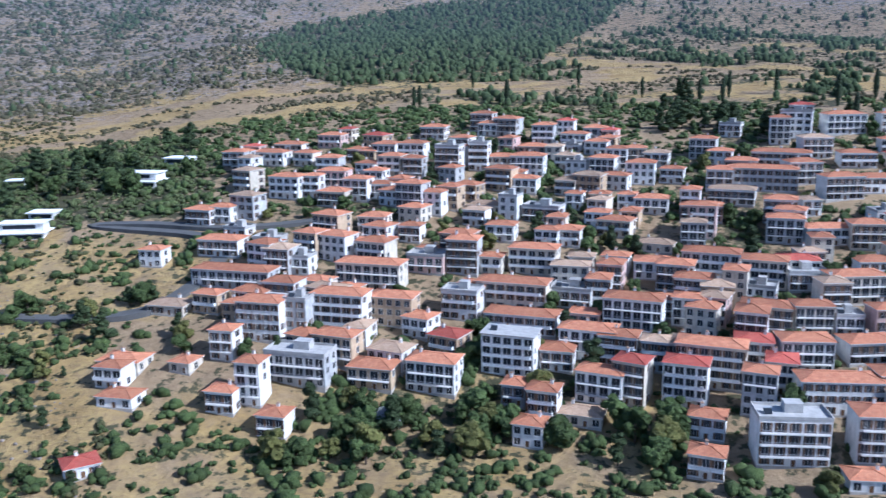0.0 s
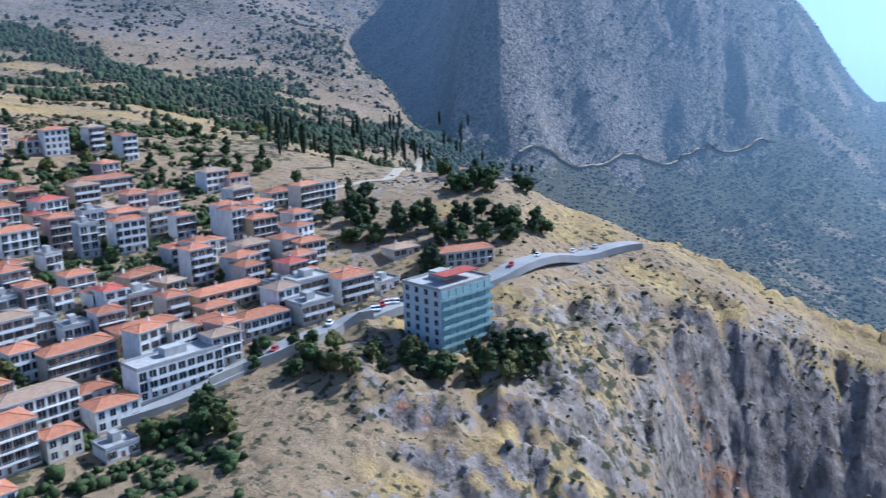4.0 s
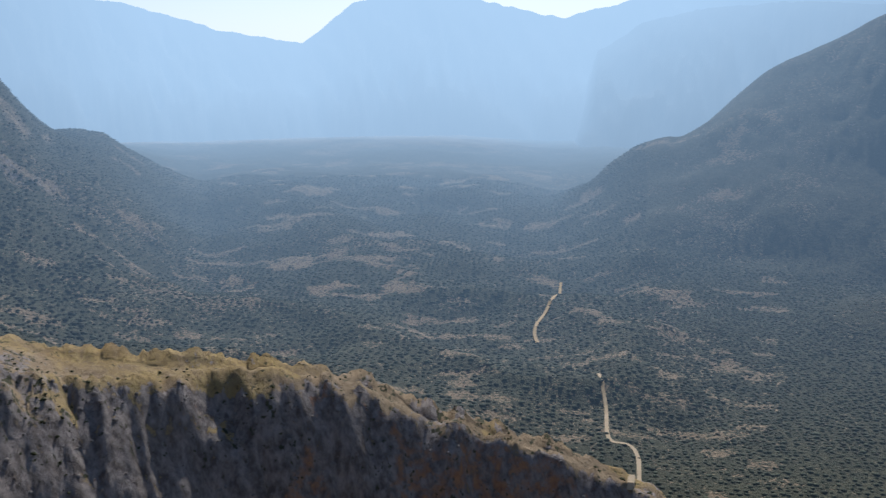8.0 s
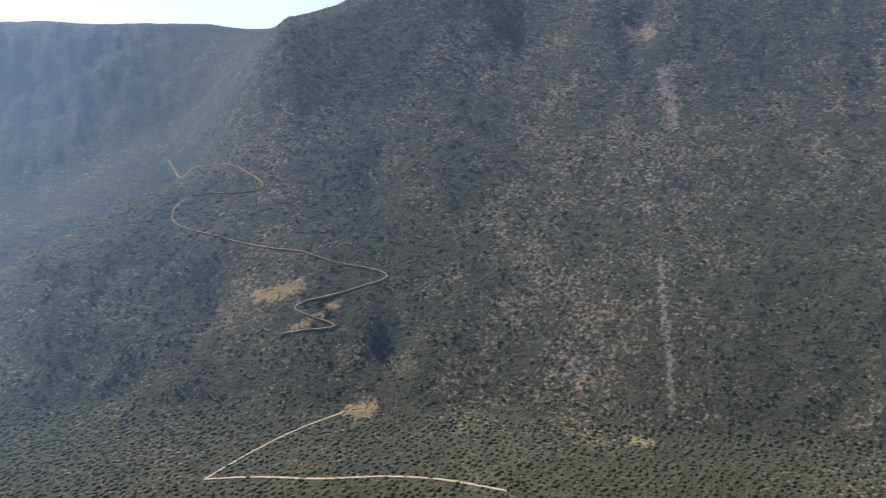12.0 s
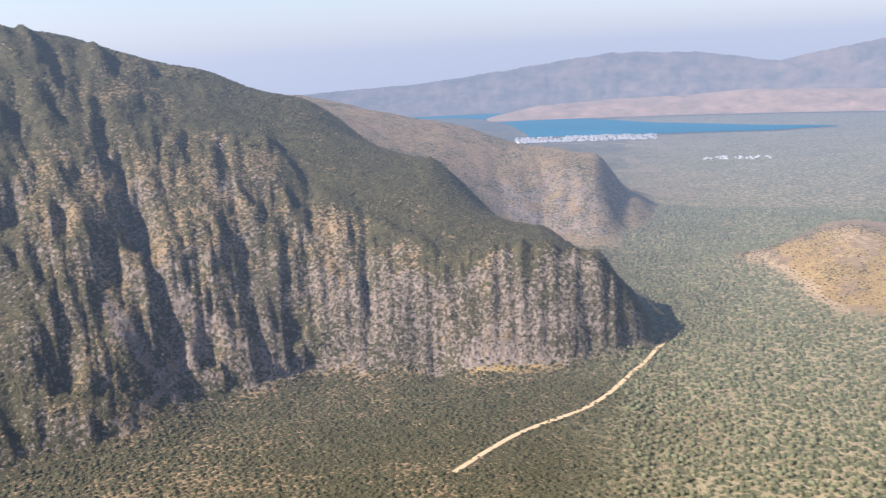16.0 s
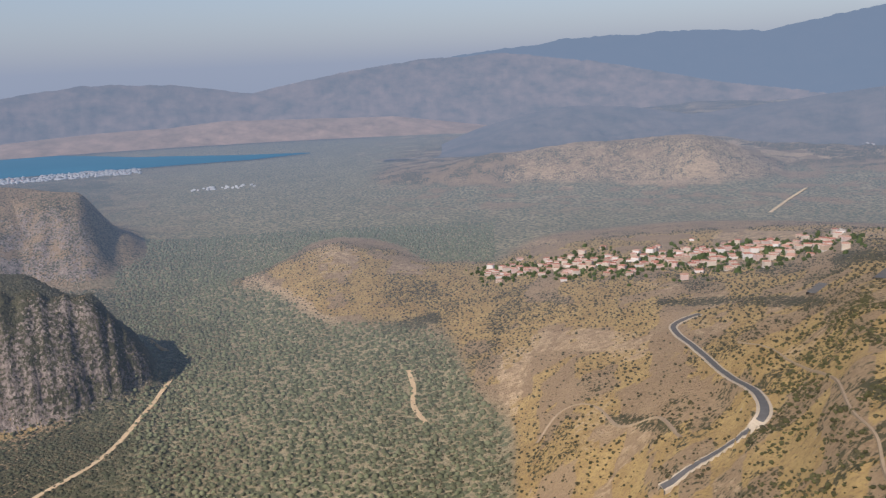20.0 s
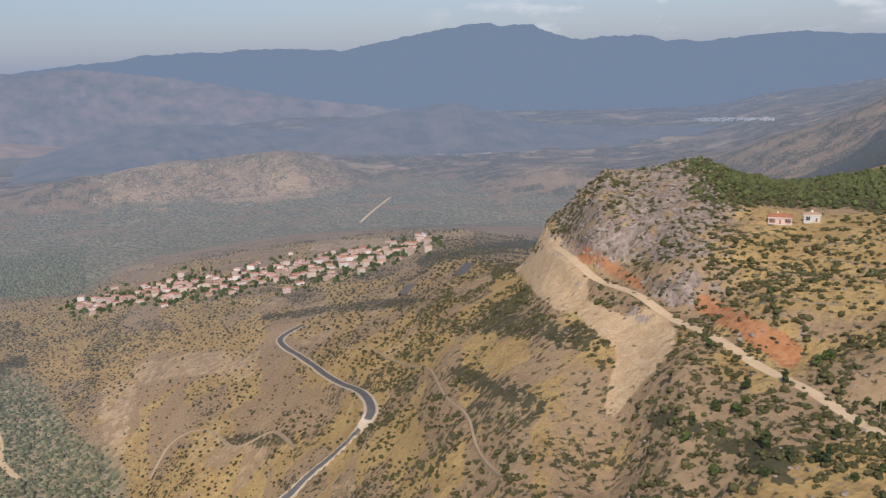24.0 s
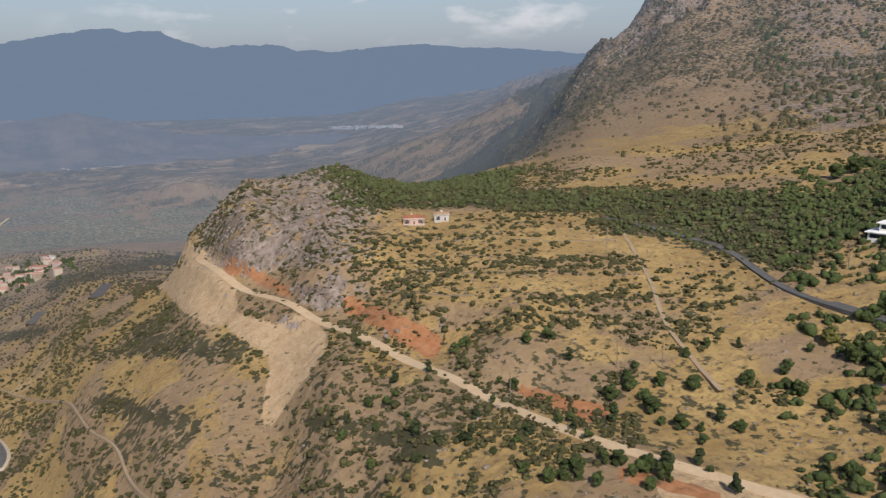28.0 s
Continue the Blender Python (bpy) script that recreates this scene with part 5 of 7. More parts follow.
house(18, -9.4, 17.6, 13, 2, "b", "w", 204)
house(354.4, -9.3, 10.6, 7.9, 3, "t", "w", 200)
house(355.9, -9.2, 9.8, 7.4, 2, "t", "w", 195)
house(349.9, -9, 13.7, 10.3, 3, "t", "w", 200)
house(351.6, -9, 7.2, 7, 3, "t", "w", 196)
house(24.4, -8.8, 15.2, 11.4, 3, "t", "w", 194)
house(19.7, -8.5, 27.6, 13, 3, "t", "g", 202)
house(26.4, -8.3, 21.4, 13, 2, "t", "w", 201)
house(12.5, -8.3, 11.8, 8.9, 3, "t", "w", 198)
house(35.6, -8.2, 24.2, 13, 2, "t", "w", 209)
house(14.4, -8.2, 9.7, 7.3, 2, "t", "w", 202)
house(57.4, -8.1, 22.8, 13, 1, "t", "c", 206)
house(22.2, -8, 13.4, 10.1, 3, "t", "w", 197)
house(10.1, -8, 10.9, 8.2, 3, "t", "w", 204)
house(29.7, -8, 15.7, 11.8, 2, "t", "w", 202)
house(5.4, -7.9, 14.5, 10.8, 3, "t", "w", 197)
house(355.1, -7.8, 9.9, 7.4, 2, "t", "w", 204)
house(8.5, -7.8, 9.2, 7, 2, "f", "w", 204)
house(0.3, -7.7, 11, 8.3, 4, "f", "w", 200)
house(2.3, -7.5, 8.5, 7, 4, "f", "w", 197)
house(3.7, -7.5, 13.4, 10, 2, "t", "c", 196)
house(20.7, -7, 24, 13, 2, "t", "w", 205)
house(358, -7, 12.5, 9.4, 3, "t", "w", 197)
house(356.3, -7, 11.4, 8.6, 3, "t", "w", 203)
house(17.2, -7, 10.4, 7.8, 2, "t", "w", 203)
house(351.2, -7, 10.3, 7.7, 2, "t", "c", 205)
house(349, -6.9, 16.1, 12.1, 2, "t", "w", 199)
house(25, -6.9, 14.4, 10.8, 2, "t", "w", 205)
house(12.1, -6.9, 10.3, 7.7, 2, "t", "c", 196)
house(347.1, -6.8, 13.9, 10.4, 2, "t", "w", 195)
house(9.7, -6.5, 10.5, 7.9, 2, "t", "w", 204)
house(5.7, -6.4, 13.1, 9.9, 1, "t", "p", 195)
house(8.1, -6.3, 8.2, 7, 1, "f", "w", 205)
house(350.3, -6, 14.3, 10.7, 1, "t", "w", 196)
house(352.9, -5.9, 12, 9, 2, "t", "p", 199)
house(359.4, -5.5, 12.2, 9.2, 2, "t", "w", 197)
house(21.4, -5.3, 13.9, 10.4, 4, "f", "w", 205)
house(17.7, -5.3, 9.9, 7.4, 2, "f", "w", 209)
house(2.9, -5.3, 9.8, 7.4, 2, "t", "w", 195)
house(24.2, -5, 18.2, 13, 3, "t", "w", 195)
house(26.6, -4.9, 10.7, 8, 3, "t", "w", 202)

def town_edge(az):
    """Angles of sight between which the town stands, at a heading."""
    lo = np.interp(az, (-14, -8, -2, 6, 14, 22, 30, 36, 44, 50), (-20, -22, -19.5, -20, -24, -24, -23.5, -22, -18.5, -17))
    hi = np.interp(az, (-14, 0, 10, 20, 30, 38, 44, 50), (-5.5, -4.8, -5.6, -4.2, -4.6, -6.2, -8.2, -10))
    return float(lo), float(hi)


def clear(x, y, gap):
    return all((x - a) ** 2 + (y - b) ** 2 > (gap + 0.42 * s) ** 2 for a, b, s in HOUSES)


def fill_town():
    tries, made = 0, 0
    while tries < 12000 and made < 170:
        tries += 1
        az = rnd.uniform(-13, 49)
        lo, hi = town_edge(az)
        el = rnd.uniform(lo, hi)
        x, y, z = spot(az, el)
        w = rnd.uniform(7.0, 13)
        if clear(x, y, w * 0.24):
            house_at(x, y, z, w, rnd.uniform(7, 10), rnd.choice((2, 3, 3, 4) if az > 12 else (2, 2, 3, 3)), rnd.choice("tttttbbtr"), rnd.choice("wwwwccpogg"), rnd.uniform(195, 212) - (18 if az > 22 else 0))
            made += 1


fill_town()


# ---- roads and tracks ----
TAKEN = np.zeros((1300, 1300), dtype=bool)


def sweep(name, places, width, material, lift=0.3, thick=1.2, label="", category="road", kind="structure", bed=0.0, ease=4):
    """A strip along places on the land, level from side to side."""
    pts = [Vector(spot(*p)) if len(p) == 2 else Vector(p) for p in places]
    fine = []
    for i in range(len(pts) - 1):
        p0, p1, p2, p3 = pts[max(0, i - 1)], pts[i], pts[i + 1], pts[min(len(pts) - 1, i + 2)]
        k = max(3, int((p2 - p1).length / 5))
        for s in range(k):
            t = s / k
            fine.append(0.5 * (2 * p1 + (p2 - p0) * t + (2 * p0 - 5 * p1 + 4 * p2 - p3) * t * t + (3 * p1 - p0 - 3 * p2 + p3) * t ** 3))
    fine.append(pts[-1])
    for _ in range(ease):
        fine = [fine[0]] + [(a + b * 2 + c) / 4 for a, b, c in zip(fine, fine[1:], fine[2:])] + [fine[-1]]
    bm = bmesh.new()
    rows, levels = [], []
    for i, p in enumerate(fine):
        way = (fine[min(i + 1, len(fine) - 1)] - fine[max(i - 1, 0)]).to_2d().normalized()
        side = Vector((way.y, -way.x))
        wv = width * (1 + (0.12 if bed == 0 else 0.0) * noise.noise(p * 0.05))
        a, b = p.to_2d() + side * wv / 2, p.to_2d() - side * wv / 2
        k = max(1.0, bed / wv)
        reach = int((wv / 2 + 1.0) / 4) + 1
        i0, j0 = int((p.x + 2600) / 4), int((p.y + 2600) / 4)
        if 0 <= i0 < 1290 and 0 <= j0 < 1290:
            TAKEN[max(0, i0 - reach + 1):i0 + reach, max(0, j0 - reach + 1):j0 + reach] = True
        ha, hb = p.to_2d() + side * wv * k / 2, p.to_2d() - side * wv * k / 2
        zs = [height(ha.x, ha.y), height(hb.x, hb.y), height(p.x, p.y)]
        levels.append((a, b, 0.5 * max(zs) + 0.5 * sum(zs) / 3 + lift, max(zs) + 0.12))
    for i, (a, b, z, least) in enumerate(levels):
        near = levels[max(0, i - 3):i + 4]
        z = max(least, sum(q[2] for q in near) / len(near))
        rows.append([bm.verts.new(q) for q in ((a.x, a.y, z - thick), (a.x, a.y, z), (b.x, b.y, z), (b.x, b.y, z - thick))])
    for r, s in zip(rows, rows[1:]):
        for k in range(3):
            bm.faces.new((r[k], r[k + 1], s[k + 1], s[k]))
    bmesh.ops.recalc_face_normals(bm, faces=bm.faces)
    return tagged(new(name, mesh_of(name, bm, material)), label, category, kind=kind)


sweep("road", ((34, -21.6), (38, -21), (43.2, -19.4), (47, -18), (51.2, -16.9), (55, -15.9), (60, -14.6), (63.8, -13.7), (66.6, -13.1), (68.6, -12.75)), 8.0, PALE_ROAD, 0.4, 3.0, "grey asphalt road along the edge of the town")
sweep("road", ((38, -10.2), (45.6, -9.5), (48.5, -8.9), (51.6, -8.4), (53.4, -7.8), (54.8, -7.2)), 5.0, VERGE, 0.4, 2.0, "pale upper road above the town")
sweep("road", ((331, -14.3), (335.3, -15.2), (338, -15.4), (342, -15.2), (346, -11.5), (338.2, -9.9), (342, -10.1), (346.6, -10.7), (352, -10.4)), 6.0, ASPHALT, 0.3, 2.0, "narrow grey road at the edge of the town")
sweep("road", ((317.5, -9.7), (320.2, -10.2), (324.8, -11.4), (326.7, -12.6), (328.9, -13.8), (332, -14.6)), 3.6, ASPHALT, 0.3, 2.0, "narrow grey road beside a pine wood")
sweep("verge", WEST_ROAD, 8.4, VERGE, 0.4, 5.0, "pale gravel verge of a winding road", "verge")
sweep("road", WEST_ROAD, 4.8, ASPHALT, 0.75, 5.0, "dark asphalt road winding over the hills")
sweep("road", ((281.5, -14.6), (282.2, -14.0)), 8.0, ASPHALT, 0.6, 3.0, "short stretch of asphalt road")
sweep("road", ((285.2, -13.4), (286, -12.7)), 9.0, ASPHALT, 0.6, 3.0, "short stretch of asphalt road on the slope")
sweep("dirt_track", RIDGE_TRACK, 4.6, DIRT, 0.12, 3.0, "pale bulldozed dirt track along the ridge", "track")
sweep("dirt_track", ((318.6, -10.6), (319.6, -12.2), (320.4, -13.6), (321.4, -16.2), (323.0, -18.0), (325, -20.2)), 1.5, PATH, 0.25, 1.0, "narrow pale footpath across dry fields", "track")
sweep("dirt_track", ((226.5, -26.5), (231, -24.3), (235.9, -22.6), (238.6, -20.6), (240.6, -18.7), (240.9, -18.0)), 5.0, DIRT, 0.6, 2.0, "pale dirt track through the olive groves", "track")
sweep("dirt_track", ((240.6, -16.9), (239.6, -16.1)), 6.0, DIRT, 0.6, 2.0, "pale dirt track at the foot of the cliffs", "track")
sweep("dirt_track", ((256.0, -19.5), (256.3, -20.6), (256.2, -21.7), (257, -22.8)), 5.0, DIRT, 0.6, 2.0, "thin dirt track through the olive groves", "track")
sweep("dirt_track", ((148.3, -25.2), (151.5, -25.5), (155.8, -26.1), (160, -26.3), (164.1, -26.7), (168.7, -27.5)), 2.8, DIRT, 0.6, 2.0, "pale dirt track on the valley floor", "track")
sweep("dirt_track", ((148.3, -25.2), (151.5, -24.0), (154.6, -23.0), (157.7, -22.2)), 2.0, DIRT, 0.6, 2.0, "pale dirt track climbing from the valley floor", "track")
sweep("dirt_track", ((117.4, -27.5), (117.9, -25.4), (116, -24.5), (115.7, -22.5), (115.2, -20.5)), 3.6, DIRT, 0.6, 2.0, "pale dirt track in the deep valley", "track")
sweep("dirt_track", ((111.2, -18.6), (111.0, -17.6), (112.3, -15.6), (112.7, -14.8)), 4.0, DIRT, 0.8, 2.0, "pale dirt track in the deep valley", "track")
sweep("dirt_track", ((148.1, -5.8), (150.1, -6.3), (153.6, -7.7), (149.3, -8.0), (148.1, -9.6), (152.4, -11.3), (157.5, -12.7), (161.1, -13.9), (155.1, -15.4), (157.5, -16.8), (154, -17.1)), 2.0, PATH, 0.5, 2.0, "pale hairpin path up the mountainside", "track", ease=0)
sweep("dirt_track", ((264.5, -24.5), (266, -22.4), (268.4, -21.9), (270.2, -23.2), (272.4, -22.4), (274.0, -23.6)), 2.2, PATH, 0.6, 2.0, "pale farm track looping over the hills", "track")
sweep("dirt_track", ((277.4, -17.7), (279.4, -17.9), (281.4, -18.9), (283.0, -19.3), (284.2, -21.2), (285.6, -22.2), (286.2, -24.4), (287.8, -26)), 1.1, PATH, 0.5, 2.0, "narrow pale path down the dry slope", "track")
sweep("mountain_road", ((61.2, -7.1), (67.6, -7.1), (72, -6.9), (76.4, -6.5)), 5.0, VERGE, 0.6, 2.0, "pale road cut along the foot of the cliffs", ease=60)
sweep("farm_road", ((281, -8.3), (280.0, -9.0), (279.0, -9.8)), 7.0, VERGE, 1.0, 3.0, "straight pale road across the plain")


# ---- trees and shrubs ----
def blob(bm, centre, size, rng, seg=1, rough=0.28, mat=0):
    made = bmesh.ops.create_icosphere(bm, subdivisions=seg, radius=1.0)["verts"]
    for v in made:
        k = 1 + rng.uniform(-rough, rough)
        v.co = Vector(centre) + Vector((v.co.x * size[0] * k, v.co.y * size[1] * k, v.co.z * size[2] * k))
    for v in made:
        for f in v.link_faces:
            f.material_index, f.smooth = mat, False


def sprays(bm, centre, size, count, leaf, rng):
    """Small leaf clumps on the outside of a crown, for its ragged outline."""
    for _ in range(count):
        d = Vector((rng.gauss(0, 1), rng.gauss(0, 1), rng.gauss(0.15, 1))).normalized()
        c = Vector(centre) + Vector((d.x * size[0], d.y * size[1], d.z * size[2])) * rng.uniform(0.85, 1.15)
        u = d.orthogonal().normalized()
        u.rotate(Matrix.Rotation(rng.uniform(0, 6.28), 3, d))
        w = d.cross(u)
        s = leaf * rng.uniform(0.6, 1.3)
        tilt = d * rng.uniform(-0.6, 0.6) * s
        bm.faces.new([bm.verts.new(c + q) for q in (u * s + tilt, w * s * 0.7, -u * s - tilt, -w * s * 0.7)])


def crown_mesh(seed, shape, mat):
    rng = random.Random(seed)
    bm = bmesh.new()
    if shape == "round":
        for _ in range(15):
            a, r = rng.uniform(0, 6.28), rng.uniform(0.2, 1.5)
            c, s = (math.cos(a) * r, math.sin(a) * r, rng.uniform(1.3, 3.6) - r * 0.3), rng.uniform(0.45, 0.85)
            blob(bm, c, (s, s, s * 0.8), rng, 2, 0.32)
            sprays(bm, c, (s * 1.1, s * 1.1, s * 0.9), 46, 0.22, rng)
    elif shape == "pine":
        for k in range(9):
            a, r = rng.uniform(0, 6.28), rng.uniform(0.1, 1.0) * (1.2 - k * 0.09)
            c, s = (math.cos(a) * r, math.sin(a) * r, 1.5 + k * 0.42), rng.uniform(0.6, 1.0) * (1.25 - k * 0.08)
            blob(bm, c, (s, s, s * 0.55), rng, 2, 0.35)
            sprays(bm, c, (s * 1.1, s * 1.1, s * 0.7), 60, 0.22, rng)
    else:
        for k in range(9):
            z = 0.8 + k * 0.75
            s = 0.62 * math.sin(math.pi * (k + 1.2) / 11.0) + 0.14
            c = (rng.uniform(-0.07, 0.07), rng.uniform(-0.07, 0.07), z)
            blob(bm, c, (s, s, 0.75), rng, 2, 0.2)
            sprays(bm, c, (s, s, 0.7), 24, 0.16, rng)
    return mesh_of("crown", bm, mat)


def trunk_mesh(h, r):
    bm = bmesh.new()
    bmesh.ops.create_cone(bm, cap_ends=True, segments=8, radius1=r, radius2=r * 0.55, depth=h + 1, matrix=Matrix.Translation((0, 0, (h - 1) / 2)))
    for k in range(4):
        a = k * 1.7
        way = Vector((math.cos(a) * 0.7, math.sin(a) * 0.7, 0.9))
        bmesh.ops.create_cone(bm, segments=5, radius1=r * 0.5, radius2=r * 0.2, depth=1.3, matrix=Matrix.Translation(Vector((0, 0, h * 0.8)) + way * 0.5) @ way.to_track_quat("Z", "Y").to_matrix().to_4x4())
    return mesh_of("trunk", bm, BARK)


CROWNS = {"round": [crown_mesh(s, "round", LEAF) for s in (1, 2, 3, 4)], "pale": [crown_mesh(9, "round", PALE_LEAF)], "pine": [crown_mesh(s, "pine", PINE) for s in (5, 6, 7)], "cypress": [crown_mesh(s, "cypress", CYPRESS) for s in (11, 12)]}
TRUNKS = {"round": trunk_mesh(1.8, 0.16), "pale": trunk_mesh(1.8, 0.16), "pine": trunk_mesh(2.2, 0.16), "cypress": trunk_mesh(1.0, 0.14)}
TREE_WORDS = {"round": "dark green broad-leaved tree with a ragged crown", "pale": "yellow-green tree with a ragged crown", "pine": "dark green pine with a layered crown", "cypress": "tall slender dark cypress"}


def tree_at(x, y, kind, size):
    top = new({"round": "tree", "pale": "tree", "pine": "pine_tree", "cypress": "cypress"}[kind])
    top.matrix_basis = pose(x, y, height(x, y) - 0.15, 0, 0, rnd.uniform(0, 360)) @ Matrix.Diagonal((size, size, size * rnd.uniform(0.9, 1.15), 1))
    tagged(top, TREE_WORDS[kind], "tree", "trees of the slopes")
    part("crown", rnd.choice(CROWNS[kind]), top)
    part("trunk", TRUNKS[kind], top)


def trees(count, az0, az1, el0, el1, kinds, lo, hi, gap=3.0):
    for _ in range(count):
        for _try in range(12):
            x, y, z = spot(rnd.uniform(az0, az1), rnd.uniform(el0, el1))
            if clear(x, y, gap):
                tree_at(x, y, rnd.choice(kinds), rnd.uniform(lo, hi))
                break


G = ("round", "round", "round", "pine", "pale")
trees(120, -13, 48, -20, -6, G, 1.1, 2.1, 2.0)
trees(40, -14, 30, -26, -20.5, G, 1.4, 2.4)
trees(16, 38, 53, -20.6, -18.6, ("round", "pale", "pine"), 1.0, 1.6)
trees(34, 53.5, 62.6, -21.4, -19.6, ("round", "pale", "pine"), 1.2, 1.9)
trees(34, 45, 58, -6.6, -4.7, ("cypress",), 1.5, 2.3)
trees(34, 50, 63, -12.5, -10.9, ("pine", "round"), 1.6, 2.4)
trees(14, 55, 59, -15.0, -13.4, ("round", "pine"), 1.4, 2.0)
trees(26, 56.4, 62, -9.4, -7.8, ("pine", "round"), 1.5, 2.2)
trees(14, 46, 52, -11, -9.2, ("round", "pine"), 1.4, 2.0)
trees(10, 34, 42.5, -23.5, -20.6, ("round", "pale", "round"), 1.2, 2.0)
trees(34, 24, 48, -8.6, -4.6, G, 1.1, 1.9)
trees(14, 8, 34, -4.4, -2.2, ("cypress", "pine"), 1.4, 2.2)
trees(16, 48, 59, -7.6, -6.4, ("cypress", "cypress", "pine"), 1.6, 2.3)
trees(10, -6, 26, -3.6, -2.2, ("cypress",), 1.6, 2.2)
trees(14, 12, 20, -5.2, -4.0, ("pine",), 1.8, 2.4)
trees(24, 330, 346, -8.5, -5.2, ("pine", "round"), 1.8, 2.6)
trees(16, 330, 344, -19, -14.5, ("round", "pine", "pale"), 1.2, 2.0)
trees(10, 318, 334, -22.5, -18.5, ("round",), 0.9, 1.4)
trees(76, 300, 336, -26, -17, ("round", "round", "pine"), 0.5, 1.15)
trees(12, 313, 322, -26.2, -24.6, ("round",), 0.8, 1.2)


def scatter(name, count, place, size, flat, mat, seg, label, category, seed):
    """Many small plants as one mesh: rough balls of leaves set on the land."""
    rng = random.Random(seed)
    kinds = []
    for s in range(5):
        bm = bmesh.new()
        if seg:
            for q in range(3):
                blob(bm, (rng.uniform(-0.65, 0.65), rng.uniform(-0.65, 0.65), rng.uniform(0.2, 0.8)), (rng.uniform(0.4, 0.8),) * 3, rng, 1, 0.5)
        else:
            bmesh.ops.create_icosphere(bm, subdivisions=1, radius=1.0)
            bmesh.ops.delete(bm, geom=[v for v in bm.verts if v.co.z < -0.6], context="VERTS")
            for v in bm.verts:
                v.co *= 1 + rng.uniform(-0.3, 0.3)
                v.co.z += 0.5
        bmesh.ops.triangulate(bm, faces=bm.faces)
        bm.verts.index_update()
        kinds.append((np.array([v.co for v in bm.verts]), np.array([[v.index for v in f.verts] for f in bm.faces])))
        bm.free()
    gen = np.random.default_rng(seed)
    x, y = place(gen, count)
    r = np.hypot(x, y)
    ai = (np.degrees(np.arctan2(x, y)) % 360.0) / 360.0 * SPOKES
    ri = np.clip(np.log(r / R0) / math.log(R1 / R0) * (RINGS - 1), 0, RINGS - 2)
    a0, i0 = ai.astype(int) % SPOKES, ri.astype(int)
    fa, fi, a1 = ai - ai.astype(int), ri - i0, (ai.astype(int) + 1) % SPOKES
    z = (LAND[a0, i0] * (1 - fi) + LAND[a0, i0 + 1] * fi) * (1 - fa) + (LAND[a1, i0] * (1 - fi) + LAND[a1, i0 + 1] * fi) * fa + EYE.z
    s = gen.uniform(size[0], size[1], len(x)) * gen.choice((0.7, 1.0, 1.0, 1.25), len(x))
    turn = gen.uniform(0, 6.283, len(x))
    which = gen.integers(0, 5, len(x))
    vs, fs, base = [], [], 0
    for k in range(5):
        co, tri = kinds[k]
        m = which == k
        n = int(m.sum())
        if not n:
            continue
        c, sn = np.cos(turn[m])[:, None], np.sin(turn[m])[:, None]
        px = (co[None, :, 0] * c - co[None, :, 1] * sn) * s[m][:, None] + x[m][:, None]
        py = (co[None, :, 0] * sn + co[None, :, 1] * c) * s[m][:, None] + y[m][:, None]
        pz = co[None, :, 2] * (s[m] * flat)[:, None] + z[m][:, None]
        vs.append(np.stack([px, py, pz], -1).reshape(-1, 3))
        fs.append((tri[None] + (base + np.arange(n) * len(co))[:, None, None]).reshape(-1, 3))
        base += n * len(co)
    v, f = np.concatenate(vs).astype(np.float32), np.concatenate(fs).astype(np.int32)
    me = bpy.data.meshes.new(name)
    me.vertices.add(len(v))
    me.vertices.foreach_set("co", v.ravel())
    me.loops.add(f.size)
    me.loops.foreach_set("vertex_index", f.ravel())
    me.polygons.add(len(f))
    me.polygons.foreach_set("loop_start", np.arange(0, f.size, 3, dtype=np.int32))
    me.update(calc_edges=True)
    me.materials.append(mat)
    return tagged(new(name, me), label, category, kind="stuff")


def sample(field, x, y):
    a = np.round((np.degrees(np.arctan2(x, y)) % 360.0) / 360.0 * SPOKES).astype(int) % SPOKES
    i = np.clip(np.round(np.log(np.hypot(x, y) / R0) / math.log(R1 / R0) * (RINGS - 1)).astype(int), 0, RINGS - 1)
    return field[a, i]


def free(x, y):
    """Off the roads and tracks."""
    return ~TAKEN[np.clip(((x + 2600) / 4).astype(int), 0, 1299), np.clip(((y + 2600) / 4).astype(int), 0, 1299)]


def rows_of_trees(az0, az1, r0, r1, step, key, least):
    """Planted in loose rows wherever the cover is of that kind."""
    def place(gen, count):
        lim = r1
        g = np.arange(-lim, lim, step)
        x, y = np.meshgrid(g, g)
        x, y = x.ravel(), y.ravel()
        x, y = x * 0.94 + y * 0.34, y * 0.94 - x * 0.34
        a, r = np.degrees(np.arctan2(x, y)) % 360.0, np.hypot(x, y)
        ok = ((a - az0) % 360 <= (az1 - az0)) & (r > r0) & (r < r1)
        x, y = x[ok], y[ok]
        x, y = x + gen.normal(0, step * 0.2, len(x)), y + gen.normal(0, step * 0.2, len(x))
        ok = (sample(COVER[key], x, y) > least) & (gen.uniform(0, 1, len(x)) < 0.93) & free(x, y)
        return x[ok], y[ok]
    return place


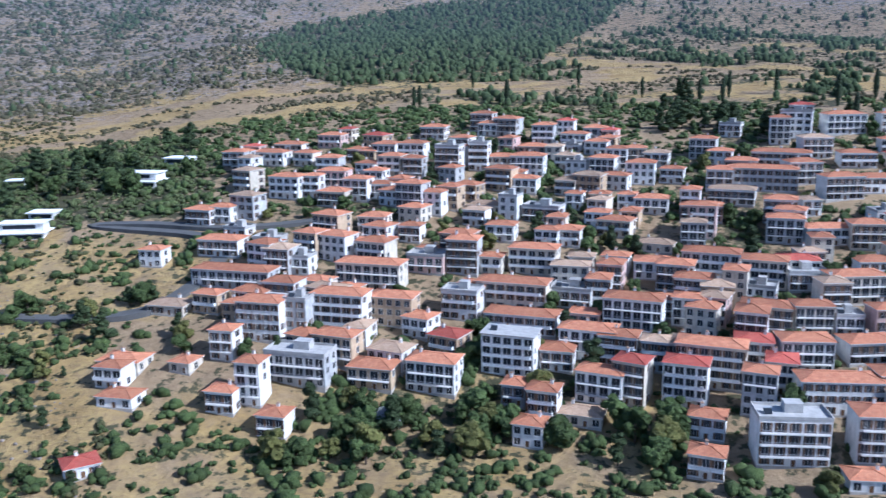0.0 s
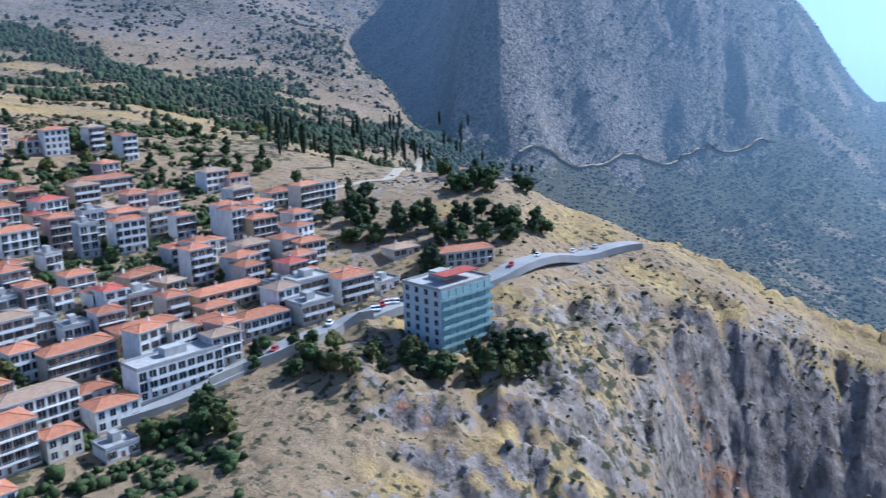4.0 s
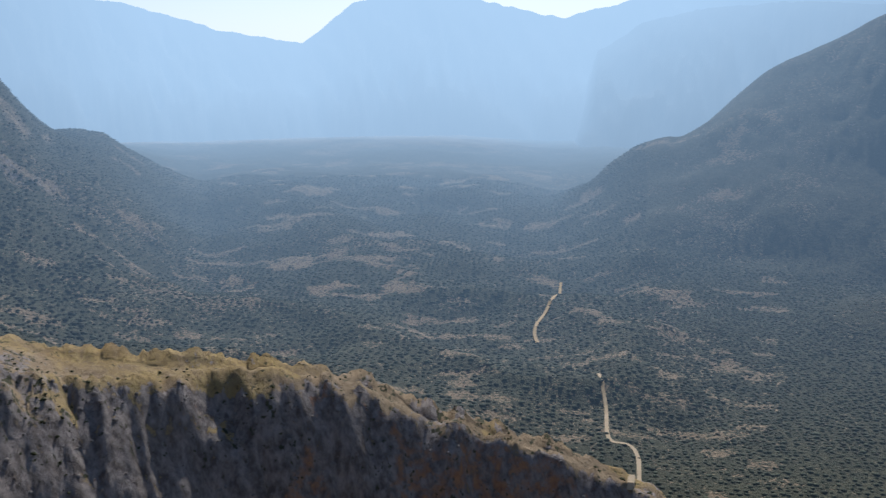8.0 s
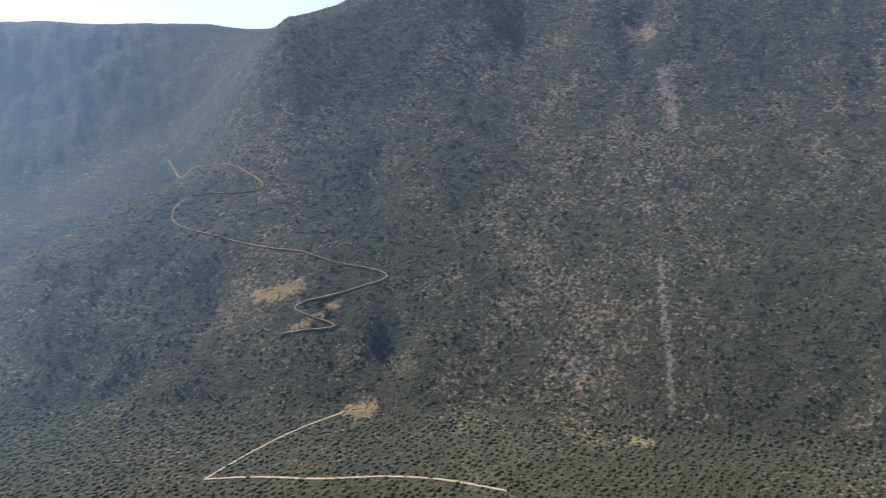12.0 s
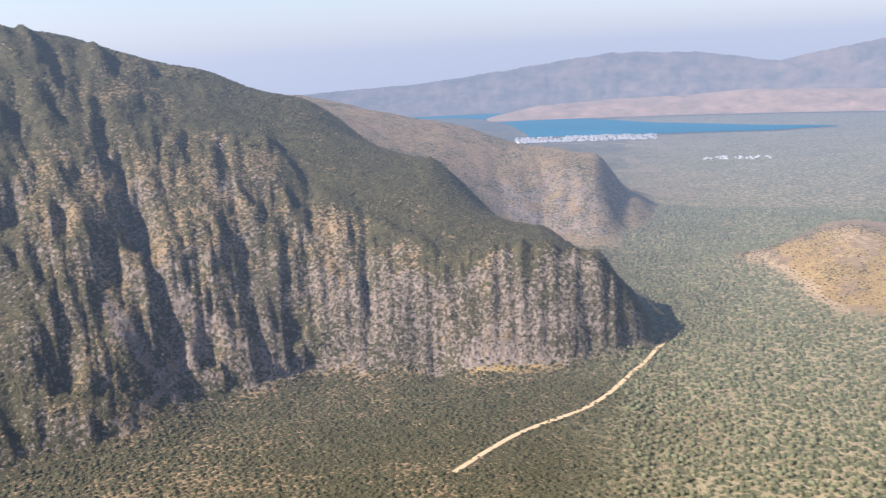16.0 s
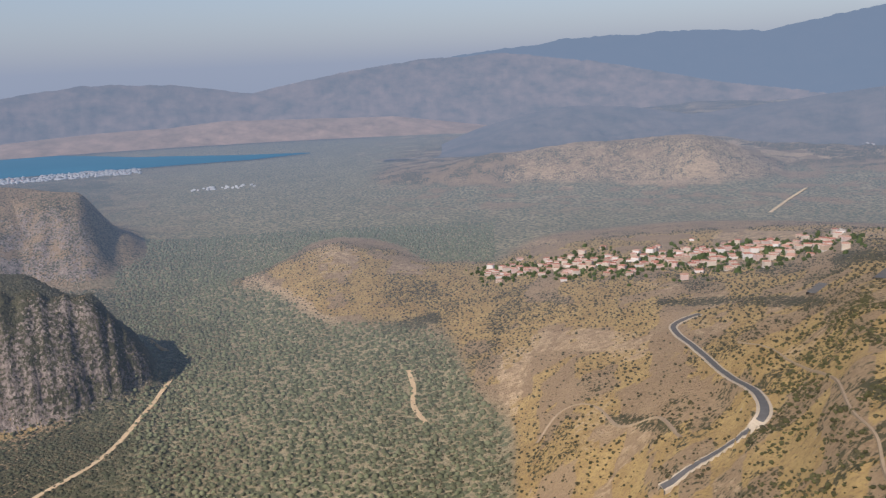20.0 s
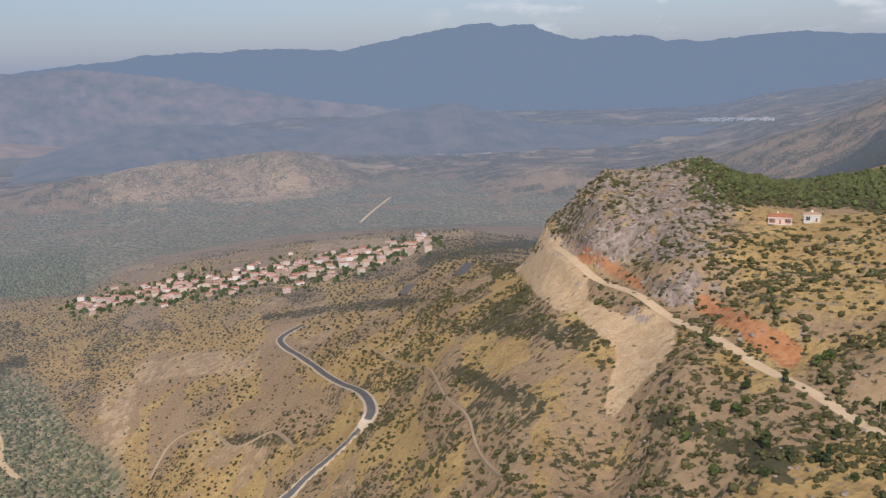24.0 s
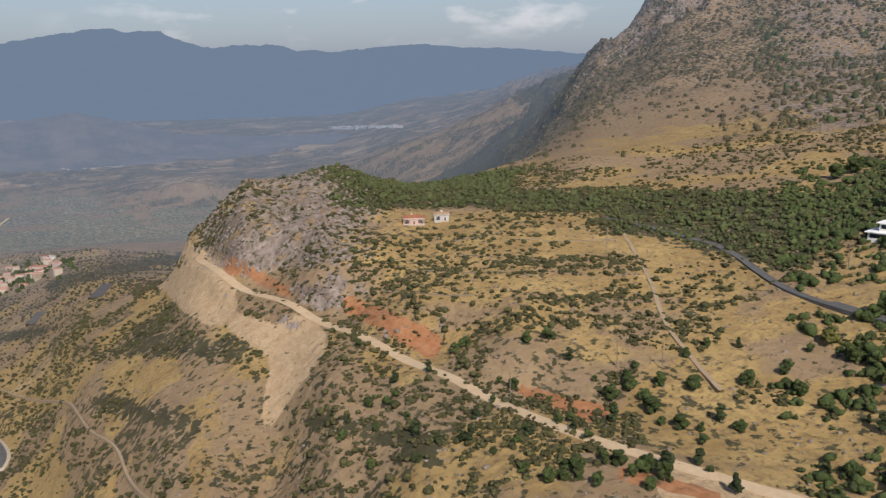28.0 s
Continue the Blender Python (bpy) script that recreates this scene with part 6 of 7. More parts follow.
def loose(az0, az1, r0, r1, key, least, patch=0.0, away=0.0):
    """Strewn wherever the cover is of that kind, in patches."""
    def place(gen, count):
        a = gen.uniform(az0, az1, count * 3)
        r = np.sqrt(gen.uniform(r0 ** 2, r1 ** 2, count * 3))
        x, y = r * np.sin(np.radians(a)), r * np.cos(np.radians(a))
        ok = (sample(COVER[key], x, y) + gen.normal(0, 0.12, len(x)) > least) & (sample(COVER["pale"], x, y) < 0.35) & free(x, y)
        if patch:
            ok &= fbm(x / 40, y / 40, 4, 77) > patch
        if away and HOUSES:
            h = np.array(HOUSES)
            for k in range(0, len(x), 2000):
                d = np.hypot(x[k:k + 2000, None] - h[None, :, 0], y[k:k + 2000, None] - h[None, :, 1]) - h[None, :, 2] * 0.5
                ok[k:k + 2000] &= d.min(1) > away
        return x[ok][:count], y[ok][:count]
    return place


scatter("olive_grove", 0, rows_of_trees(238, 262, 560, 1900, 7.6, "grove", 0.5), (1.9, 2.6), 0.75, OLIVE, 0, "grey-green olive trees in loose rows on the plain", "olive grove", 1)
# both valley groves use the olive colour darkened for shade
scatter("valley_grove", 0, rows_of_trees(118, 238, 560, 1500, 6.4, "grove", 0.5), (1.6, 2.4), 0.38, SHADED_OLIVE, 0, "olive trees on the valley floor, coloured dark for shade", "olive grove", 16)
scatter("olive_grove", 0, rows_of_trees(64, 118, 640, 2100, 7.6, "grove", 0.5), (1.8, 2.7), 0.42, SHADED_OLIVE, 0, "olive trees filling the deep valley, coloured dark for backlight", "olive grove", 2)
scatter("hill_scrub", 34000, loose(118, 242, 760, 1500, "green", 0.36), (0.9, 1.9), 0.42, FAR_SCRUB, 0, "dark evergreen scrub on the mountainside", "scrub", 3)
scatter("west_scrub", 12000, loose(254, 293, 330, 1300, "green", 0.04, 0.37), (0.4, 1.25), 0.75, FAR_SCRUB, 0, "small dark bushes on dry brown hills", "scrub", 4)
scatter("orchard", 0, rows_of_trees(243, 290, 560, 1650, 7.8, "dry", 0.36), (0.8, 1.5), 0.8, FAR_SCRUB, 0, "olive trees dotted over dry yellow hills", "orchard", 5)
scatter("ridge_scrub", 10500, loose(278, 338, 185, 640, "green", 0.10, 0.42), (0.35, 1.5), 0.75, SCRUB, 1, "low dark bushes on the dry ridge", "scrub", 6)
scatter("slope_bushes", 1100, loose(308, 338, 185, 310, "green", 0.02, 0.42), (0.35, 1.15), 0.8, SCRUB, 1, "dark bushes on the dry golden slope", "bushes", 17)
scatter("ridge_wood", 6600, loose(295, 348, 335, 760, "green", 0.62), (0.8, 1.9), 0.95, WOOD, 1, "dense dark pine wood on the plateau", "wood", 7)
scatter("town_shrubs", 5200, loose(-32, 42, 190, 520, "green", 0.05, 0.35, 0.6), (0.8, 2.4), 0.85, LEAF, 1, "dark shrubs and small trees between houses", "shrubs", 8)
scatter("upper_wood", 11000, loose(-34, 60, 520, 1100, "green", 0.56), (1.1, 2.6), 1.4, FAR_PINES, 0, "scattered pines on the slope above the town", "wood", 9)
scatter("mountain_scrub", 11000, loose(311, 350, 640, 1500, "green", 0.22, 0.42), (1.0, 2.4), 0.8, FAR_SCRUB, 0, "grey-green scrub on the bare mountain", "scrub", 14)
scatter("gorge_scrub", 5000, loose(34, 84, 640, 1700, "green", 0.15, 0.45), (1.4, 3.0), 0.8, FAR_SCRUB, 0, "dark scrub on the cliffs of the gorge", "scrub", 15)
scatter("spur_scrub", 1400, loose(48, 122, 200, 470, "green", 0.05, 0.5), (0.4, 1.1), 0.7, SCRUB, 1, "thin dark scrub on the rocky spur", "scrub", 10)


# ---- far mountains, sea and shore ----
def range_colour(a, b):
    def colour(m):
        return m.mix(m.ramp(m.noise(0.009, 8.0, 0.68, stretch=(1, 1, 2.2)), 0.34, 0.66), a, b)
    return colour


def mountains(name, crest, r_foot, r_crest, foot_el, material, seed, label):
    """A far range: slopes between a foot line and a crest line over headings."""
    az = np.arange(crest[0][0], crest[-1][0], 0.12)
    ce = np.interp(az, [c[0] for c in crest], [c[1] for c in crest])
    rows = 18
    t = np.linspace(0, 1, rows)
    A, T = np.meshgrid(az, t, indexing="ij")
    R = r_foot + (r_crest - r_foot) * T
    lo = r_foot * math.tan(radians(foot_el))
    hi = (r_crest * np.tan(np.radians(ce)))[:, None]
    fold = 0.3 - np.abs(fbm(A * 0.45 + T * 0.8, T * 2.2 + A * 0.1, 6, seed, 0.62) - 0.5) * 2
    Z = lo + (hi - lo) * (T ** 1.1) + fold * (hi - lo) * (1.0 * T * (1 - T) + 0.06 * T)
    X, Y = R * np.sin(np.radians(A)), R * np.cos(np.radians(A))
    me = bpy.data.meshes.new(name)
    v = np.stack([X, Y, Z + EYE.z], -1).reshape(-1, 3)
    n = len(az)
    i, j = np.meshgrid(np.arange(n - 1), np.arange(rows - 1), indexing="ij")
    f = np.stack([i * rows + j, i * rows + j + 1, (i + 1) * rows + j + 1, (i + 1) * rows + j], -1).reshape(-1, 4)
    me.from_pydata(v.tolist(), [], f.tolist())
    me.polygons.foreach_set("use_smooth", np.ones(len(f), dtype=bool))
    me.materials.append(material)
    return tagged(new(name, me), label, "mountains", kind="structure")


# range materials: bare slopes with haze painted over them as emission
FAR_BLUE = hazed_material("far_blue_range", 2500.0, 800.0, range_colour((0.05, 0.06, 0.05), (0.11, 0.10, 0.08)))
FAR_PINK = hazed_material("far_bare_range", 2500.0, 1700.0, range_colour((0.11, 0.10, 0.085), (0.31, 0.225, 0.185)))
FAR_EAST = hazed_material("far_east_range", 620.0, 2900.0, range_colour((0.05, 0.06, 0.05), (0.10, 0.10, 0.08)))
FAR_HILL = hazed_material("far_wooded_hills", 620.0, 2300.0, range_colour((0.085, 0.08, 0.066), (0.21, 0.165, 0.135)))
FAR_SPIT = hazed_material("far_bare_spit", 2500.0, 2300.0, range_colour((0.20, 0.155, 0.125), (0.36, 0.26, 0.21)))
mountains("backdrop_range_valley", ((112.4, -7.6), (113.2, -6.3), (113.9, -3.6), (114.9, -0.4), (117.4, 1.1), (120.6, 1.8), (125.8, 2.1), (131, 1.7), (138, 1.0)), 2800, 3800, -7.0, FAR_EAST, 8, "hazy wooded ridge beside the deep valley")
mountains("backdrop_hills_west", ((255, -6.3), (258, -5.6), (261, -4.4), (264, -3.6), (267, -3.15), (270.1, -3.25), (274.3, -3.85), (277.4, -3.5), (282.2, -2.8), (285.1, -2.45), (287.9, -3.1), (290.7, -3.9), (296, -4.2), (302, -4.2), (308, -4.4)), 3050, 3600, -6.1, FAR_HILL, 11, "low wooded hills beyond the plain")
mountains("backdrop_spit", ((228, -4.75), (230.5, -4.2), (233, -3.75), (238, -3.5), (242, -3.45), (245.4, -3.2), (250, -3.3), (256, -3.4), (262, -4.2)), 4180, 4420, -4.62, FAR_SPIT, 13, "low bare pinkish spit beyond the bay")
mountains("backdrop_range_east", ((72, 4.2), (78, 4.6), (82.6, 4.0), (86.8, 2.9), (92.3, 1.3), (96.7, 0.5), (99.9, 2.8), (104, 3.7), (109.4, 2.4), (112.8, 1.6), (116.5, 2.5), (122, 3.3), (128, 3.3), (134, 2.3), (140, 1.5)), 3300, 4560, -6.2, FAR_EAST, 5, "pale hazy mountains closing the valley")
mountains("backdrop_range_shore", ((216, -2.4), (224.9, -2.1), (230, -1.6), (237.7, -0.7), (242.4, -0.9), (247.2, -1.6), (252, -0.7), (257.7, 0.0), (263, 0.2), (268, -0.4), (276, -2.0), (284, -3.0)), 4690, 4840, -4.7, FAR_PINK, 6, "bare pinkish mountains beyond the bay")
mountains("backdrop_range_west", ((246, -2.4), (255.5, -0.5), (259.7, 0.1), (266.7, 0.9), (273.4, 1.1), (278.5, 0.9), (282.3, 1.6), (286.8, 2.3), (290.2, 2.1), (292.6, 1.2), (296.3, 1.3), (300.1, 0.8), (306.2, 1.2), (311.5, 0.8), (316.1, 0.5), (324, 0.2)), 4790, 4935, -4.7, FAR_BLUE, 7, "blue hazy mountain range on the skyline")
# the sea, too, is faded by emission standing in for haze
sea_mat = hazed_material("distant_sea", 2500.0, 5200.0, lambda m: m.mix(m.noise(0.003, 4.0), (0.02, 0.12, 0.21), (0.035, 0.16, 0.26)))


def sea():
    az = np.arange(216, 251, 0.5)
    near = np.interp(az, (216, 231, 240, 247, 250.5), (3380, 3400, 3385, 3430, 3560))
    far = np.interp(az, (216, 231, 234, 236, 240, 246, 250.5), (4740, 4740, 4560, 4150, 3850, 3640, 3580))
    bm = bmesh.new()
    rows = []
    for a, r0, r1 in zip(az, near, far):
        q = []
        for r in (r0, (r0 + r1) / 2, r1):
            q.append(bm.verts.new((r * math.sin(radians(a)), r * math.cos(radians(a)), EYE.z - 338)))
        rows.append(q)
    for p, q in zip(rows, rows[1:]):
        for k in range(2):
            bm.faces.new((p[k], q[k], q[k + 1], p[k + 1]))
    bmesh.ops.recalc_face_normals(bm, faces=bm.faces)
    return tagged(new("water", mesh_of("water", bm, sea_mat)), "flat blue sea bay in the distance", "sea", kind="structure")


sea()


def far_town(name, az0, az1, el0, el1, count, size, seed, label, roofs):
    """Many tiny far houses, too small to pick apart, as one mesh."""
    rng = random.Random(seed)
    # tiny walls and roofs glow with painted haze
    wall = hazed_material(name + "_walls", 700.0, 2200.0, range_colour((0.60, 0.57, 0.53), (0.80, 0.78, 0.75)))
    tile = hazed_material(name + "_roofs", 700.0, 2600.0, range_colour((0.42, 0.18, 0.11), (0.55, 0.28, 0.18)))
    bm = bmesh.new()
    for _ in range(count):
        x, y, z = spot(rng.uniform(az0, az1), rng.uniform(el0, el1))
        w, d, h = size * rng.uniform(0.7, 1.4), size * rng.uniform(0.7, 1.2), size * rng.uniform(0.5, 0.9)
        box(bm, x - w / 2, x + w / 2, y - d / 2, y + d / 2, z - 3, z + h, 0)
        if rng.random() < roofs:
            v = [bm.verts.new(p) for p in ((x - w * .55, y - d * .55, z + h), (x + w * .55, y - d * .55, z + h), (x + w * .55, y + d * .55, z + h), (x - w * .55, y + d * .55, z + h), (x - w * .2, y, z + h * 1.45), (x + w * .2, y, z + h * 1.45))]
            for q in ((0, 1, 5, 4), (1, 2, 5), (2, 3, 4, 5), (3, 0, 4)):
                bm.faces.new([v[i] for i in q]).material_index = 1
    return tagged(new(name, mesh_of(name, bm, wall, tile)), label, "town", kind="stuff")


far_town("shore_town", 231.5, 240.2, -6.05, -5.72, 520, 6, 21, "white houses of a far town on the shore", 0.1)
far_town("plain_town", 283.2, 287.6, -5.75, -5.2, 190, 3.2, 22, "pale houses of a far town on the plain", 0.2)
far_town("plain_sheds", 243.0, 247.0, -7.35, -7.2, 30, 6, 23, "white sheds far out on the plain", 0.0)
far_town("basin_town", 300.0, 304.6, -3.95, -3.75, 150, 5.5, 24, "pale houses of a far town in the basin", 0.1)


# ---- the village on the slope to the west ----
def village():
    rng = random.Random(31)
    seen = []
    # village walls and tiles also carry haze as emission
    walls = {k: hazed_material("village_" + WALL_WORDS[k].replace("-", "_").replace(" ", "_"), 620.0, 3200.0, range_colour(a, b)) for k, a, b in (("w", (0.56, 0.53, 0.49), (0.68, 0.65, 0.61)), ("c", (0.44, 0.37, 0.29), (0.56, 0.48, 0.39)), ("o", (0.34, 0.25, 0.17), (0.46, 0.35, 0.25)), ("p", (0.46, 0.33, 0.28), (0.56, 0.42, 0.36)))}
    tiles = [hazed_material(n, 620.0, 3200.0, range_colour(a, b)) for n, a, b in (("village_red_tiles", (0.34, 0.13, 0.08), (0.46, 0.21, 0.13)), ("village_faded_tiles", (0.40, 0.22, 0.15), (0.52, 0.31, 0.22)))]
    for _ in range(3000):
        if len(seen) > 180:
            break
        u = rng.random()
        az = 261.5 + u * 22
        el = np.interp(az, (261.5, 268, 276, 284), (-13.7, -13.2, -12.5, -11.3)) + rng.gauss(0, 0.26 + 0.2 * math.exp(-((az - 274) / 5) ** 2))
        x, y, z = spot(az, el)
        if any((x - a) ** 2 + (y - b) ** 2 < 62 for a, b in seen):
            continue
        seen.append((x, y))
        w, d, h = rng.uniform(6.5, 11), rng.uniform(6, 9), rng.choice((3.2, 3.2, 6.2))
        top = new("village_house")
        top.matrix_basis = pose(x, y, z, 0, 0, rng.uniform(-25, 25) + 90)
        wall = rng.choice(("w", "c", "c", "o", "p"))
        tagged(top, f"small {WALL_WORDS[wall]} village house with tiled roof", "house", "houses of the far village")
        part("body", body_mesh(w, d, h, walls[wall]), top)
        rf = roof_mesh(w, d, "t")
        rf.materials[0] = rng.choice(tiles)
        part("roof", rf, top, pose(0, 0, h))
        HOUSES.append((x, y, w))


village()
def among_houses(gen, count):
    """Round the village houses, thinning out from them."""
    h = np.array([q for q in HOUSES if 261 < math.degrees(math.atan2(q[0], q[1])) % 360 < 285])
    k = gen.integers(0, len(h), count * 2)
    x, y = h[k, 0] + gen.normal(0, 17, count * 2), h[k, 1] + gen.normal(0, 17, count * 2)
    ok = np.array([(np.hypot(x[i] - h[:, 0], y[i] - h[:, 1]) - h[:, 2] * 0.5).min() > 2.5 for i in range(len(x))])
    return x[ok][:count], y[ok][:count]


scatter("village_trees", 900, among_houses, (1.8, 3.4), 1.1, PINE, 0, "dark trees between the village houses", "trees", 12)


# ---- larger single buildings ----
def slab_tower():
    """The seven-storey hotel below the road, wrapped in pale green netting."""
    x, y, z = spot(57.6, -19.3)
    w, d, floors = 22.0, 17.0, 7
    h = floors * 3.0
    top = new("hotel")
    top.matrix_basis = pose(x, y, z, 0, 0, 180 - 192)
    tagged(top, "seven-storey hotel with pale green netted front", "hotel")
    net = plain("green_netting", (0.25, 0.36, 0.35), (0.38, 0.50, 0.48), 0.8, 0.3)
    side = plain("hotel_plaster", (0.50, 0.55, 0.55), (0.62, 0.66, 0.65), 0.9, 0.4)
    part("body", body_mesh(w, d, h, side), top)
    part("roof", roof_mesh(w, d, "f"), top, pose(0, 0, h))
    bm = bmesh.new()
    box(bm, -1.35, 1.35, -0.25, 0.0, 0, 2.2, 0)
    panel = mesh_of("net_panel", bm, net)
    bm = bmesh.new()
    box(bm, -w / 2 - 0.2, w / 2 + 0.2, -1.3, 0.0, -0.2, 0.05, 0)
    box(bm, -w / 2 - 0.2, w / 2 + 0.2, -1.3, -1.2, 0.05, 0.9, 0)
    deck = mesh_of("balcony", bm, net)
    for f in range(floors):
        part("balcony", deck, top, pose(0, 0, f * 3.0 + 0.2))
        for i in range(7):
            part("net_panel", panel, top, pose(-w / 2 + w / 7 * (i + 0.5), 0, f * 3.0 + 0.5))
        for i in range(4):
            part("window", WINDOWS[0], top, pose(-w / 2, d * (i + 0.5) / 4, f * 3.0 + 0.95, 0, 0, -90))
    bm = bmesh.new()
    box(bm, -6, 9, 3, 9, 0, 0.25, 0)
    part("roof_terrace", mesh_of("roof_terrace", bm, RED), top, pose(0, 0, h + 2.8), "dark red roof terrace")
    HOUSES.append((x, y, w))


slab_tower()


def modern_block(az, el, w, d, floors, normal):
    """A low white modern building: stacked flat slabs with dark window bands."""
    x, y, z = spot(az, el)
    top = new("pavilion")
    top.matrix_basis = pose(x, y, z, 0, 0, 180 - normal)
    tagged(top, "low white modern building with flat slab roofs", "building")
    off = 0.0
    for f in range(floors):
        bm = bmesh.new()
        box(bm, -w / 2 + off, w / 2 - off * 0.3, off, d, f * 3.4 - (6 if f == 0 else 0), f * 3.4 + 3.1, 0)
        part("storey", mesh_of("storey", bm, WALLS["w"]), top)
        bm = bmesh.new()
        box(bm, -w / 2 + off - 0.8, w / 2 - off * 0.3 + 0.8, off - 1.2, d + 0.4, 0, 0.35, 0)
        part("roof_slab", mesh_of("roof_slab", bm, AWNING), top, pose(0, 0, f * 3.4 + 3.1))
        bm = bmesh.new()
        box(bm, -w / 2 + off + 0.8, w / 2 - off - 0.8, off - 0.06, off + 0.1, 0, 1.5, 0)
        part("window_band", mesh_of("window_band", bm, GLASS), top, pose(0, 0, f * 3.4 + 1.0))
        off += 3.0
    HOUSES.append((x, y, w))


modern_block(341.0, -7.9, 19, 12, 2, 190)
modern_block(343.6, -6.6, 14, 9, 1, 195)
modern_block(334.2, -10.5, 20, 10, 2, 175)
modern_block(335.6, -9.4, 10, 8, 1, 180)
modern_block(334.5, -7.4, 8, 6, 1, 170)
house(305.2, -10.1, 10, 7, 1, "t", "p", 125)
house(307.0, -9.9, 7, 5, 1, "b", "g", 125)
house(336.4, -24.6, 8, 7, 1, "r", "w", 150)
house(283.0, -10.9, 12, 9, 1, "f", "w", 100)


def shed(az, el, w, d, normal):
    x, y, z = spot(az, el)
    top = new("shed")
    top.matrix_basis = pose(x, y, z, 0, 0, 180 - normal)
    tagged(top, "open shed with a curved grey metal roof", "shed")
    bm = bmesh.new()
    rows = []
    for k in range(9):
        a = math.pi * k / 8
        rows.append([bm.verts.new((-w / 2 * math.cos(a), yy, 2.4 + 1.3 * math.sin(a))) for yy in (-0.4, d + 0.4)])
    for p, q in zip(rows, rows[1:]):
        bm.faces.new((p[0], q[0], q[1], p[1]))
    bmesh.ops.solidify(bm, geom=bm.faces[:], thickness=0.08)
    part("roof", mesh_of("roof", bm, METAL), top)
    bm = bmesh.new()
    box(bm, -0.1, 0.1, -0.1, 0.1, -3, 2.5, 0)
    post = mesh_of("post", bm, POLE)
    for sx in (-1, 1):
        for yy in (0, d / 2, d):
            part("post", post, top, pose(sx * w / 2 * 0.97, yy, 0))
    bm = bmesh.new()
    box(bm, -w / 2 + 0.2, w / 2 - 0.2, d - 0.2, d, -3, 2.6, 0)
    part("back_wall", mesh_of("back_wall", bm, WALLS["g"]), top)
    HOUSES.append((x, y, w))


shed(-4.2, -23.8, 9, 8, 190)


# ---- cars ----
def car_meshes(paint):
    bm = bmesh.new()
    prof = ((-2.05, 0.35), (-2.1, 0.75), (-1.2, 0.92), (1.5, 0.95), (2.05, 0.8), (2.1, 0.35))
    a = [bm.verts.new((x, -0.85, z)) for x, z in prof]
    b = [bm.verts.new((x, 0.85, z)) for x, z in prof]
    bm.faces.new(a), bm.faces.new(b[::-1])
    for i in range(6):
        bm.faces.new((a[i], b[i], b[(i + 1) % 6], a[(i + 1) % 6]))
    bmesh.ops.recalc_face_normals(bm, faces=bm.faces)
    body = mesh_of("body", bm, paint)
    bm = bmesh.new()
    prof = ((-1.1, 0.9), (-0.55, 1.45), (1.05, 1.45), (1.6, 0.93))
    a = [bm.verts.new((x, -0.72, z)) for x, z in prof]
    b = [bm.verts.new((x, 0.72, z)) for x, z in prof]
    bm.faces.new(a), bm.faces.new(b[::-1])
    for i in range(4):
        f = bm.faces.new((a[i], b[i], b[(i + 1) % 4], a[(i + 1) % 4]))
        f.material_index = 1 if i == 1 else 0
    bmesh.ops.recalc_face_normals(bm, faces=bm.faces)
    return body, mesh_of("cabin", bm, GLASS, paint)


CAR_KINDS = []
for cname, ca, cb, word in (("white_paint", (0.68, 0.68, 0.68), (0.78, 0.78, 0.78), "white"), ("silver_paint", (0.40, 0.41, 0.42), (0.50, 0.51, 0.52), "silver"), ("dark_paint", (0.04, 0.045, 0.055), (0.07, 0.075, 0.085), "dark"), ("red_paint", (0.35, 0.03, 0.025), (0.42, 0.05, 0.04), "red")):
    CAR_KINDS.append((car_meshes(plain(cname, ca, cb, 0.3, 0.5)), word))
bm = bmesh.new()
bmesh.ops.create_cone(bm, cap_ends=True, segments=12, radius1=0.32, radius2=0.32, depth=0.22, matrix=Matrix.Rotation(radians(90), 4, "X"))
WHEEL = mesh_of("wheel", bm, plain("tyre_rubber", (0.02, 0.02, 0.02), (0.04, 0.04, 0.04), 0.8, 4.0))


def car_at(x, y, z, turn):
    (body, cabin), word = CAR_KINDS[rnd.choice((0, 0, 1, 1, 2, 3))]
    top = new("car")
    top.matrix_basis = pose(x, y, z, 0, 0, turn)
    tagged(top, f"{word} small car parked on the asphalt", "car", "parked cars")
    part("body", body, top)
    part("cabin", cabin, top)
    for sx in (-1.3, 1.3):
        for sy in (-0.78, 0.78):
            part("wheel", WHEEL, top, pose(sx, sy, 0.32))


def z_cast(x, y):
    """The height of whatever lies on the land there."""
    hit, place, *_ = scene.ray_cast(bpy.context.evaluated_depsgraph_get(), Vector((x, y, 470)), Vector((0, 0, -1)))
    return place.z if hit else height(x, y)


bpy.context.view_layer.update()
CARS = []
for k in range(12):
    CARS.append((51.4 + 0.32 * k, -16.75 + 0.085 * k, 40))
for a, e, tn in ((60.6, -14.3, 20), (62.3, -13.9, 15), (64.6, -13.3, 10), (46.2, -18.2, 25), (44.8, -18.8, 25), (48.5, -17.6, 25), (66.0, -13.05, 5), (57.8, -15.2, 20)):
    CARS.append((a, e, tn))
CARS = [(spot(a, e), tn) for a, e, tn in CARS]
CARS = [((x, y, z_cast(x, y)), tn) for (x, y, z), tn in CARS]
for (x, y, z), tn in CARS:
    car_at(x, y, z, tn)


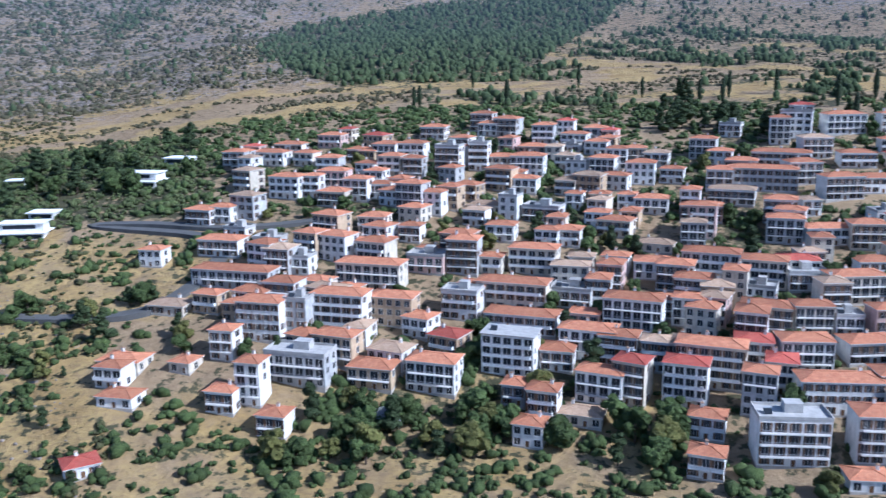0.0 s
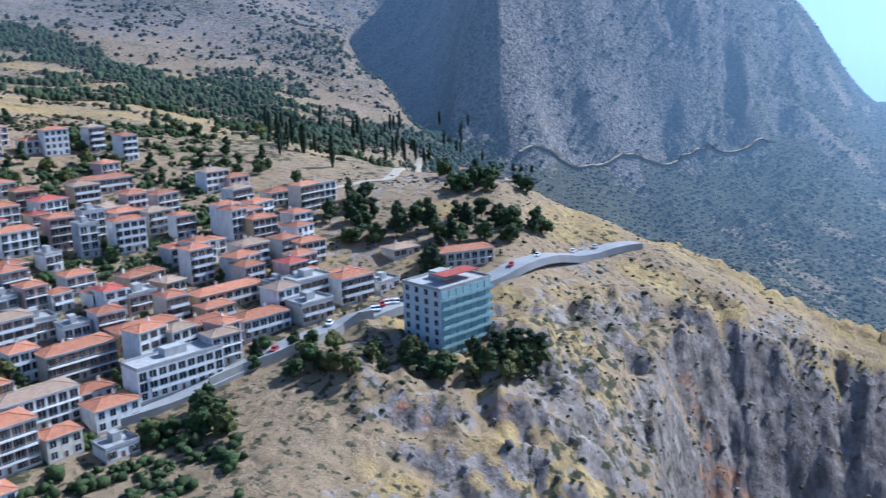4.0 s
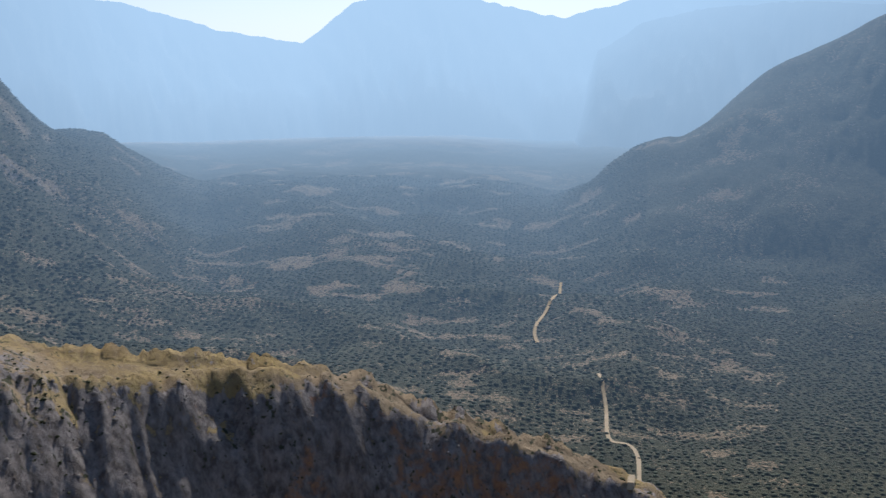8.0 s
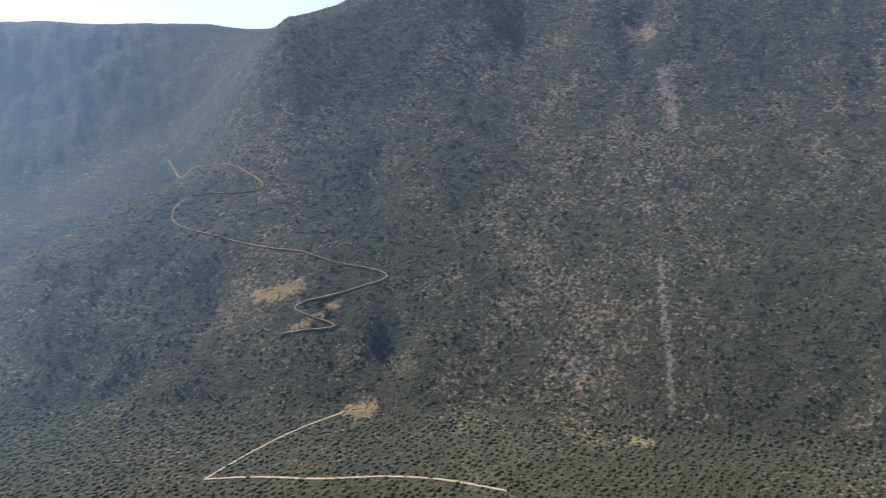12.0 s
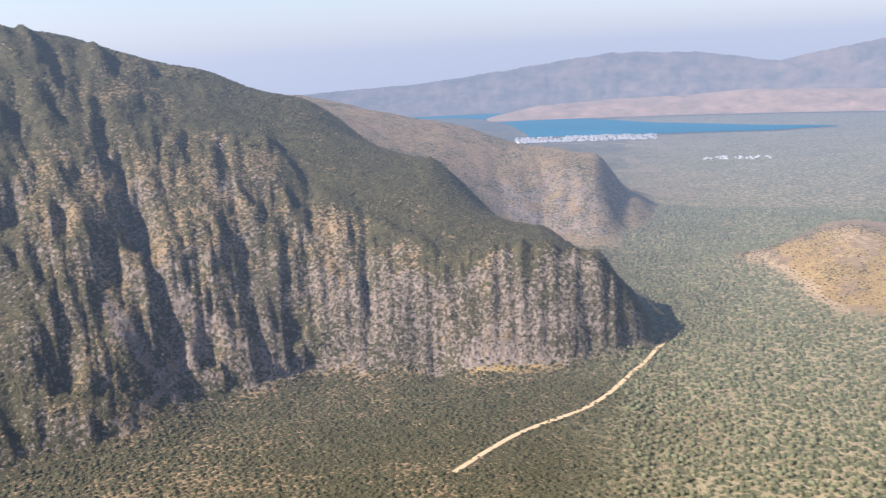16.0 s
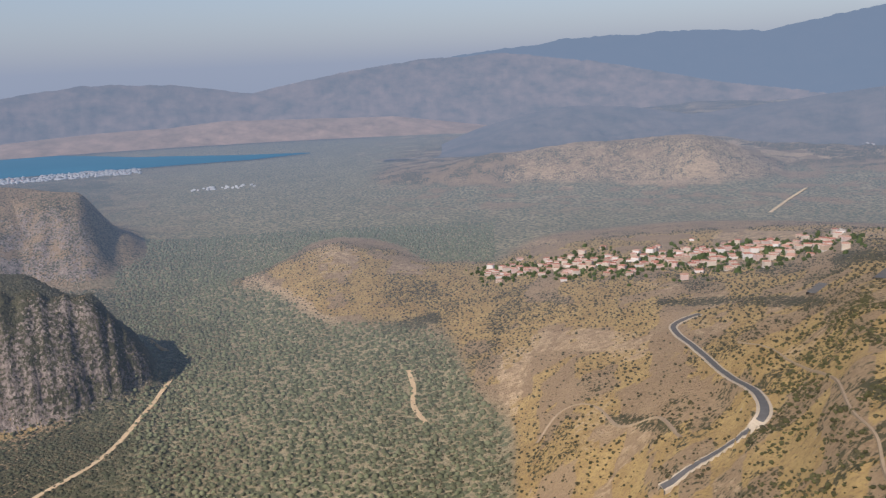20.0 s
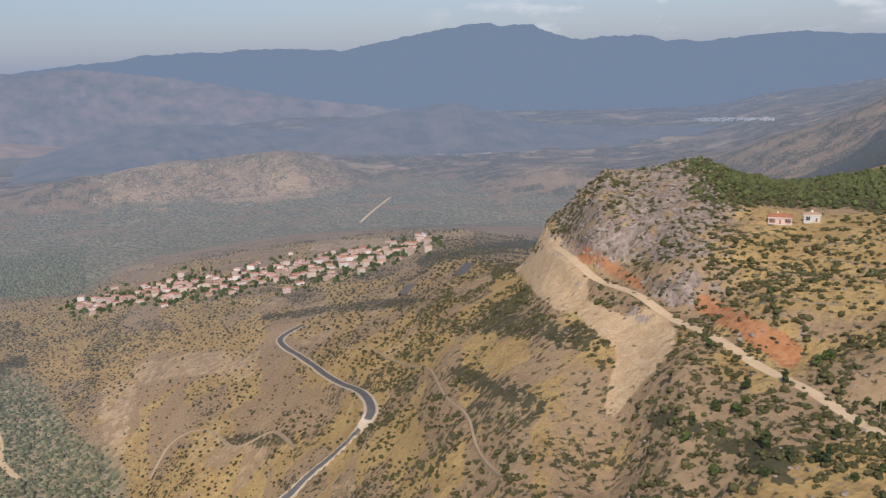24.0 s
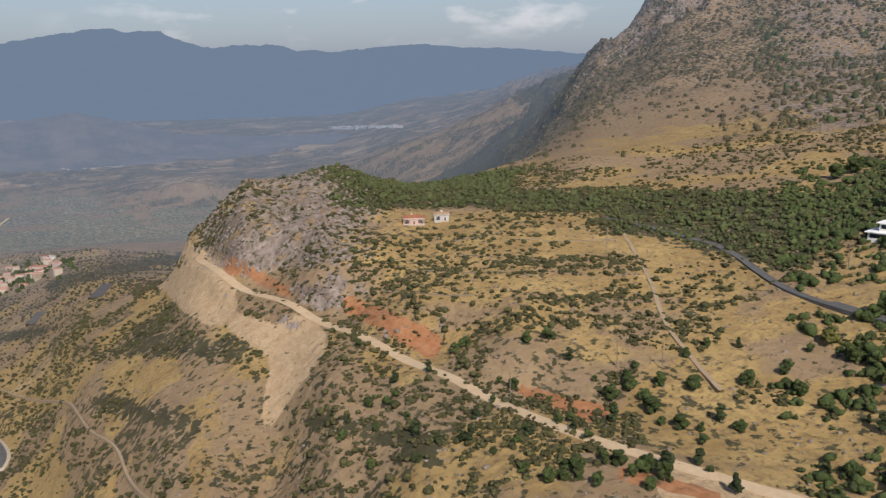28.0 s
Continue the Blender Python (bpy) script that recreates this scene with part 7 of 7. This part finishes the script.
# ---- walls along the road and terraces ----
def long_wall(places, high, thick, label):
    pts = [Vector(spot(*q)) for q in places]
    bm = bmesh.new()
    rows = []
    for i in range(len(pts) - 1):
        k = max(2, int((pts[i + 1] - pts[i]).length / 4))
        for s in range(k + (i == len(pts) - 2)):
            q = pts[i].lerp(pts[i + 1], s / k)
            way = (pts[i + 1] - pts[i]).to_2d().normalized()
            n = Vector((way.y, -way.x)) * thick / 2
            z = height(q.x, q.y)
            rows.append([bm.verts.new(c) for c in ((q.x + n.x, q.y + n.y, z - 3), (q.x + n.x, q.y + n.y, z + high), (q.x - n.x, q.y - n.y, z + high), (q.x - n.x, q.y - n.y, z - 3))])
    for r, s in zip(rows, rows[1:]):
        for k in range(4):
            bm.faces.new((r[k], r[(k + 1) % 4], s[(k + 1) % 4], s[k]))
    bm.faces.new(rows[0]), bm.faces.new(rows[-1][::-1])
    bmesh.ops.recalc_face_normals(bm, faces=bm.faces)
    return tagged(new("retaining_wall", mesh_of("retaining_wall", bm, DRYSTONE if high < 1 else STONE)), label, "wall", kind="structure")


long_wall(((40.5, -20.6), (42.7, -19.9), (46.4, -18.9), (49.4, -17.9), (51.4, -17.2)), 3.2, 0.6, "pale stone retaining wall below the road")
long_wall(((56, -8.6), (58, -8.7), (60.2, -8.6)), 1.6, 0.5, "low pale wall below a hilltop building")
for q in ((303, -14.2, 309, -14.6), (305, -13.0, 312, -13.2), (308, -12.0, 316, -12.4), (311, -11.2, 318, -11.0), (306, -11.3, 311, -10.6)):
    long_wall(((q[0], q[1]), ((q[0] + q[2]) / 2, (q[1] + q[3]) / 2 - 0.1), (q[2], q[3])), 0.35, 0.6, "low dry-stone terrace wall in the fields")


def terrace_bushes(gen, count):
    a = gen.uniform(301, 327, count * 4)
    r = gen.uniform(290, 520, count * 4)
    x, y = r * np.sin(np.radians(a)), r * np.cos(np.radians(a))
    ok = (fbm(a * 0.12, r / 9, 3, 73) < 0.42) & (fbm(x / 30, y / 30, 3, 78) > 0.42)
    return x[ok][:count], y[ok][:count]


scatter("terrace_bushes", 2200, terrace_bushes, (0.5, 1.4), 0.7, SCRUB, 1, "dark bushes in lines along the terraces", "bushes", 51)


def strip_bushes(gen, count):
    a = gen.uniform(-28, 55, count * 5)
    r = gen.uniform(490, 900, count * 5)
    x, y = r * np.sin(np.radians(a)), r * np.cos(np.radians(a))
    ok = (fbm(a * 0.25, np.log(r) * 40, 3, 71) < 0.44) & (fbm(x / 30, y / 30, 3, 79) > 0.40)
    return x[ok][:count], y[ok][:count]


scatter("terrace_scrub", 6500, strip_bushes, (0.6, 1.7), 0.7, FAR_SCRUB, 0, "dark bushes in lines along old terraces", "bushes", 52)

# ---- poles ----
def pole_meshes():
    bm = bmesh.new()
    bmesh.ops.create_cone(bm, cap_ends=True, segments=8, radius1=0.17, radius2=0.11, depth=10.5, matrix=Matrix.Translation((0, 0, 4.0)))
    shaft = mesh_of("shaft", bm, POLE)
    bm = bmesh.new()
    box(bm, -1.0, 1.0, -0.08, 0.08, 8.5, 8.66, 0)
    return shaft, mesh_of("crossarm", bm, POLE)


SHAFT, ARM = pole_meshes()
for a, e in ((317.6, -11.6), (318.4, -19.0), (321.3, -19.0), (311.4, -21.3), (289.0, -14.2), (331.9, -12.2)):
    x, y, z = spot(a, e)
    top = new("utility_pole")
    top.matrix_basis = pose(x, y, z, 0, 0, rnd.uniform(0, 180))
    tagged(top, "weathered wooden utility pole with one crossarm", "pole", "utility poles")
    part("shaft", SHAFT, top)
    part("crossarm", ARM, top)


# ---- loose rocks ----
def rocks(name, count, az0, az1, r0, r1, key, least, lo, hi, seed, label):
    return scatter(name, count, loose(az0, az1, r0, r1, key, least), (lo, hi), 0.6, ROCK, 0, label, "rocks", seed)


ROCK = plain("limestone", (0.15, 0.122, 0.10), (0.29, 0.245, 0.205), 0.95, 0.4, bump=0.6)
rocks("ridge_rocks", 1500, 290, 304, 300, 640, "rock", 0.45, 0.4, 1.3, 41, "grey limestone blocks on the ridge")
rocks("slope_rocks", 1500, 286, 336, 190, 420, "rock", -1.0, 0.2, 0.7, 42, "pale stones strewn over the dry slope")
rocks("spur_rocks", 1100, 50, 122, 210, 450, "rock", 0.45, 0.3, 1.3, 43, "grey rock outcrops on the spur")
